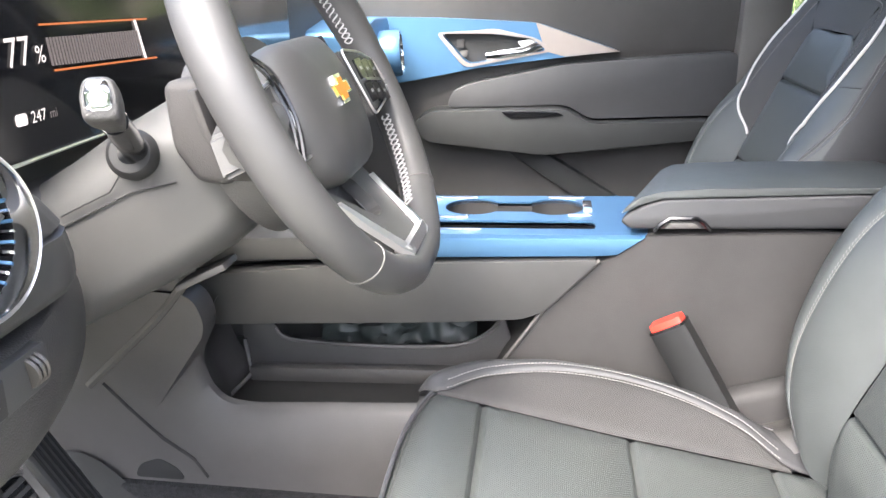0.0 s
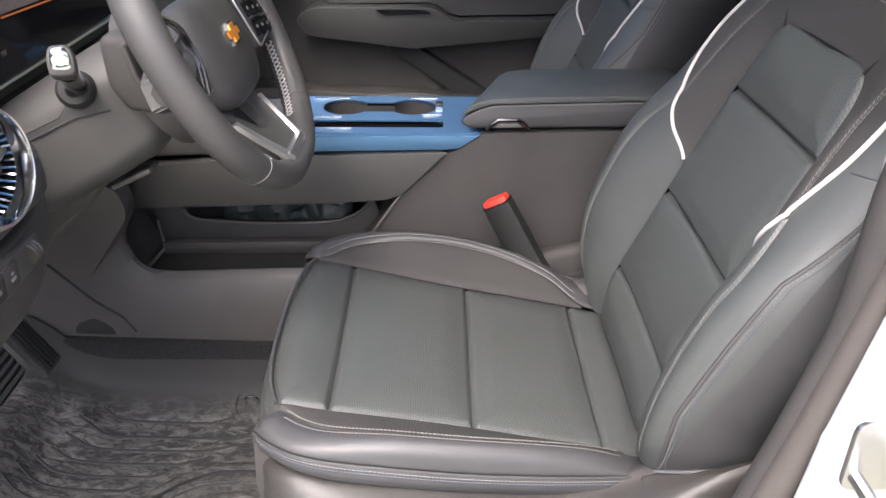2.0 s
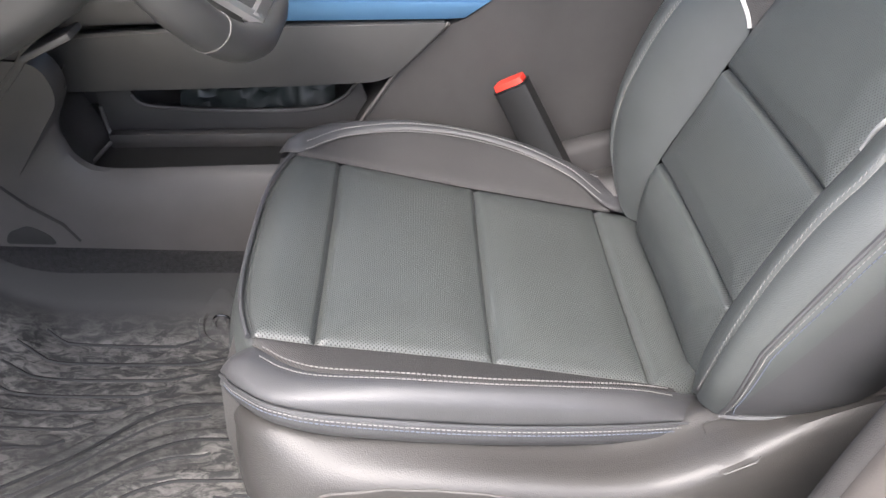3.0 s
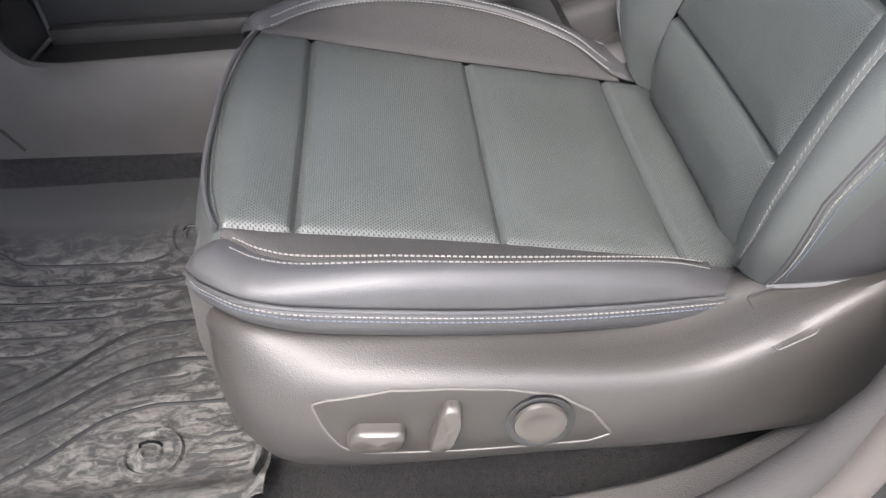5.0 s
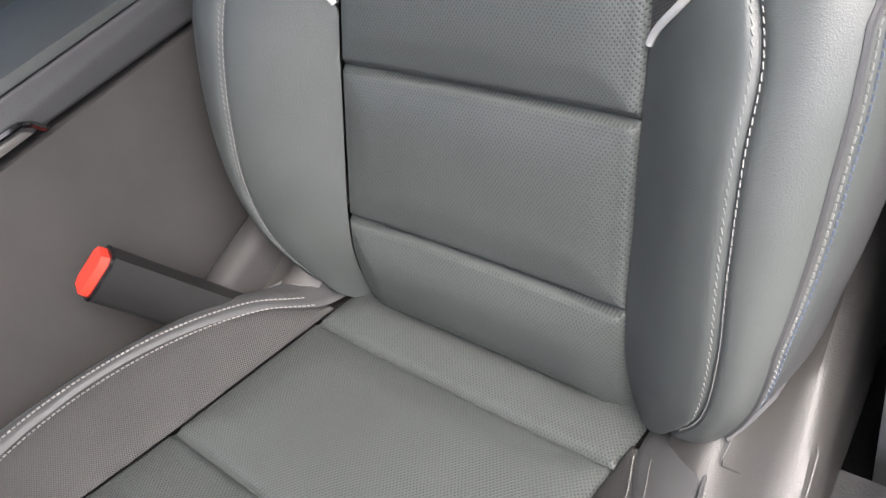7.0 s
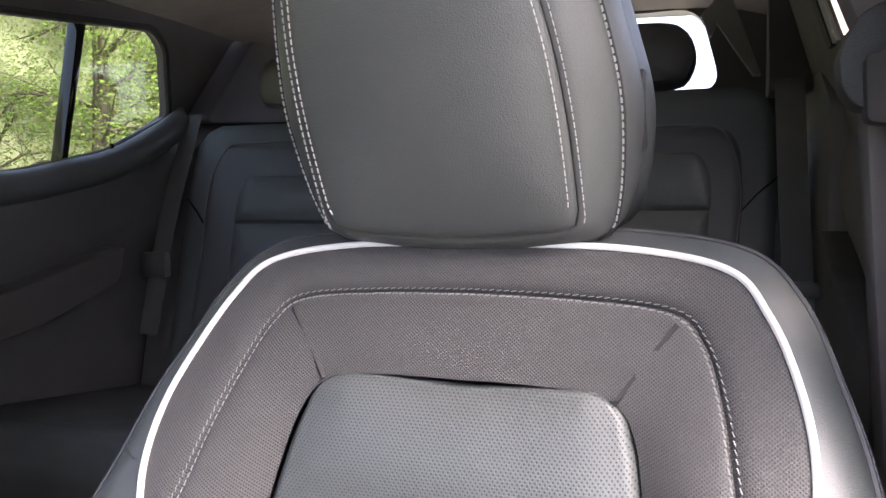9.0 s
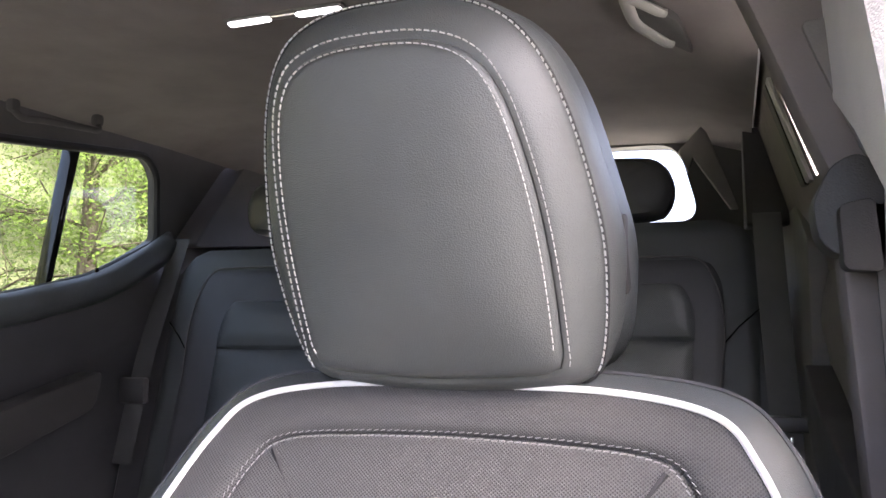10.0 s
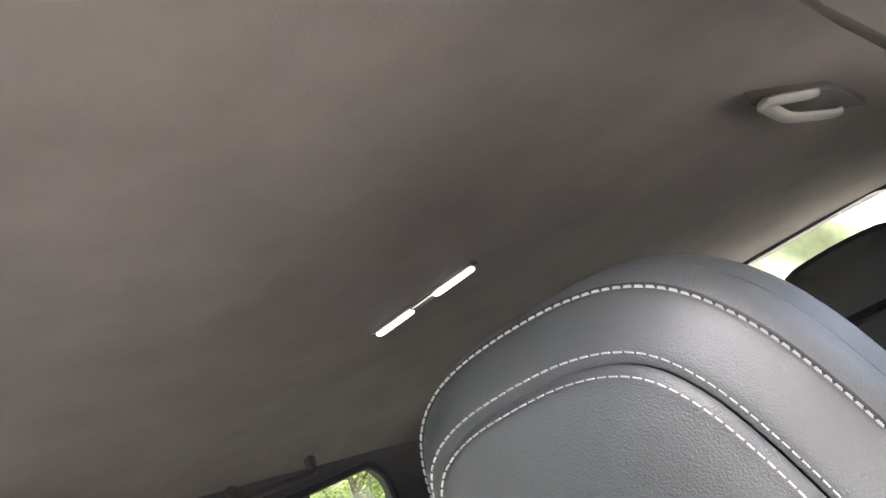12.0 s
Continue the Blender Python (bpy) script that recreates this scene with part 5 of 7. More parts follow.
trim = [(-0.066, 0.4318), (0.184, 0.4365), (0.205, 0.438), (0.237, 0.460), (0.232, 0.4575), (-0.066, 0.4555)]
part("blue_edge", slab(trim, "y", 0.2795, 0.302, 0.002), BLUE, console, "satin blue console edge")


def circle(cx, cy, r, a0, a1, n):
    return [(cx + r * math.cos(a), cy + r * math.sin(a)) for a in np.linspace(a0, a1, n)]


cups = circle(0.028, 0.402, 0.038, radians(38), radians(322), 24) + circle(0.134, 0.402, 0.038, radians(218), radians(502), 24)
slot = rounded([(-0.02, 0.306), (0.182, 0.306), (0.182, 0.338), (-0.02, 0.338)], 0.008)
top = rounded([(-0.066, 0.281), (0.236, 0.283), (0.242, 0.30), (0.242, 0.455), (-0.066, 0.455)], 0.006)
part("front_cover", slab([(-0.34, 0.420), (-0.068, 0.430), (-0.068, 0.459), (-0.34, 0.452)], "y", 0.281, 0.455, 0.004), PLASTIC_SOFT, console, "dark cover ahead of the blue top")
part("blue_top", plate(top, [cups, slot], "z", 0.4555, 0.4615), BLUE, console, "satin blue console top plate", smooth=False)
bm = bmesh.new()
rows = [[(x, y, z) for x, y in loop] for loop, z in ((cups, 0.459), (cups, 0.415), (inset(cups, 0.006), 0.402))]
grid_into(bm, rows, False, True)
bm.faces.new([bm.verts.new(p) for p in rows[-1]])
part("cupholder", bm, PLASTIC_DARK, console, "dark double cupholder well")
part("far_beam", slab(rounded(beam, 0.008, 4), "y", 0.446, 0.462, 0.004, 2), PLASTIC_SOFT, console)
part("beam_underside", slab([(-0.34, 0.345), (0.09, 0.357), (0.09, 0.365), (-0.34, 0.353)], "y", 0.30, 0.45), PLASTIC, console, smooth=False)
bm = bmesh.new()
rows = [[(x, y, z) for x, y in loop] for loop, z in ((slot, 0.459), (slot, 0.44), (inset(slot, 0.004), 0.435))]
grid_into(bm, rows, False, True)
bm.faces.new([bm.verts.new(p) for p in rows[-1]])
part("phone_slot", bm, GLOSS_BLACK, console, "shallow black slot")
for x, y, w, d in ((0.0, 0.443, 0.06, 0.006), (0.15, 0.443, 0.05, 0.006), (0.0, 0.352, 0.05, 0.008), (0.02, 0.300, 0.05, 0.004), (0.176, 0.402, 0.012, 0.05), (0.165, 0.362, 0.03, 0.006)):
    part("bright_insert", box(x, y, 0.462, w, d, 0.003, 0.001), CHROME, console, "bright chrome insert")


def swept_back(bm):
    """Lean the armrest's nose back on its far side and let its top fall off a little."""
    for v in bm.verts:
        far = min(1.0, max(0.0, (v.co.y - 0.276) / 0.18))
        v.co.x += 0.055 * far ** 0.7 * min(1.0, max(0.0, (0.34 - v.co.x) / 0.13))
        v.co.z -= 0.010 * far
    return bm


pad = [(0.206, 0.489), (0.213, 0.4985), (0.228, 0.509), (0.252, 0.5155), (0.30, 0.5185), (0.40, 0.520), (0.54, 0.520), (0.560, 0.5145), (0.46, 0.5135), (0.252, 0.5075), (0.228, 0.500)]
part("armrest_lid", swept_back(slab(rounded(pad, 0.003, 3), "y", 0.276, 0.452, 0.004, 3)), LEATHER, console, "padded black leather armrest lid")
base = [(0.201, 0.479), (0.214, 0.4695), (0.565, 0.4725), (0.565, 0.513), (0.46, 0.513), (0.252, 0.507), (0.226, 0.4985), (0.207, 0.488)]
part("armrest_base", swept_back(slab(base, "y", 0.279, 0.450, 0.006, 3)), LEATHER_SIDE, console, "dark armrest lower shell")
arch = [(0.245, 0.2765, 0.468), (0.252, 0.2765, 0.477), (0.262, 0.2765, 0.484), (0.292, 0.2765, 0.484), (0.300, 0.2765, 0.479), (0.307, 0.2765, 0.470)]
part("latch", tube(arch, 0.0028, 6), GLOSS_BLACK, console, "black arched lid latch")
part("latch_pull", slab([(0.256, 0.471), (0.264, 0.479), (0.290, 0.479), (0.298, 0.472)], "y", 0.2765, 0.285, 0.002), PLASTIC_GREY, console)
part("flank_lip", tube([(0.186, 0.281, 0.431), (0.12, 0.281, 0.366), (0.071, 0.281, 0.295), (0.03, 0.281, 0.222)], 0.003, 6), PLASTIC_GREY, console)

# open storage below the beam
tunnel = [(-0.62, 0.05), (-0.60, 0.42), (-0.40, 0.43), (-0.275, 0.42), (-0.262, 0.382), (-0.286, 0.330), (-0.276, 0.292), (-0.258, 0.274), (-0.225, 0.2695), (-0.016, 0.2765), (0.06, 0.280), (0.09, 0.30), (0.09, 0.05)]
secs = []
for y, drop in ((0.177, 0.074), (0.178, 0.058), (0.181, 0.042), (0.186, 0.024), (0.192, 0.010), (0.198, 0.002), (0.206, 0.0), (0.216, 0.006)):
    secs.append([(x - drop * (0.8 if x < -0.22 and 0.2 < z < 0.36 else 0), y, z - (drop if 0.2 < z < 0.36 else 0)) for x, z in rounded(tunnel, 0.03, 6)])
front = part("tray_front", loft(secs, True, True), TUNNEL, console, "dark plastic tray wall above the floor")
sub("wall_groove", tube([(-0.40, 0.1775, 0.305), (-0.372, 0.1775, 0.272), (-0.335, 0.1775, 0.232), (-0.300, 0.1775, 0.205), (-0.285, 0.1775, 0.180)], 0.0042, 8, flat=0.4), PLASTIC_DARK, front)
# Flat black oval paints the shade of a hollow; the wall has none.
sub("hollow_shade", slab(rounded([(-0.380, 0.176), (-0.372, 0.194), (-0.345, 0.204), (-0.322, 0.190), (-0.314, 0.174)], 0.008, 5), "y", 0.1755, 0.19, 0.002, 2), RUBBER, front, "dark oval patch drawn as a shaded hollow")
sub("carpet_edge", slab([(-0.56, 0.05), (-0.56, 0.178), (-0.43, 0.173), (-0.12, 0.163), (0.08, 0.160), (0.08, 0.05)], "y", 0.168, 0.188, 0.006, 2), CARPET, front, "dark carpet along the tunnel")
# The floor's black tone carries the shade inside the open tray.
part("tray_floor", slab([(-0.60, 0.236), (0.10, 0.244), (0.10, 0.20), (-0.60, 0.20)], "y", 0.205, 0.455, 0.003), BLACK_PLASTIC, console, "rubber tray liner, blackened for the shade under the beam")
part("tray_back", slab([(-0.62, 0.05), (0.10, 0.05), (0.10, 0.40), (-0.62, 0.40)], "y", 0.452, 0.462, 0.0), PLASTIC, console)
lip = spline([(-0.235, 0.312), (-0.225, 0.299), (-0.19, 0.293), (-0.10, 0.289), (0.0, 0.292), (0.045, 0.308), (0.07, 0.335)], 30)
wall = [(-0.283, 0.235), (-0.283, 0.33), (-0.245, 0.328)] + [tuple(p) for p in lip] + [(0.10, 0.24)]
part("pocket_wall", slab(wall, "y", 0.330, 0.338, 0.002), PLASTIC, console)
part("pocket_lip", tube([(x, 0.328, z) for x, z in lip], 0.0028, 6), PLASTIC_GREY, console)
part("tray_step", slab([(-0.275, 0.260), (0.09, 0.266), (0.09, 0.240), (-0.275, 0.236)], "y", 0.312, 0.332, 0.006, 2), PLASTIC, console)
end_line = spline([(-0.262, 0.382), (-0.284, 0.345), (-0.284, 0.32), (-0.274, 0.29), (-0.262, 0.262), (-0.262, 0.236)], 16)
bm = bmesh.new()
grid_into(bm, [[(x - 0.014 * math.sin(math.pi * f) - 0.018 * f, 0.206 + 0.126 * f, z) for f in np.linspace(0, 1, 8)] for x, z in end_line])
part("tray_end", bm, PLASTIC, console, "rounded end of the storage tray")
part("tray_rib", tube([(-0.280, 0.326, 0.296), (-0.277, 0.326, 0.262), (-0.272, 0.318, 0.248), (-0.284, 0.27, 0.242)], 0.003, 6), PLASTIC_GREY, console)
bag = bmesh.new()
grid_into(bag, [[(x, 0.37 + 0.05 * v + 0.012 * noise.noise((x * 40, v * 6, 1.0)), 0.255 + 0.07 * v + 0.014 * noise.noise((x * 30, v * 5, 7.0)) - 0.05 * max(0, abs(x + 0.08) - 0.07)) for v in np.linspace(0, 1, 14)] for x in np.linspace(-0.19, 0.03, 40)])
BAG = base_mat("dark plastic film", (0.045, 0.055, 0.052), 0.42)
bag_ob = part("plastic_bag", bag, BAG, None)
tagged(bag_ob, "crumpled dark plastic bag lying in the console pocket", "bag")

# ---- belt buckle ----
buckle = thing("seat_belt_buckle", (0.33, 0.225, 0.20), "black seat belt buckle with red release button", "seat belt buckle")
a, b = Vector((0.268, 0.238, 0.358)), Vector((0.344, 0.206, 0.225))
axis = (a - b).normalized()
cross = Vector((0.85, -0.35, 0.42)).cross(axis).normalized()
wide = axis.cross(cross).normalized()


def bar(p, q, w, d, bm=None, taper=1.0):
    secs = []
    for c, k in ((p, 1.0), (q, taper)):
        secs.append([tuple(c + wide * w * k * su + cross * d * k * sv) for su, sv in ((-1, -0.7), (-0.7, -1), (0.7, -1), (1, -0.7), (1, 0.7), (0.7, 1), (-0.7, 1), (-1, 0.7))])
    return loft(secs, True, True, bm)


part("housing", bar(a + axis * 0.011, b, 0.0215, 0.0135), BLACK_PLASTIC, buckle, "black plastic buckle housing")
part("release_button", bar(a + axis * 0.0195, a + axis * 0.008, 0.0185, 0.0110, taper=1.06), RED, buckle, "red release button")
part("slot_rim", bar(a + axis * 0.0125, a + axis * 0.0095, 0.0218, 0.0138), GLOSS_BLACK, buckle)
part("stalk", bar(b, b - axis * 0.09, 0.019, 0.007), BELT, buckle, "dark buckle stalk")
guide = thing("seat_hinge_cover", (0.40, 0.235, 0.16), "grey plastic hinge cover between seat and console", "hinge cover")
part("cover", box(0.395, 0.240, 0.275, 0.13, 0.034, 0.056, 0.013, 4, Euler((0, radians(-16), 0)).to_matrix()), PLASTIC_DARK, guide)
part("bracket", box(0.420, 0.228, 0.226, 0.07, 0.034, 0.020, 0.005, 2, Euler((0, radians(-18), 0)).to_matrix()), WARM_COVER, guide, "pale grey lower cover")

# ---- dashboard ----
dash = thing("dashboard", (-0.4, CENTRE, 0.4), "dark dashboard with wide black display and blue vents", "dashboard")
secs = []
for y in np.linspace(-0.34, 1.07, 30):
    prof = [(-0.85, 0.735), (-0.60, 0.762), (-0.36, 0.760), (-0.308, 0.752), (-0.302, 0.62), (-0.27, 0.60), (-0.255, 0.56), (-0.27, 0.50), (-0.36, 0.42), (-0.60, 0.38)]
    secs.append([(x, y, z) for x, z in spline(prof, 30)])
part("dash_body", loft(secs, False, False), PLASTIC_SOFT, dash, "dark soft dashboard body")
screen_bm = slab(rounded([(-0.135, 0.665), (-0.10, 0.627), (0.25, 0.627), (0.62, 0.640), (0.62, 0.772), (-0.115, 0.772)], 0.012), "x", -0.30, -0.272, 0.003)
screen = part("display", screen_bm, GLOSS_BLACK, dash, "wide glossy black display")
sub("display_rim", tube([(-0.271, y, z) for y, z in ((-0.132, 0.662), (-0.10, 0.628), (0.25, 0.628), (0.61, 0.641))], 0.0016, 6), SILVER, screen, "thin silver rim")


def words(text, size, y, z, material, x=-0.2705):
    cu = bpy.data.curves.new("words", "FONT")
    cu.body, cu.size = text, size
    tmp = bpy.data.objects.new("words", cu)
    scene.collection.objects.link(tmp)
    bpy.context.view_layer.update()
    me = bpy.data.meshes.new_from_object(tmp.evaluated_get(bpy.context.evaluated_depsgraph_get()))
    bpy.data.objects.remove(tmp)
    bm = bmesh.new()
    bm.from_mesh(me)
    bpy.data.meshes.remove(me)
    bmesh.ops.transform(bm, matrix=Matrix(((0, 0, 1, x), (1, 0, 0, y), (0, 1, 0, z), (0, 0, 0, 1))), verts=bm.verts)
    return sub("figures", bm, material, screen, smooth=False)


words("77", 0.031, -0.064, 0.698, GLOW_WHITE)
words("%", 0.019, -0.028, 0.698, GLOW_WHITE)
words("247", 0.013, -0.048, 0.655, GLOW_WHITE)
words("mi", 0.011, -0.024, 0.655, GLOW_DIM)
sub("battery_sign", slab(rounded([(-0.066, 0.655), (-0.053, 0.655), (-0.053, 0.664), (-0.066, 0.664)], 0.003), "x", -0.2715, -0.2703), GLOW_WHITE, screen, smooth=False)
sub("gauge_line", slab([(-0.016, 0.7255), (0.160, 0.7205), (0.160, 0.722), (-0.016, 0.727)], "x", -0.2715, -0.2703), GLOW_ORANGE, screen, smooth=False)
sub("gauge_line", slab([(-0.006, 0.6895), (0.170, 0.6825), (0.170, 0.684), (-0.006, 0.691)], "x", -0.2715, -0.2703), GLOW_ORANGE, screen, smooth=False)
sub("gauge_mark", slab([(0.134, 0.722), (0.137, 0.722), (0.149, 0.684), (0.146, 0.684)], "x", -0.2715, -0.2703), GLOW_WHITE, screen, smooth=False)
for i in range(34):
    f = i / 33
    sub("gauge_bar", slab([(-0.008 + 0.148 * f, 0.694 - 0.006 * f), (-0.006 + 0.148 * f, 0.694 - 0.006 * f), (-0.008 + 0.145 * f, 0.716 - 0.004 * f), (-0.010 + 0.145 * f, 0.716 - 0.004 * f)], "x", -0.2715, -0.2704), GLOW_DIM, screen, smooth=False)
# end of the dashboard round the left vent
secs = []
for z, end, back in ((0.562, -0.150, 0.012), (0.566, -0.140, 0.003), (0.573, -0.135, 0.0), (0.585, -0.134, 0.0), (0.604, -0.139, 0.0), (0.606, -0.142, 0.004), (0.608, -0.142, 0.004), (0.610, -0.142, 0.0), (0.628, -0.157, 0.001), (0.645, -0.177, 0.004), (0.660, -0.200, 0.010), (0.670, -0.224, 0.02), (0.678, -0.25, 0.04)):
    line = spline([(-0.33, -0.38), (-0.195, -0.38), (-0.182, -0.34), (-0.183, end - 0.05), (-0.188, end - 0.02), (-0.200, end - 0.004), (-0.225, end + 0.002), (-0.26, end + 0.003), (-0.34, end + 0.003)], 40)
    secs.append([(x - back, y, z) for x, y in line])
part("dash_end", loft(secs, True, True), PLASTIC_SOFT, dash, "soft dark dashboard end", angle=60)


def build_vent(name, c, axis, r, label):
    vent = thing(name, c, label, "air vent", "turbine air vents")
    c, axis = Vector(c), Vector(axis).normalized()
    part("outer_ring", ring_turn([(r * 1.02, -0.05), (r * 1.06, -0.01), (r * 1.05, 0.004), (r * 1.0, 0.010), (r * 0.96, 0.008), (r * 0.93, 0.004)], c, axis, 56), SILVER if r > 0.045 else BLUE, vent, "bright outer ring")
    part("bright_ring", ring_turn([(r * 0.965, 0.008), (r * 0.935, 0.011), (r * 0.905, 0.006), (r * 0.895, -0.004)], c, axis, 56), CHROME, vent, "bright chrome ring")
    part("throat", ring_turn([(r * 0.895, -0.004), (r * 0.80, -0.028), (r * 0.6, -0.04), (0.0, -0.04)], c, axis, 48), GLOSS_BLACK, vent)
    s = axis.orthogonal().normalized()
    t = axis.cross(s)
    for i in range(44):
        a = 2 * math.pi * i / 44
        d = s * math.cos(a) + t * math.sin(a)
        part("fin", tube([c + d * r * 0.89 - axis * 0.004, c + d * r * 0.62 - axis * 0.026], 0.0011, 4), CHROME if i % 2 else BLUE, vent)
    for i in range(4):
        a = math.pi / 4 + math.pi / 2 * i
        d = s * math.cos(a) + t * math.sin(a)
        e = axis.cross(d)
        secs = []
        for q, w, up in ((r * 0.12, 0.008, 0.004), (r * 0.45, 0.006, -0.004), (r * 0.86, 0.004, -0.010)):
            m_ = c + d * q + axis * up
            secs.append([tuple(m_ + e * w), tuple(m_ + axis * 0.004), tuple(m_ - e * w), tuple(m_ - axis * 0.006)])
        part("spoke", loft(secs), SATIN if i % 2 else SILVER, vent, "silver vent spoke")
    part("hub", ring_turn([(0.0, 0.010), (0.007, 0.010), (0.010, 0.006), (0.012, -0.01), (0.0, -0.012)], c, axis, 24), CHROME, vent, "chrome vent hub")


build_vent("air_vent", (-0.172, -0.270, 0.636), (1, -0.12, 0.10), 0.047, "round turbine-style vent with blue ring and chrome spokes")
build_vent("air_vent", (-0.170, 0.965, 0.612), (1, 0.10, 0.05), 0.042, "round turbine-style vent with blue surround")
part("blue_wing", slab(rounded([(0.80, 0.665), (0.93, 0.680), (1.06, 0.675), (1.06, 0.545), (0.93, 0.55), (0.82, 0.56)], 0.02), "x", -0.32, -0.20, 0.012, 3), BLUE, dash, "satin blue vent surround")

# knee panel with switches
secs = []
for y in np.linspace(-0.38, -0.095, 20):
    e = max(0, (y + 0.24) / 0.145) ** 1.6
    d = -0.045 * e
    prof = [(-0.26, 0.560), (-0.192 + d, 0.557), (-0.182 + d, 0.550), (-0.180 + d, 0.525), (-0.184 + d, 0.50), (-0.196 + d * 0.9, 0.478), (-0.215 + d * 0.8, 0.467), (-0.30, 0.462), (-0.45, 0.465)]
    secs.append([(x, y, z) for x, z in spline(prof, 26)])
part("knee_panel", loft(secs, False, False), PLASTIC, dash, "grained dark panel below the vent")
part("knee_side", slab([(-0.26, 0.559), (-0.231, 0.553), (-0.227, 0.525), (-0.231, 0.50), (-0.240, 0.478), (-0.255, 0.468), (-0.30, 0.463), (-0.50, 0.466), (-0.50, 0.559)], "y", -0.097, -0.091, 0.002), PLASTIC, dash)
tilt = Euler((0, radians(3), 0)).to_matrix()
plate_ob = part("switch_panel", slab(rounded([(-0.36, 0.524), (-0.214, 0.527), (-0.212, 0.554), (-0.36, 0.554)], 0.006, 4), "x", -0.186, -0.1765, 0.002, 2), PLASTIC_SOFT, dash, "dark rounded switch panel")
for i in range(4):
    sub("switch", box(-0.1762, -0.342 + 0.0245 * i, 0.5395, 0.004, 0.023, 0.024, 0.002, 2, tilt), PLASTIC_DARK, plate_ob)
    sub("icon_bar", box(-0.1740, -0.342 + 0.0245 * i, 0.5380, 0.001, 0.007, 0.003, 0, 1, tilt), THREAD, plate_ob)
    sub("icon_bar", box(-0.1740, -0.342 + 0.0245 * i, 0.5430, 0.001, 0.004, 0.002, 0, 1, tilt), THREAD, plate_ob)
for i in range(3):
    wheel_bm = ring_turn([(0.0, 0.0016), (0.010, 0.0016), (0.011, 0.0), (0.010, -0.0016), (0.0, -0.0016)], (-0.180, -0.2325 + 0.0045 * i, 0.541), (0, 1, 0.1), 24)
    sub("dimmer_wheel", wheel_bm, SATIN, plate_ob, "ribbed satin dimmer wheel")

# footwell trim under the column
foot = [tuple(p) for p in spline([(-0.42, 0.30), (-0.37, 0.345), (-0.32, 0.39), (-0.285, 0.43), (-0.262, 0.47)], 16)]
part("footwell_edge", tube([(x, 0.18, z) for x, z in foot], 0.006, 8), PLASTIC_GREY, dash)
part("footwell_wall", slab(foot + [(-0.30, 0.60), (-0.62, 0.60), (-0.62, 0.10), (-0.5, 0.10)], "y", 0.182, 0.20, 0.002), TUNNEL, dash)

# ---- steering column and wheel ----
column = thing("steering_column", (-0.2, 0.01, 0.5), "dark plastic steering column shroud with stalk", "steering column")
secs = []
for x, z0, z1, y0, y1 in ((-0.290, 0.468, 0.600, -0.078, 0.098), (-0.255, 0.486, 0.620, -0.072, 0.092), (-0.21, 0.508, 0.648, -0.066, 0.086), (-0.165, 0.530, 0.672, -0.060, 0.080), (-0.128, 0.552, 0.690, -0.056, 0.076), (-0.118, 0.562, 0.694, -0.050, 0.070), (-0.110, 0.572, 0.690, -0.040, 0.060)):
    loop = rounded([(y0, z0 + 0.02), (y0 + 0.02, z0), (y1 - 0.02, z0), (y1, z0 + 0.02), (y1, z1 - 0.03), (y1 - 0.03, z1), (y0 + 0.03, z1), (y0, z1 - 0.03)], 0.02, 5)
    secs.append([(x, y, z) for y, z in loop])
part("shroud", loft(secs), PLASTIC_SOFT, column, "smooth dark column shroud")
part("shroud_joint", tube([(-0.255, -0.0735, 0.575), (-0.19, -0.0655, 0.605), (-0.155, -0.0605, 0.612)], 0.0008, 5), RUBBER, column)
part("lower_lever", box(-0.160, -0.02, 0.524, 0.05, 0.03, 0.006, 0.002, 2, Euler((0, radians(-25), 0)).to_matrix()), PLASTIC, column, "tilt lever")
part("wheel_collar", ring_turn([(0.078, -0.045), (0.080, -0.02), (0.074, 0.0), (0.05, 0.006)], (-0.085, 0.01, 0.645), (0.906, 0, 0.423), 40), PLASTIC, column, "dark round collar behind the wheel")
paddle = [(-0.124, 0.684), (-0.117, 0.684), (-0.110, 0.655), (-0.094, 0.628), (-0.100, 0.624), (-0.116, 0.652)]
part("paddle", slab(paddle, "y", -0.092, -0.070, 0.002, 2), PLASTIC_DARK, column, "dark grey shift paddle")
part("paddle_root", slab([(-0.150, 0.688), (-0.118, 0.690), (-0.108, 0.655), (-0.098, 0.632), (-0.105, 0.612), (-0.132, 0.614), (-0.148, 0.64)], "y", -0.076, 0.09, 0.008, 3), PLASTIC_DARK, column)
part("shroud_line", tube([(-0.200, -0.0665, 0.634), (-0.196, -0.0675, 0.618), (-0.205, -0.0685, 0.606), (-0.245, -0.0735, 0.588)], 0.0007, 5), RUBBER, column)
stalk = part("stalk", tube([(-0.182, -0.060, 0.634), (-0.170, -0.095, 0.652), (-0.160, -0.125, 0.669)], 0.0095, 12), GLOSS_BLACK, column, "dark stalk")
SD = Vector((0.28, -0.84, 0.467)).normalized()
SE = SD.cross(Vector((0, 0, 1))).normalized()
SF = SE.cross(SD).normalized()


def on_stalk(e, f, d):
    return Vector((-0.150, -0.152, 0.684)) + SE * e + SF * f + SD * d


head_loop = rounded([(-0.013, -0.015), (0.013, -0.015), (0.0145, 0.004), (0.010, 0.017), (-0.010, 0.017), (-0.0145, 0.004)], 0.006, 4)
secs = []
for d, k in ((-0.030, 0.60), (-0.020, 0.72), (-0.008, 0.92), (0.0, 1.0), (0.006, 1.0), (0.010, 0.94), (0.0115, 0.82)):
    secs.append([tuple(on_stalk(e * k * 0.84, f * k * 0.84, d + 0.12 * f)) for e, f in head_loop])
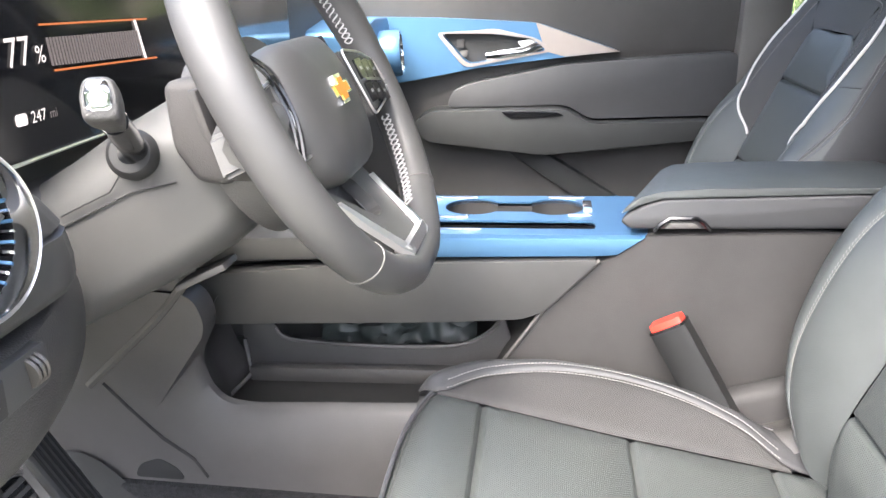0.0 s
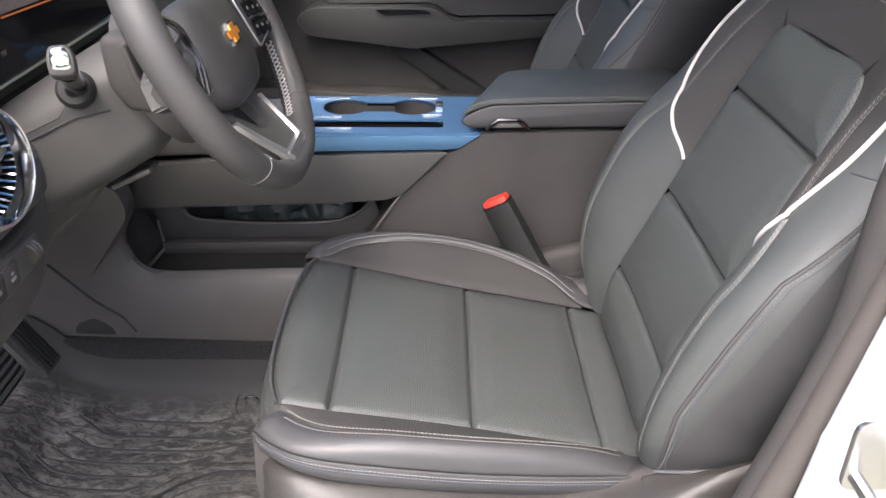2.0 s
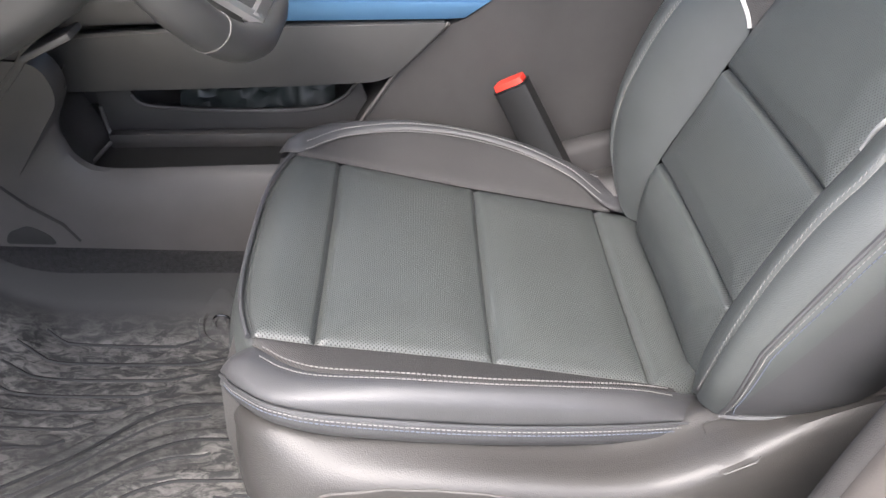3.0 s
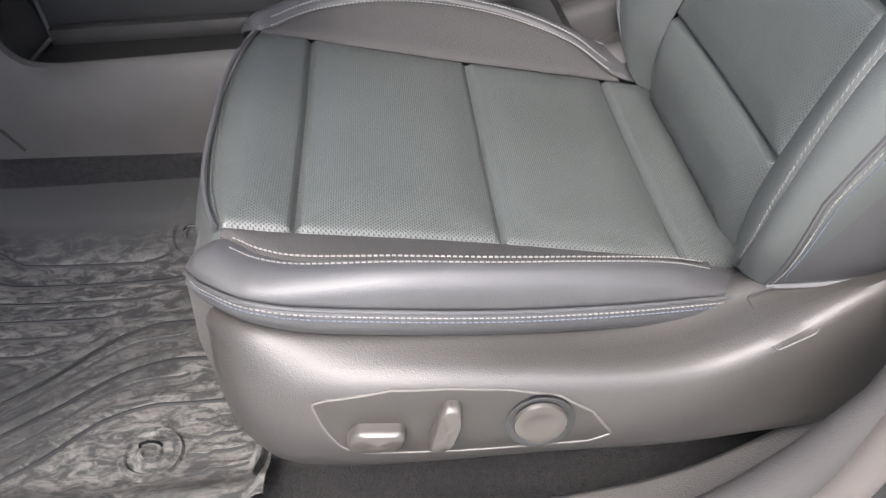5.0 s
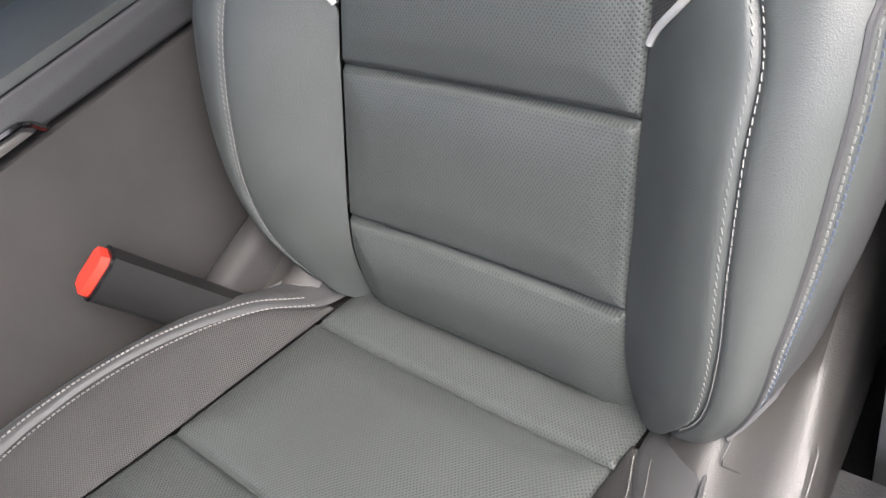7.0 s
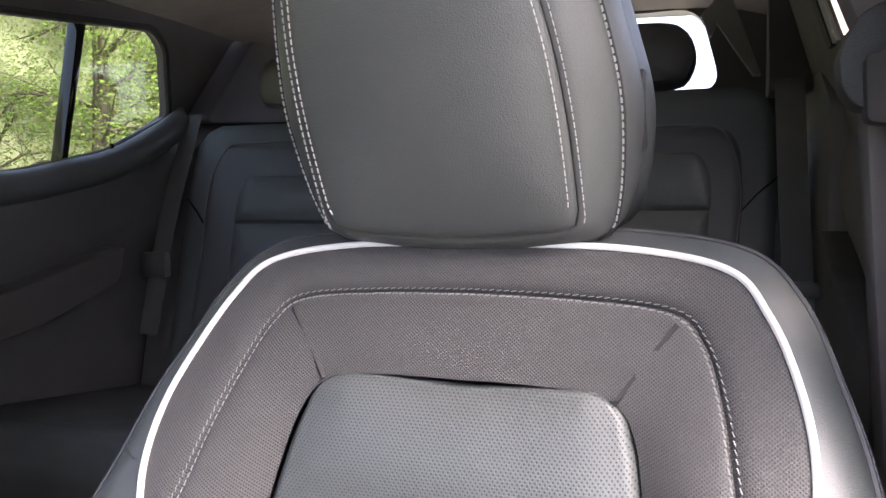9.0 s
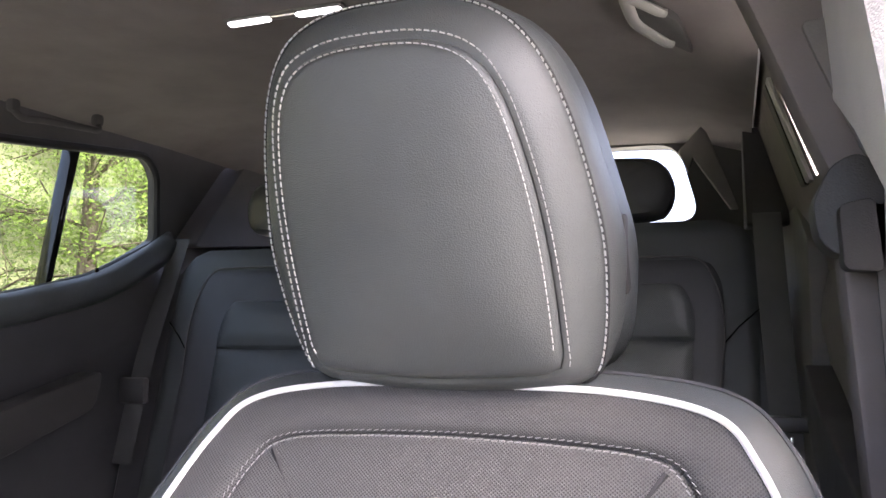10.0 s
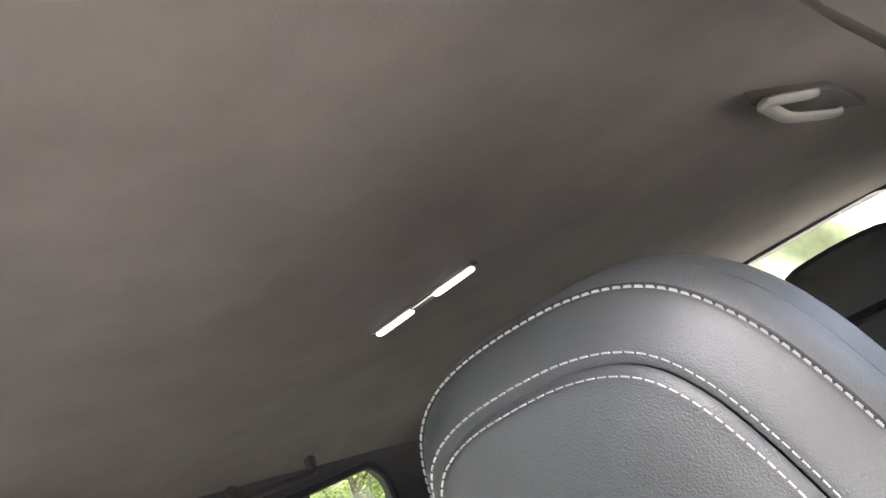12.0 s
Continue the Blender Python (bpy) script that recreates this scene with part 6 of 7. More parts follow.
sub("stalk_head", loft(secs), PLASTIC, stalk, "dark grey stalk head")
secs = [[tuple(on_stalk(e * k * 0.84, f * k * 0.84 + 0.001, d + 0.12 * f)) for e, f in head_loop] for d, k in ((0.008, 0.70), (0.0125, 0.68), (0.0135, 0.60), (0.0138, 0.1))]
sub("stalk_cap", loft(secs), CHROME, stalk, "chrome stalk cap")
part("stalk_boot", ring_turn([(0.019, -0.004), (0.019, 0.003), (0.015, 0.008), (0.009, 0.009)], (-0.184, -0.064, 0.634), (0.2, -1, 0.4), 30), RUBBER, column, "round black stalk boot")

wheel = thing("steering_wheel", (-0.062, 0.032, 0.672), "black leather steering wheel with chrome spoke trim and pale lacing", "steering wheel")
WC = Vector((-0.0619, 0.0324, 0.6718))
TILT, SWING = radians(24.9), radians(-1.0)
WN = Vector((math.cos(TILT) * math.cos(SWING), math.cos(TILT) * math.sin(SWING), math.sin(TILT)))
WS = Vector((-math.sin(SWING), math.cos(SWING), 0))
WU = WN.cross(WS)


def on_wheel(y, u, n=0.0):
    return WC + WS * y + WU * u + WN * n


def rim_radius(a):
    """Very slightly flattened at the bottom."""
    s = math.sin(a)
    return 0.1695 if s > -0.95 else min(0.1695, 0.1672 / -s)


def rim_centre(a):
    r = rim_radius(a)
    return on_wheel(r * math.cos(a), r * math.sin(a))


rim_bm = bmesh.new()
rings = []
for a in np.linspace(0, 2 * math.pi, 140, endpoint=False):
    c = rim_centre(a)
    out = (c - WC).normalized()
    fat = 1.0 + 0.08 * math.exp(-((math.sin(a) - 0.35) / 0.25) ** 2)
    rings.append([tuple(c + out * 0.0155 * fat * math.cos(b) + WN * 0.0180 * fat * math.sin(b)) for b in np.linspace(0, 2 * math.pi, 22, endpoint=False)])
grid_into(rim_bm, rings, True, True)
rim = part("rim", rim_bm, RIM_LEATHER, wheel, "smooth black leather wheel rim")
for a in (radians(-48), radians(-132), radians(40), radians(140)):
    c = rim_centre(a)
    out = (c - WC).normalized()
    loop = [tuple(c + out * 0.0158 * math.cos(b) + WN * 0.0183 * math.sin(b)) for b in np.linspace(0, 2 * math.pi, 24, endpoint=False)]
    sub("rim_seam", tube(loop, 0.0008, 5, closed=True), PLASTIC_GREY, rim, "stitched rim joint")
for a0, a1 in ((-60, -20), (9, 62), (118, 171), (200, 240)):
    lace = bmesh.new()
    span = np.linspace(radians(a0), radians(a1), int(abs(a1 - a0) / 2.0))
    for flip in (1, -1):
        pts = []
        for i in range((len(span) - 1) * 6):
            f = i / 6
            k = int(f)
            a = span[k] + (span[k + 1] - span[k]) * (f - k)
            c = rim_centre(a)
            out = (c - WC).normalized()
            b = math.pi + flip * 0.24 * math.sin(math.pi * f) - 0.25
            g = 0.0004 * math.cos(math.pi * f) * flip
            pts.append(tuple(c + out * (0.0161 + g) * math.cos(b) - WN * (0.0186 + g) * math.sin(b)))
        tube(pts, 0.0009, 5, bm=lace)
    sub("lacing", lace, LACE, rim, "pale grey cross lacing inside the rim")

hub_loop = rounded([(-0.080, 0.018), (-0.055, 0.044), (0.055, 0.044), (0.080, 0.018), (0.084, -0.02), (0.066, -0.064), (0.040, -0.078), (-0.040, -0.078), (-0.066, -0.064), (-0.084, -0.02)], 0.022, 6)
secs = []
for g, n in ((0.90, -0.050), (1.0, -0.022), (1.0, -0.014), (0.975, -0.007), (0.90, 0.0005), (0.72, 0.0065), (0.40, 0.0095), (0.02, 0.0105)):
    secs.append([tuple(on_wheel(y * g, -0.012 + (u + 0.012) * g, n)) for y, u in hub_loop])
hub = part("airbag_cover", loft(secs), RIM_LEATHER, wheel, "soft dark airbag cover")
badge = [(-0.022, -0.0045), (-0.010, -0.0045), (-0.012, -0.0105), (0.007, -0.0105), (0.009, -0.0045), (0.024, -0.0045), (0.022, 0.0045), (0.010, 0.0045), (0.012, 0.0105), (-0.007, 0.0105), (-0.009, 0.0045), (-0.024, 0.0045)]
for grow, n0, n1, mat_ in ((1.16, 0.008, 0.0125, CHROME), (0.86, 0.009, 0.0136, GOLD)):
    secs = [[tuple(on_wheel(y * grow * 0.9, -0.010 + u * grow, n)) for y, u in badge] for n in (n0, n1)]
    sub("badge", loft(secs), mat_, hub, "orange-gold cross-shaped badge" if mat_ is GOLD else "chrome badge edge", smooth=False)
for y, w in ((-0.020, 0.010), (0.024, 0.010)):
    secs = [[tuple(on_wheel(y + a * w / 2, -0.036 + b * 0.0016, n)) for a, b in ((-1, -1), (1, -1), (1, 1), (-1, 1))] for n in (0.0065, 0.0090)]
    sub("letter_bar", loft(secs), PLASTIC_GREY, hub, smooth=False)
for s in (-1, 1):
    spoke = [(0.062 * s, 0.020), (0.112 * s, 0.013), (0.148 * s, 0.0), (0.158 * s, -0.028), (0.120 * s, -0.040), (0.070 * s, -0.045)]
    near = 0.008 if s > 0 else -0.012
    secs = [[tuple(on_wheel(y, u, n)) for y, u in spoke] for n in (near - 0.030, near)]
    bm = loft(secs)
    bmesh.ops.bevel(bm, geom=list(bm.edges), offset=0.003, segments=2, affect="EDGES")
    sp = part("spoke", bm, PLASTIC_SOFT, wheel, "dark spoke with switches")
    frame_loop = [tuple(on_wheel(y, u, near + 0.0006)) for y, u in rounded(spoke, 0.008, 4)]
    sub("spoke_rim", tube(frame_loop, 0.0013, 6, closed=True), SILVER, sp, "thin satin spoke edging")
    for i in range(3 if s > 0 else 2):
        for j in range(2):
            bmb = bmesh.new()
            y0, u0 = ((0.092 if s > 0 else 0.106) + 0.021 * i) * s, -0.002 - 0.023 * j - 0.003 * i
            secs = [[tuple(on_wheel(y0 + a * 0.0095, u0 + b * 0.0095, n)) for a, b in ((-1, -1), (1, -1), (1, 1), (-1, 1))] for n in (near - 0.001, near + 0.0022)]
            sub("wheel_button", loft(secs, bm=bmb), GLOSS_BLACK, sp, smooth=False)
            secs = [[tuple(on_wheel(y0 + a * 0.003, u0 + b * 0.0016, n)) for a, b in ((-1, -1), (1, -1), (1, 1), (-1, 1))] for n in (near + 0.0018, near + 0.0027)]
            sub("button_sign", loft(secs), THREAD, sp, smooth=False)
    secs = [[tuple(on_wheel(((0.086 if s > 0 else 0.10) + 0.05 * f) * s, -0.0125 - 0.007 * f + w, near + 0.0035)) for w in (-0.0016, 0.0016)] + [tuple(on_wheel(((0.086 if s > 0 else 0.10) + 0.05 * f) * s, -0.0125 - 0.007 * f, near))] for f in (0, 1)]
    sub("button_bar", loft(secs), CHROME, sp, smooth=False)
    arc = spline([(0.090 * s, 0.040, -0.012), (0.077 * s, 0.022, -0.007), (0.0765 * s, -0.012, -0.006), (0.088 * s, -0.044, -0.012)], 24)
    secs = [[tuple(on_wheel(y + d * s, u, n + h)) for d, h in ((-0.0055, -0.003), (-0.003, 0.002), (0.003, 0.0025), (0.0055, -0.003))] for y, u, n in arc]
    sub("inner_strip", loft(secs), GLOSS_BLACK, sp, "curved gloss black strip beside the airbag cover")
    sub("strip_edge", tube([tuple(on_wheel(y + 0.0052 * s, u, n)) for y, u, n in arc], 0.0011, 6), CHROME, sp, "thin chrome edge")
    part("spoke_side", tube([tuple(on_wheel(y * s, u, n)) for y, u, n in ((0.07, 0.0, -0.03), (0.11, -0.01, -0.022), (0.156, -0.018, -0.012))], 0.020, 10, flat=0.8), PLASTIC_SOFT, wheel)

outline = rounded([(-0.062, -0.070), (0.062, -0.070), (0.034, -0.150), (-0.038, -0.150)], 0.006, 4)
gap = rounded([(-0.042, -0.080), (0.016, -0.080), (0.006, -0.116), (-0.016, -0.118)], 0.009, 4)
bm = plate(outline, [gap], "z", -0.012, 0.0)
turn_in = Matrix(((WS.x, WU.x, WN.x, WC.x), (WS.y, WU.y, WN.y, WC.y), (WS.z, WU.z, WN.z, WC.z), (0, 0, 0, 1)))
for v in bm.verts:
    v.co.z += 0.009 - 0.030 * (v.co.y + 0.150) / 0.066
bmesh.ops.transform(bm, matrix=turn_in, verts=bm.verts)
lo = part("lower_spoke", bm, PLASTIC_SOFT, wheel, "dark lower spoke with a slot", smooth=False)
bm = plate(rounded([(-0.05, -0.072), (0.03, -0.072), (0.016, -0.125), (-0.028, -0.125)], 0.006, 3), [], "z", -0.024, -0.018)
for v in bm.verts:
    v.co.z += 0.009 - 0.030 * (v.co.y + 0.150) / 0.066
bmesh.ops.transform(bm, matrix=turn_in, verts=bm.verts)
sub("slot_floor", bm, PLASTIC, lo, smooth=False)


def strip(points, w):
    secs = []
    for y, u, k in points:
        n = 0.011 - 0.030 * (u + 0.150) / 0.066
        secs.append([tuple(on_wheel(y - w * k, u, n - 0.004)), tuple(on_wheel(y - w * k * 0.7, u - w * k * 0.25, n + 0.0025)), tuple(on_wheel(y + w * k * 0.7, u + w * k * 0.25, n + 0.0025)), tuple(on_wheel(y + w * k, u, n - 0.004))])
    return loft(secs)


sub("chrome_strip", strip([(-0.058, -0.088, 0.6), (-0.050, -0.115, 0.9), (-0.040, -0.142, 1.1), (-0.035, -0.153, 1.1)], 0.0066), SILVER, lo, "bright chrome lower spoke strip")
sub("chrome_strip", strip([(0.052, -0.090, 0.35), (0.043, -0.115, 0.45), (0.033, -0.142, 0.8), (0.028, -0.153, 1.2)], 0.0045), SILVER, lo, "bright chrome lower spoke strip")
foot_loop = [(-0.040, -0.1445), (0.032, -0.1445), (0.028, -0.155), (-0.036, -0.155)]
secs = [[tuple(on_wheel(y * k, u, n)) for y, u in foot_loop] for n, k in ((0.0, 1.0), (0.0125, 1.0), (0.014, 0.96))]
sub("chrome_foot", loft(secs), SILVER, lo, "bright chrome foot of the lower spoke")

# ---- rear bench ----
bench = thing("rear_bench", (1.3, CENTRE, 0.05), "black leather rear bench with stitched outer seats and headrests", "rear seat")
BX = 1.42


def bench_x(z):
    return BX + 0.30 * (z - 0.60)


def bench_panel(name, c, half, zs, rise, material, label="", n=24, round_top=True, puff=0.002):
    za, zb = zs

    def f(u, v):
        z = za + (zb - za) * u
        e = max(0.0, (z - (zb - 0.07)) / 0.07) if round_top else 0.0
        w = half * (1 - 0.24 * (1 - math.sqrt(max(0.0, 1 - e * e)))) - 0.03 * max(0.0, 0.78 - z)
        return (bench_x(z) - rise, c + w * (2 * v - 1), z)

    return part(name, panel(f, n, n, (-1, 0, 0), tuck=0.005, puff=puff, soft=0.003, wide=0.02), material, bench, label)


secs = []
for z, hw in ((0.20, 0.60), (0.5, 0.62), (0.80, 0.60), (0.88, 0.58), (0.905, 0.56), (0.915, 0.53)):
    secs.append([(bench_x(z) + d, CENTRE + hw * w, z - 0.01 * (d > 0.05)) for d, w in ((0.02, -1), (0.0, -0.97), (0.0, 0.97), (0.02, 1), (0.13, 1), (0.13, -1))])
part("backrest_core", loft(secs), LEATHER_SIDE, bench, "dark bench backrest")
for c, c_in, w_in, top, split in ((0.02, 0.02, 0.138, 0.962, 0.759), (0.683, 0.655, 0.135, 0.938, 0.736)):
    bench_panel("outer_border", c, 0.236, (0.42, top), 0.006, LEATHER, "black leather outer seat back")
    bench_panel("inner_border", c, 0.187, (0.45, 0.897), 0.011, LEATHER_SIDE, "dark woven bolstered border")
    bench_panel("insert", c_in, w_in, (split + 0.001, top - 0.108), 0.020, PERF_BACK, "perforated insert", puff=0.007)
    bench_panel("insert", c_in, w_in - 0.002, (0.45, split - 0.001), 0.020, PERF_BACK, "perforated insert", round_top=False, puff=0.007)
    edge = [(bench_x(z) - 0.012, c + s * w, z) for s, w, z in [(1, 0.172, 0.66), (1, 0.183, 0.76), (1, 0.180, 0.82), (1, 0.166, 0.865), (1, 0.145, 0.892), (1, 0.10, 0.898), (-1, 0.10, 0.898), (-1, 0.145, 0.892), (-1, 0.166, 0.865), (-1, 0.180, 0.82), (-1, 0.183, 0.76), (-1, 0.172, 0.66)]]
    part("border_seam", tube([tuple(p) for p in spline(edge, 60)], 0.0018, 5), PLASTIC_GREY, bench, "pale seam of the border")
    for s in (-1, 1):
        seam = [(bench_x(z) - 0.009, c + s * w, z) for w, z in ((0.182, split - 0.005), (0.205, split + 0.022), (0.236, split + 0.05))]
        part("side_seam", tube(seam, 0.0013, 5), GLOSS_BLACK, bench)
    loop = headrest_loop([(0.0, 0.968), (0.08, 0.970), (0.103, 0.985), (0.113, 1.015), (0.110, 1.043), (0.096, 1.070), (0.07, 1.083), (0.0, 1.087)], 48)
    secs = []
    for d, g in ((-0.03, 0.3), (-0.026, 0.8), (-0.012, 0.96), (0.02, 1.0), (0.05, 0.95), (0.065, 0.7), (0.07, 0.2)):
        secs.append([(bench_x(0.95) + 0.05 + d, c + 0.008 + y * g, 1.028 + (z - 1.028) * g) for y, z in loop])
    part("headrest", loft(secs), LEATHER_SIDE, bench, "low dark rear headrest")
bm = slab(rounded([(0.92, 0.20), (1.46, 0.16), (1.46, 0.40), (0.96, 0.46), (0.90, 0.40)], 0.04), "y", CENTRE - 0.61, CENTRE + 0.61, 0.02, 3)
part("bench_cushion", bm, LEATHER, bench, "black leather bench cushion")


def belt(points, w, name, label, material):
    t = thing(name, points[0], label, "seat belt", "rear seat belts")
    rows = []
    p = [Vector(q) for q in points]
    for q in spline([tuple(v) for v in p], 24):
        rows.append([(q[0], q[1] - w / 2, q[2]), (q[0] - 0.002, q[1], q[2]), (q[0], q[1] + w / 2, q[2]), (q[0] + 0.002, q[1], q[2])])
    part("webbing", loft(rows), material, t, "flat webbing")
    return t


b1 = belt([(1.49, -0.232, 0.965), (1.46, -0.232, 0.94), (1.40, -0.236, 0.80), (1.35, -0.243, 0.65), (1.31, -0.245, 0.52)], 0.043, "seat_belt", "grey rear seat belt hanging beside the bench", GREY_BELT)
part("tongue", box(1.338, -0.247, 0.647, 0.014, 0.062, 0.022, 0.004), PLASTIC_GREY, b1, "plastic belt tongue")
for s in (-1, 1):
    part("tongue_prong", box(1.332, -0.240 + 0.009 * s, 0.612, 0.003, 0.004, 0.036, 0.001), CHROME, b1, "steel belt prong")
b2 = belt([(1.53, 0.945, 0.965), (1.48, 0.94, 0.86), (1.41, 0.93, 0.72), (1.34, 0.92, 0.52)], 0.045, "seat_belt", "dark rear seat belt hanging beside the bench", BELT)
part("tongue", box(1.375, 0.925, 0.655, 0.02, 0.06, 0.05, 0.006), PLASTIC, b2, "plastic belt tongue")
ring = thing("belt_anchor", (0.68, -0.26, 0.86), "dark front seat belt guide on the middle pillar", "belt guide")
part("guide", slab(rounded([(-0.229, 0.872), (-0.240, 0.895), (-0.255, 0.903), (-0.285, 0.885), (-0.285, 0.835), (-0.240, 0.838), (-0.231, 0.850)], 0.006, 4), "x", 0.66, 0.70, 0.008, 3), PLASTIC, ring)
part("guide_cover", slab(rounded([(-0.242, 0.868), (-0.262, 0.872), (-0.266, 0.826), (-0.244, 0.828)], 0.005), "x", 0.645, 0.67, 0.006, 3), PLASTIC_DARK, ring)
part("guide_strap", slab([(-0.262, 0.87), (-0.29, 0.87), (-0.288, 0.60), (-0.272, 0.60)], "x", 0.66, 0.664, 0.001), BELT, ring, "dark belt webbing")

# ---- roof fittings ----
lamp = thing("roof_lamp", (0.989, 0.364, 1.18), "slim chrome-edged roof lamp with two clear lenses", "roof lamp")
zr = roof_z(0.99, 0.36)
part("bezel", box(0.989, 0.364, zr - 0.001, 0.017, 0.178, 0.007, 0.003, 2), PLASTIC_GREY, lamp)
for y in (0.416, 0.312):
    part("lens", box(0.989, y, zr - 0.005, 0.0115, 0.064, 0.008, 0.0035, 3), LAMP_LENS, lamp, "clear glossy lamp lens")
part("switch_bar", box(0.989, 0.364, zr - 0.004, 0.011, 0.038, 0.006, 0.002, 2), SILVER, lamp, "satin silver bar between the lenses")


def grab_handle(points, label, material, r=0.009):
    h = thing("grab_handle", points[0], label, "grab handle", "grab handles")
    part("grip", tube([tuple(p) for p in spline(points, 30)], r, 10), material, h)
    a, b = points[0], points[-1]
    for p in (a, b):
        part("mount", box(p[0], p[1], p[2] + 0.006, 0.018, 0.018, 0.022, 0.006, 2), PILLAR_CLOTH, h)


grab_handle([(1.055, 0.905, 1.133), (1.066, 0.895, 1.120), (1.10, 0.892, 1.124), (1.15, 0.891, 1.128), (1.20, 0.892, 1.132), (1.228, 0.895, 1.136), (1.236, 0.905, 1.150)], "dark folded grab handle above the rear passenger window", PILLAR_CLOTH, 0.006)
handle = thing("grab_handle", (1.0, -0.10, 1.14), "pale grey folding grab handle over a dark plate for recess shade", "grab handle", "grab handles")
bow = rounded([(1.088, -0.1174), (1.0835, -0.1067), (1.0115, -0.0702), (1.1105, -0.0719), (1.2026, -0.1056), (1.2094, -0.1174)], 0.024, 6)[6:-6]
grip = [(x, y, 1.166) for x, y in bow]
part("grip", tube(grip, 0.0080, 10, flat=0.6), HANDLE_GREY, handle)
# Dark plate under the ceiling paints the soft shade beside the handle.
part("recess", slab(rounded([(1.0189, -0.0597), (1.1418, -0.1234), (1.287, -0.1357), (1.1641, -0.0731)], 0.02), "z", 1.174, 1.195, 0.002), PILLAR_CLOTH, handle, "dark plate standing in for the shade of the handle's hollow")



# ---- trees beyond the windows ----
BARK = grained("bark", (0.12, 0.10, 0.08), 0.9, 30.0, 0.8, 0.3, 0.02)
PALE_BARK = grained("pale dry wood", (0.36, 0.32, 0.27), 0.9, 30.0, 0.8, 0.25, 0.02)


def leaf_material(name, color):
    m = base_mat(name, color, 0.75, spec=0.15)
    info = nd(m, "ShaderNodeNewGeometry")
    ramp = nd(m, "ShaderNodeValToRGB")
    ramp.color_ramp.elements[0].color = (*[c * 0.88 for c in color], 1)
    ramp.color_ramp.elements[1].color = (*[min(1, c * 1.14) for c in color], 1)
    link(m, info.outputs["Random Per Island"], ramp.inputs["Fac"])
    b = m.node_tree.nodes["Principled BSDF"]
    link(m, ramp.outputs["Color"], b.inputs["Base Color"])
    return m


LEAF_FRESH = leaf_material("fresh leaves", (0.105, 0.165, 0.028))
LEAF_DARK = leaf_material("dark leaves", (0.085, 0.125, 0.045))
rng = random.Random(4)


def build_tree(x, y, height, spread, leaves, leaf_mat, bark, label, bare=0.0):
    t = thing("tree", (x, y, -0.36), label, "tree", "roadside trees")
    trunk = bmesh.new()
    top = Vector((x + rng.uniform(-0.4, 0.4), y + rng.uniform(-0.4, 0.4), height * 0.9))
    base = Vector((x, y, -0.4))
    rings = []
    for f in np.linspace(0, 1, 9):
        c = base.lerp(top, f) + Vector((rng.uniform(-0.08, 0.08), rng.uniform(-0.08, 0.08), 0)) * f
        r = (0.13 if bare else 0.18) * (1 - 0.85 * f)
        rings.append([tuple(c + Vector((math.cos(a), math.sin(a), 0)) * r) for a in np.linspace(0, 2 * math.pi, 8, endpoint=False)])
    loft(rings, bm=trunk)
    tips = []
    for i in range(26):
        f = rng.uniform(0.15, 0.95)
        s = base.lerp(top, f)
        a = rng.uniform(0, 2 * math.pi)
        reach = spread * rng.uniform(0.5, 1.0) * (1.1 - 0.5 * f)
        e = s + Vector((math.cos(a) * reach, math.sin(a) * reach, reach * rng.uniform(-0.1, 0.7)))
        mid = s.lerp(e, 0.5) + Vector((0, 0, reach * 0.12))
        tube([s, mid, e], 0.028 * (1.1 - f), 5, bm=trunk)
        tips += [mid, e, s.lerp(e, 0.75)]
        for _ in range(3):
            e2 = e + Vector((rng.uniform(-1, 1), rng.uniform(-1, 1), rng.uniform(-0.5, 0.8))) * spread * 0.4
            tube([mid, e2], 0.010, 4, bm=trunk)
            tips.append(e2)
    part("trunk", trunk, bark, t, "trunk and limbs")
    verts, faces = [], []
    for i in range(int(leaves * 4.5)):
        c = rng.choice(tips) + Vector((rng.gauss(0, 1), rng.gauss(0, 1), rng.gauss(0, 0.8))) * spread * 0.22
        u = Vector((rng.uniform(-1, 1), rng.uniform(-1, 1), rng.uniform(-1, 1))).normalized()
        w = u.orthogonal().normalized()
        l = rng.uniform(0.020, 0.045)
        k = len(verts)
        verts += [tuple(c - u * l), tuple(c + w * l * 0.45), tuple(c + u * l), tuple(c - w * l * 0.45)]
        faces.append((k, k + 1, k + 2, k + 3))
    me = bpy.data.meshes.new("crown")
    me.from_pydata(verts, [], faces)
    me.materials.append(leaf_mat)
    ob = new("crown", me)
    ob.parent = t
    ob.matrix_parent_inverse = Matrix.Translation(-Vector(t.location))
    tagged(ob, "loose leafy crown")


spots = [(9.5, 9.0, 7, 1.6, 5200, 0), (11.0, 7.0, 6.5, 1.7, 5200, 0), (7.5, 10.5, 7.5, 1.5, 1200, 1), (6.3, 9.6, 7, 1.4, 700, 1), (12.5, 9.5, 8, 2.0, 5200, 0), (8.6, 13.0, 9, 2.2, 4800, 2), (5.4, 12.0, 9, 2.2, 4600, 2), (10.6, 12.6, 9, 2.2, 4800, 2), (14.5, 11.0, 9, 2.4, 4800, 2), (13.6, 5.6, 6, 1.8, 4200, 2), (4.2, 10.2, 7, 1.6, 900, 1), (7.0, 15.0, 10, 2.6, 4600, 2), (3.0, 13.0, 9, 2.4, 4600, 2)]
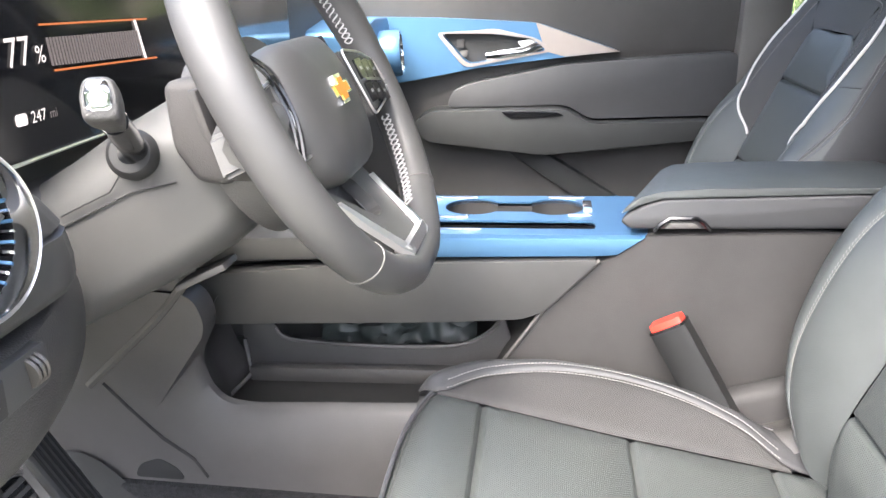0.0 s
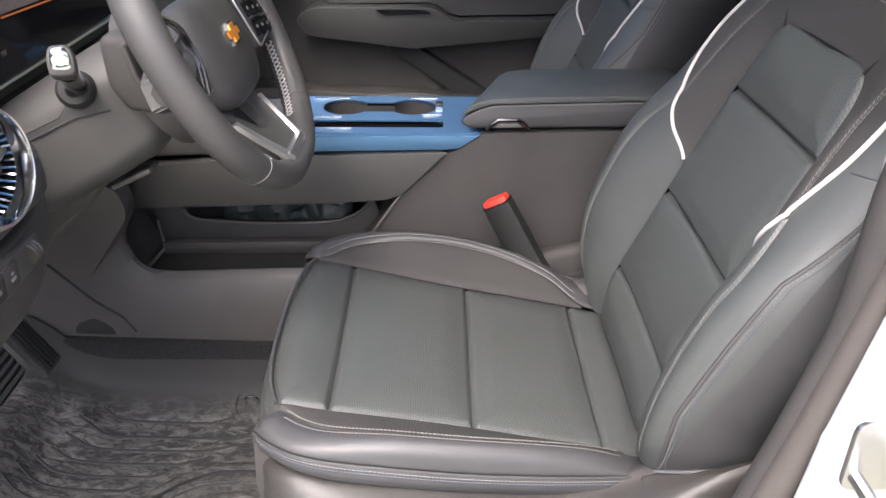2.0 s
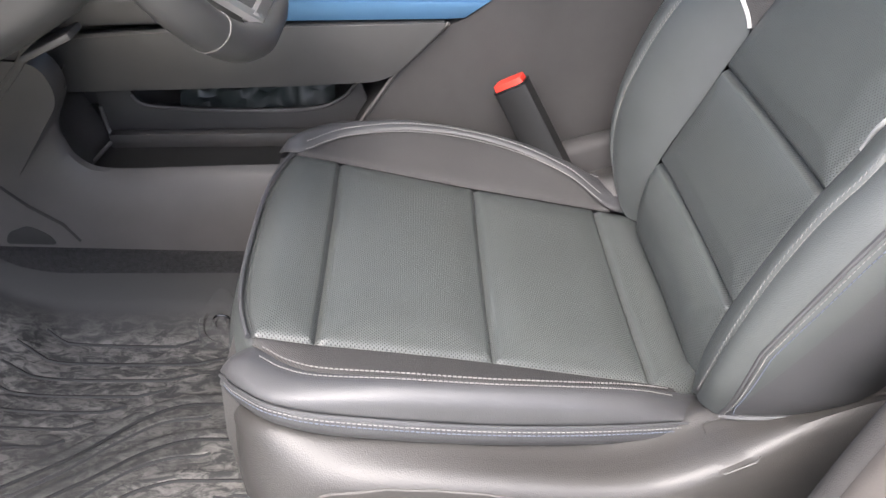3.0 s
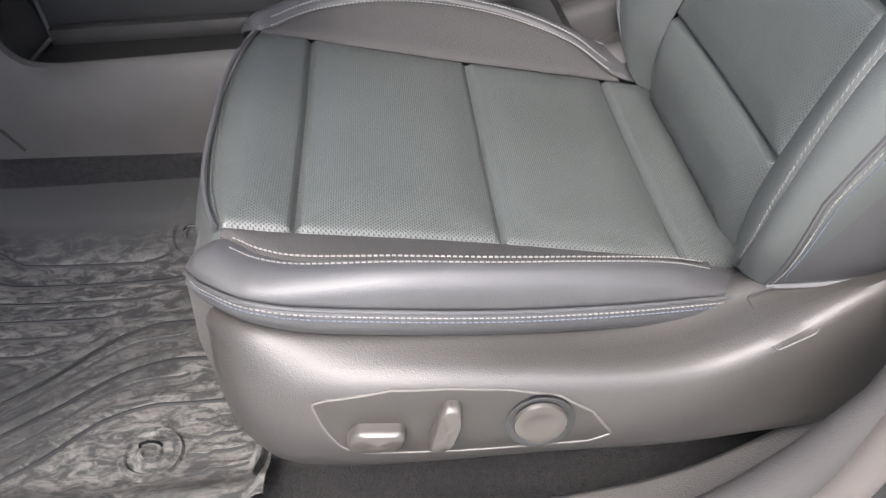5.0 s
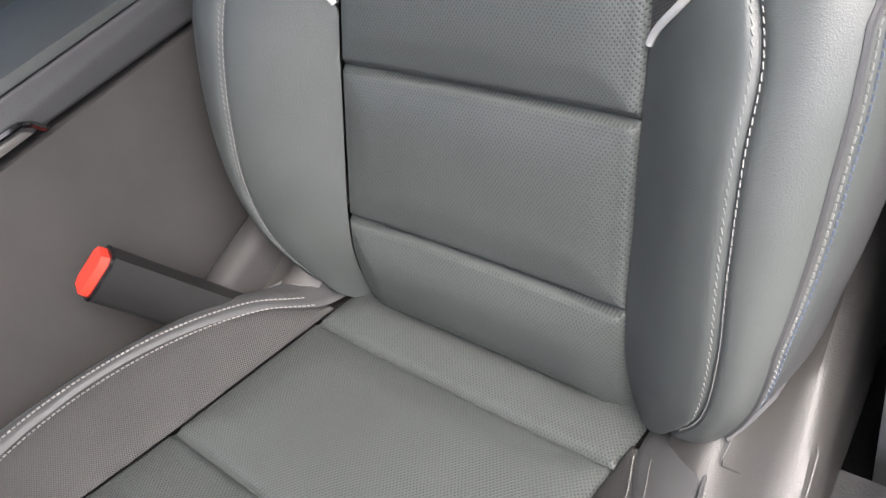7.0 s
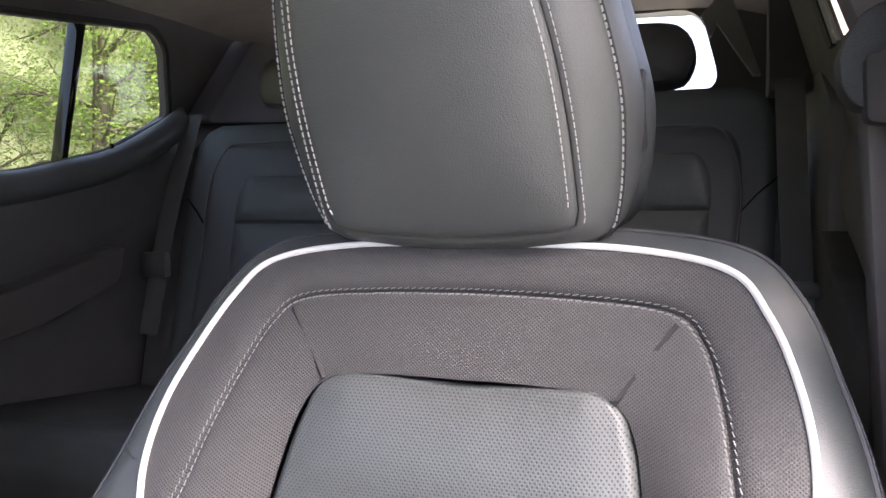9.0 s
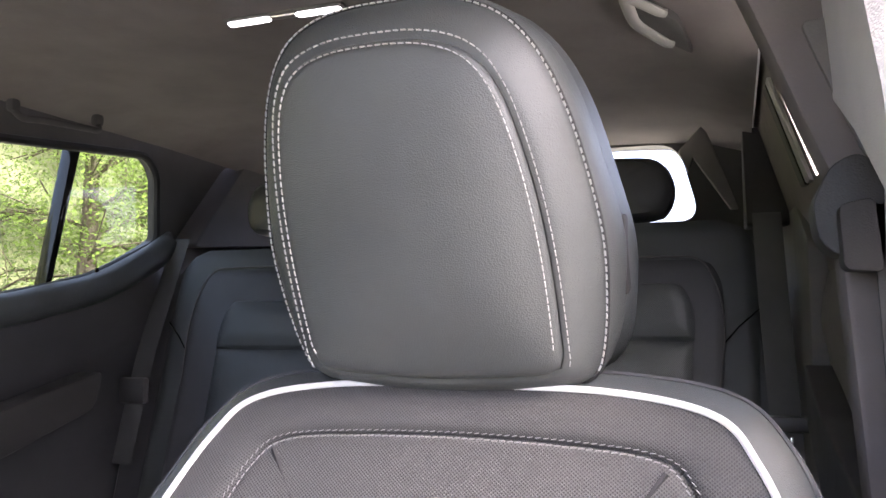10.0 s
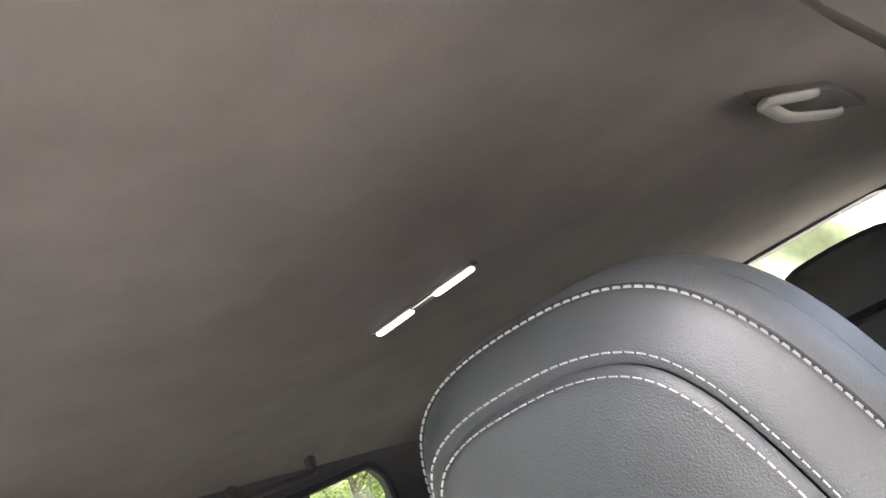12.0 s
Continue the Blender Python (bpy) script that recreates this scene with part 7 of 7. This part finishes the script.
for x, y, h, s, n, k in spots:
    build_tree(x, y, h, s, n, (LEAF_FRESH, LEAF_FRESH, LEAF_DARK)[k], PALE_BARK if k == 1 else BARK, ("leafy bright green tree at the roadside", "mostly bare pale tree with thin branches", "dark green woodland tree")[k], 1.0 if k == 1 else 0.0)
# undergrowth
verts, faces = [], []
for i in range(60000):
    a = rng.uniform(0, 1)
    x, y = rng.uniform(1, 17), rng.uniform(7.5, 17)
    z = -0.36 + abs(rng.gauss(0, 0.55)) * (0.6 + 0.8 * noise.noise((x * 0.5, y * 0.5, 0)) ** 2 + (y - 7) * 0.12)
    c = Vector((x, y, z))
    u = Vector((rng.uniform(-1, 1), rng.uniform(-1, 1), rng.uniform(0, 1.5))).normalized()
    w = u.orthogonal().normalized()
    l = rng.uniform(0.03, 0.07)
    k = len(verts)
    verts += [tuple(c - u * l), tuple(c + w * l * 0.4), tuple(c + u * l), tuple(c - w * l * 0.4)]
    faces.append((k, k + 1, k + 2, k + 3))
me = bpy.data.meshes.new("undergrowth")
me.from_pydata(verts, [], faces)
me.materials.append(LEAF_DARK)
tagged(new("undergrowth", me), "dense green undergrowth below the trees", "undergrowth", kind="stuff")

# woods in the distance
def woods_material():
    m = base_mat("distant woods", (0.10, 0.13, 0.05), 0.9)
    co = coords(m)
    t = nd(m, "ShaderNodeTexNoise", Scale=0.9, Detail=9.0, Roughness=0.72)
    link(m, co, t.inputs["Vector"])
    r = nd(m, "ShaderNodeValToRGB")
    r.color_ramp.elements[0].position, r.color_ramp.elements[1].position = 0.36, 0.66
    r.color_ramp.elements[0].color, r.color_ramp.elements[1].color = (0.12, 0.14, 0.07, 1), (0.21, 0.23, 0.13, 1)
    link(m, t.outputs["Fac"], r.inputs["Fac"])
    link(m, r.outputs["Color"], m.node_tree.nodes["Principled BSDF"].inputs["Base Color"])
    return m


def woods(first, last, n, heights, label):
    """A belt of far woods between two bearings; heights: bearings and metres."""
    bm = bmesh.new()
    rows = []
    for a in np.linspace(radians(first), radians(last), n):
        c, s = math.cos(a), math.sin(a)
        high = float(np.interp(math.degrees(a), *heights)) * (1 + 0.13 * noise.noise((a * 9, 0, 3)) + 0.06 * noise.noise((a * 31, 5, 3)))
        rows.append([(c * (24 + 1.5 * noise.noise((a * 14, z * 0.5, 9))), s * (24 + 1.5 * noise.noise((a * 14, z * 0.5, 9))), -0.4 + z) for z in np.linspace(0, high, 18)])
    grid_into(bm, rows)
    structure("backdrop", bm, WOODS, label, "woods")


WOODS = woods_material()
woods(-40, 115, 140, ((-40, 2, 16, 115), (2.3, 2.3, 9.0, 9.0)), "distant green woods beyond the trees")
# Out-of-view belt, added only to block low sky light through the open door.
woods(116, 319, 180, ((116, 150, 319), (11.0, 4.5, 4.5)), "unseen low woods added to cut sky light on the open side")
